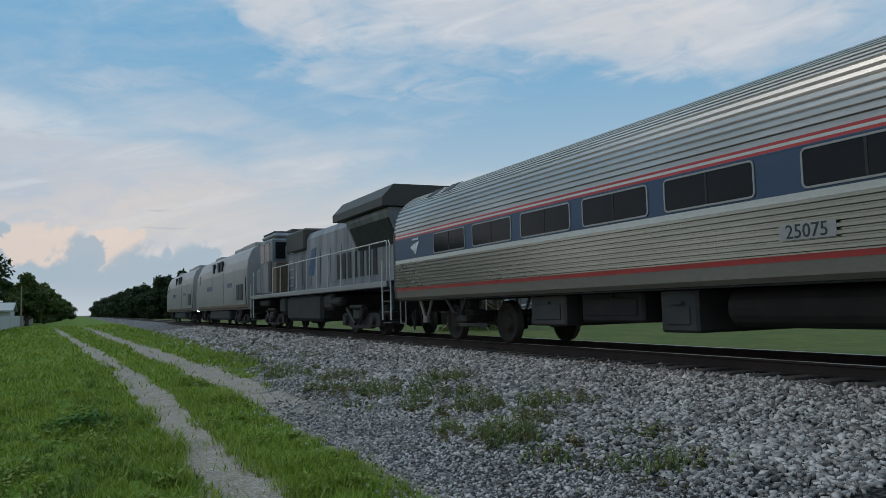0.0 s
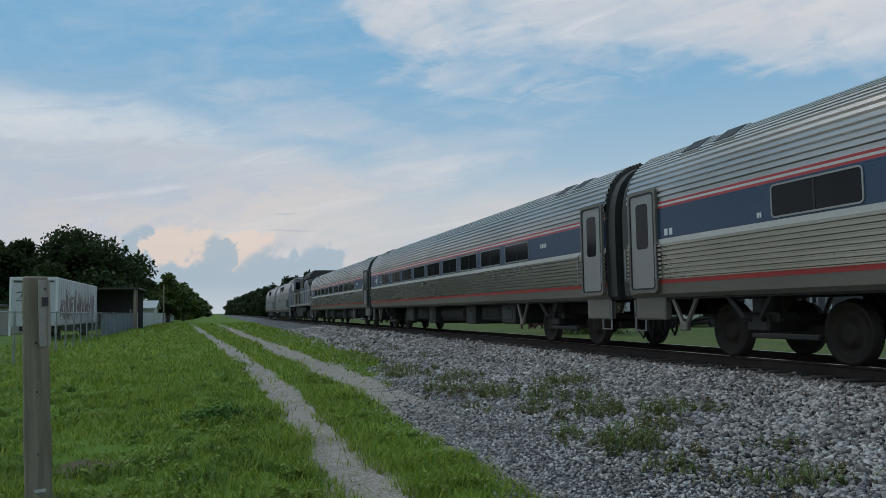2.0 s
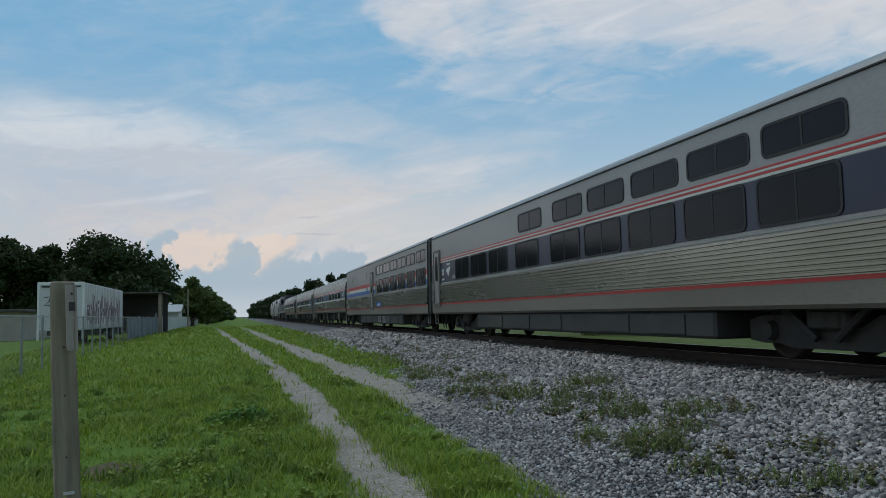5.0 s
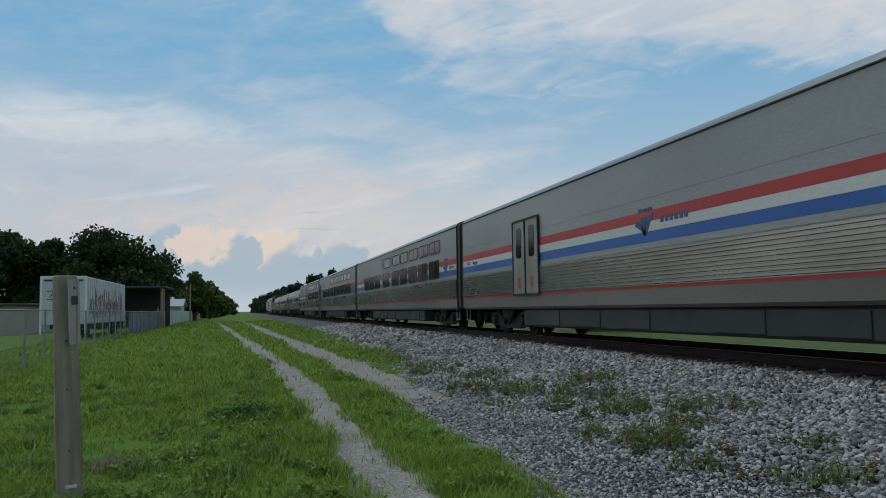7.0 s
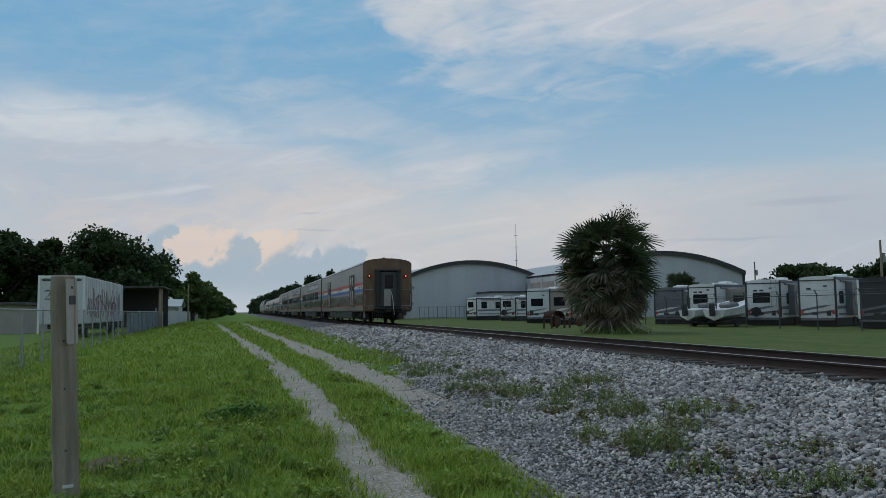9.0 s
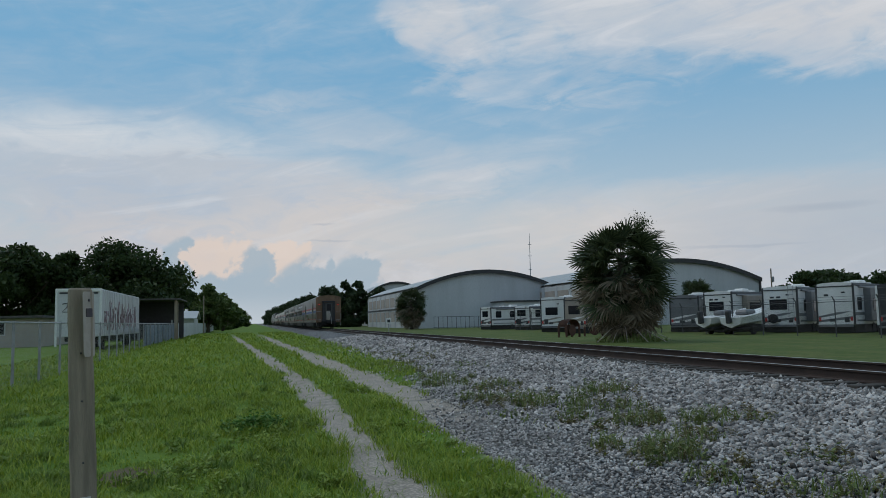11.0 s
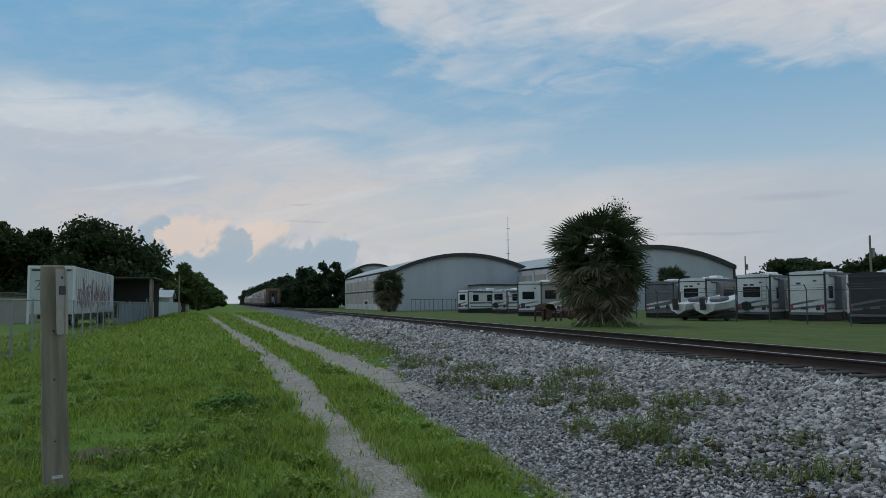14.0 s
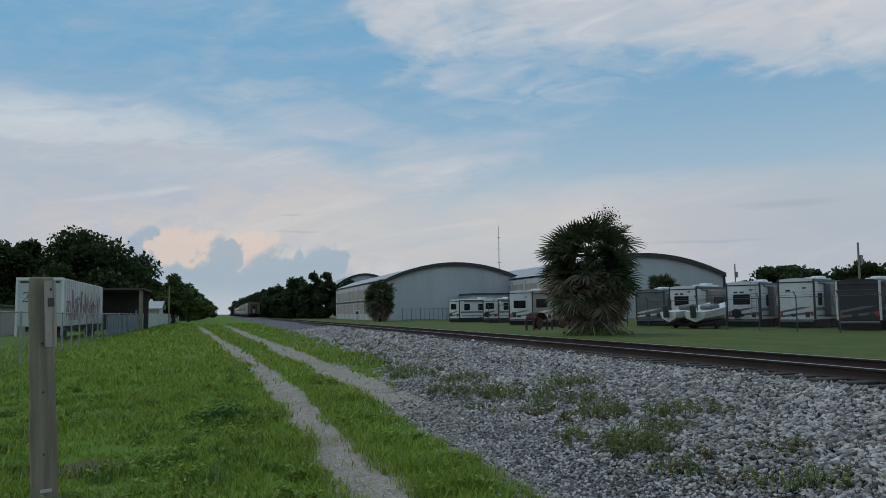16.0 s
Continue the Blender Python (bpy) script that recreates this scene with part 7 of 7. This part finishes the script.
        part("service_hatch", bm, M["trim_dark"], t)
    bm = bmesh.new()
    box(bm, -w + 0.08, w - 0.08, -l - 0.035, -l + 0.01, H - 0.30, H - 0.22, 0.01)
    part("rear_gutter", bm, M["trim_dark"], t)
    for k in range(2):
        bm = bmesh.new()
        box(bm, -0.25, 0.25, l * (0.55 - 0.9 * k) - 0.25, l * (0.55 - 0.9 * k) + 0.25, H, H + 0.14, 0.04)
        part("roof_vent", bm, M["rv_white"], t)
    for k in range(sign):
        bm = bmesh.new()
        box(bm, -0.7 + k * 0.45, -0.4 + k * 0.45, -l - 0.02, -l + 0.02, 2.55, 2.68)
        part("lettering", bm, M["trim_dark"], t)
    if spare:
        bm = bmesh.new()
        lathe(bm, [(-l - 0.22, 0.2), (-l - 0.2, 0.34), (-l - 0.02, 0.34)], "y", 16, (-0.5, 0, 1.05))
        part("spare_wheel", bm, M["tyre"], t)
    if ladder:
        bm = bmesh.new()
        for x in (0.62, 0.98):
            tube(bm, [(x, -l - 0.1, 0.9), (x, -l - 0.1, H - 0.02), (x, -l + 0.15, H + 0.1)], 0.018, 5)
        for k in range(7):
            tube(bm, [(0.62, -l - 0.1, 1.0 + k * 0.3), (0.98, -l - 0.1, 1.0 + k * 0.3)], 0.015, 5)
        part("ladder", bm, M["galv"], t)
    bm = bmesh.new()
    box(bm, -0.4, 0.4, -0.5 + l * 0.1, 0.5 + l * 0.1, H, H + 0.28, 0.08)
    part("roof_air_unit", bm, M["rv_white"], t)
    bm = bmesh.new()
    box(bm, -w + 0.1, w - 0.1, -l - 0.12, -l - 0.03, 0.42, 0.56, 0.02)
    part("bumper", bm, M["rv_grey"], t)
    for s in (-1, 1):
        bm = bmesh.new()
        box(bm, s * (w - 0.2) - 0.08, s * (w - 0.2) + 0.08, -l - 0.03, -l, 0.85, 1.1, 0.01)
        part("tail_lamp", bm, M["red"], t)
    return t


def build_campers():
    camper(16.5, 104, 72, 8.2, 2.4, 3.0, "white motorhome with grey swoosh stripes and dark windows", name="motorhome", side_wins=((0.15, 0.9), (0.45, 1.2), (0.8, 1.2)))
    camper(19.0, 96, 55, 6.5, 2.3, 2.9, "small white camper van parked before the hangar", name="motorhome", spare=True)
    camper(20.9, 78, 40, 9.5, 2.5, 3.45, "pale motorhome with tan front and dark windows", "rv_white", "rv_tan", name="motorhome")
    camper(22.6, 70, 62, 8.0, 2.45, 3.2, "cream camper with dark side windows", "rv_tan", "rv_white", side_wins=((0.2, 1.4), (0.55, 1.2)))
    camper(30.0, 69, 52, 6.0, 2.5, 3.1, "grey canopy trailer with an open dark side", "rv_grey", "rv_white", rear=False)
    camper(32.3, 66, 62, 7.2, 2.4, 3.25, "white travel trailer with a roof air unit", sign=2, slide=2, side_wins=((0.5, 0.7), (0.8, 1.0)))
    camper(36.1, 63, 55, 8.2, 2.5, 3.4, "white camper with rear window, ladder and spare wheel", ladder=True, sign=2, spare=True, slide=1, side_wins=((0.25, 1.3), (0.6, 1.6)))
    camper(39.4, 60, 60, 8.5, 2.45, 3.45, "tall white camper with a soot-smudged rear wall", rear=False, sign=1, slide=1, side_wins=((0.12, 0.8), (0.35, 1.2), (0.75, 1.4)))
    camper(42.9, 54, 62, 7.5, 2.5, 3.1, "dark enclosed cargo trailer with pale edge trim", "rv_dark", "rv_grey", rear=False, name="cargo_trailer", side_wins=())
    camper(46.5, 52, 62, 8.0, 2.5, 3.3, "white camper beside the dark cargo trailer")
    # boats on trailers
    for az, d, ax in ((33.6, 61, 80), (35.0, 60, 66)):
        a = radians(az)
        b = thing("small_boat", pose(d * math.sin(a), d * math.cos(a), 0.75, 4, 0, -ax), "small white boat tilted on its trailer", "boat", "parked boats")
        bm = bmesh.new()
        secs = []
        for y, k, zt in ((-2.0, 0.9, 0.6), (-0.5, 1.0, 0.65), (0.9, 0.8, 0.75), (1.8, 0.35, 0.9), (2.2, 0.04, 1.0)):
            secs.append([bm.verts.new((x * k, y, z)) for x, z in ((-0.95, zt), (-0.8, 0.15), (0, -0.15), (0.8, 0.15), (0.95, zt))])
        for p, q in zip(secs, secs[1:]):
            for i in range(4):
                bm.faces.new((p[i], p[i + 1], q[i + 1], q[i]))
            bm.faces.new((p[4], p[0], q[0], q[4]))
        bm.faces.new(secs[0])
        bmesh.ops.recalc_face_normals(bm, faces=bm.faces)
        part("hull", bm, M["rv_white"], b)
        bm = bmesh.new()
        box(bm, -0.5, 0.5, -0.6, 0.6, 0.62, 1.0, 0.12)
        part("console", bm, M["rv_grey"], b)
        bm = bmesh.new()
        box(bm, -0.15, 0.15, -2.4, -2.0, 0.2, 1.1, 0.06)
        part("outboard_motor", bm, M["trim_dark"], b)
        bm = bmesh.new()
        box(bm, -0.7, 0.7, -1.8, 1.2, -0.35, -0.2, 0.03)
        for s in (-1, 1):
            lathe(bm, [(s * 0.85 - 0.09, 0.26), (s * 0.85 + 0.09, 0.26)], "x", 12, (0, -0.6, -0.45))
        part("boat_trailer", bm, M["under"], b)


build_post()
build_trailer()
shed_frame(-16, -7.1, 79, 87, 3.85, "open_shed", "dark open-fronted shed with flat roof and timber posts")
house("cottage", -16, -8.2, 118, 126, 2.3, 3.3, "small pale house with a low roof behind the fence", "siding_white", "roof_metal")
house("low_building", -32, -15.6, 64, 74, 2.15, 2.4, "low pale outbuilding with a flat dark roof", "stucco", "roof_dark", 3, True)
build_fences()
build_trees()
build_palm()
build_implements()
build_hangars()
build_campers()


build_stones()


# ---- what moves ----
def motions():
    """The whole train rolls along the track together; its wheels spin too fast to be told apart and stay as they are."""
    for ob, off in TRAIN:
        walk(ob, [(t, pose(TRACK_X, s + off, RAIL_Z)) for t, s in TAIL])


motions()
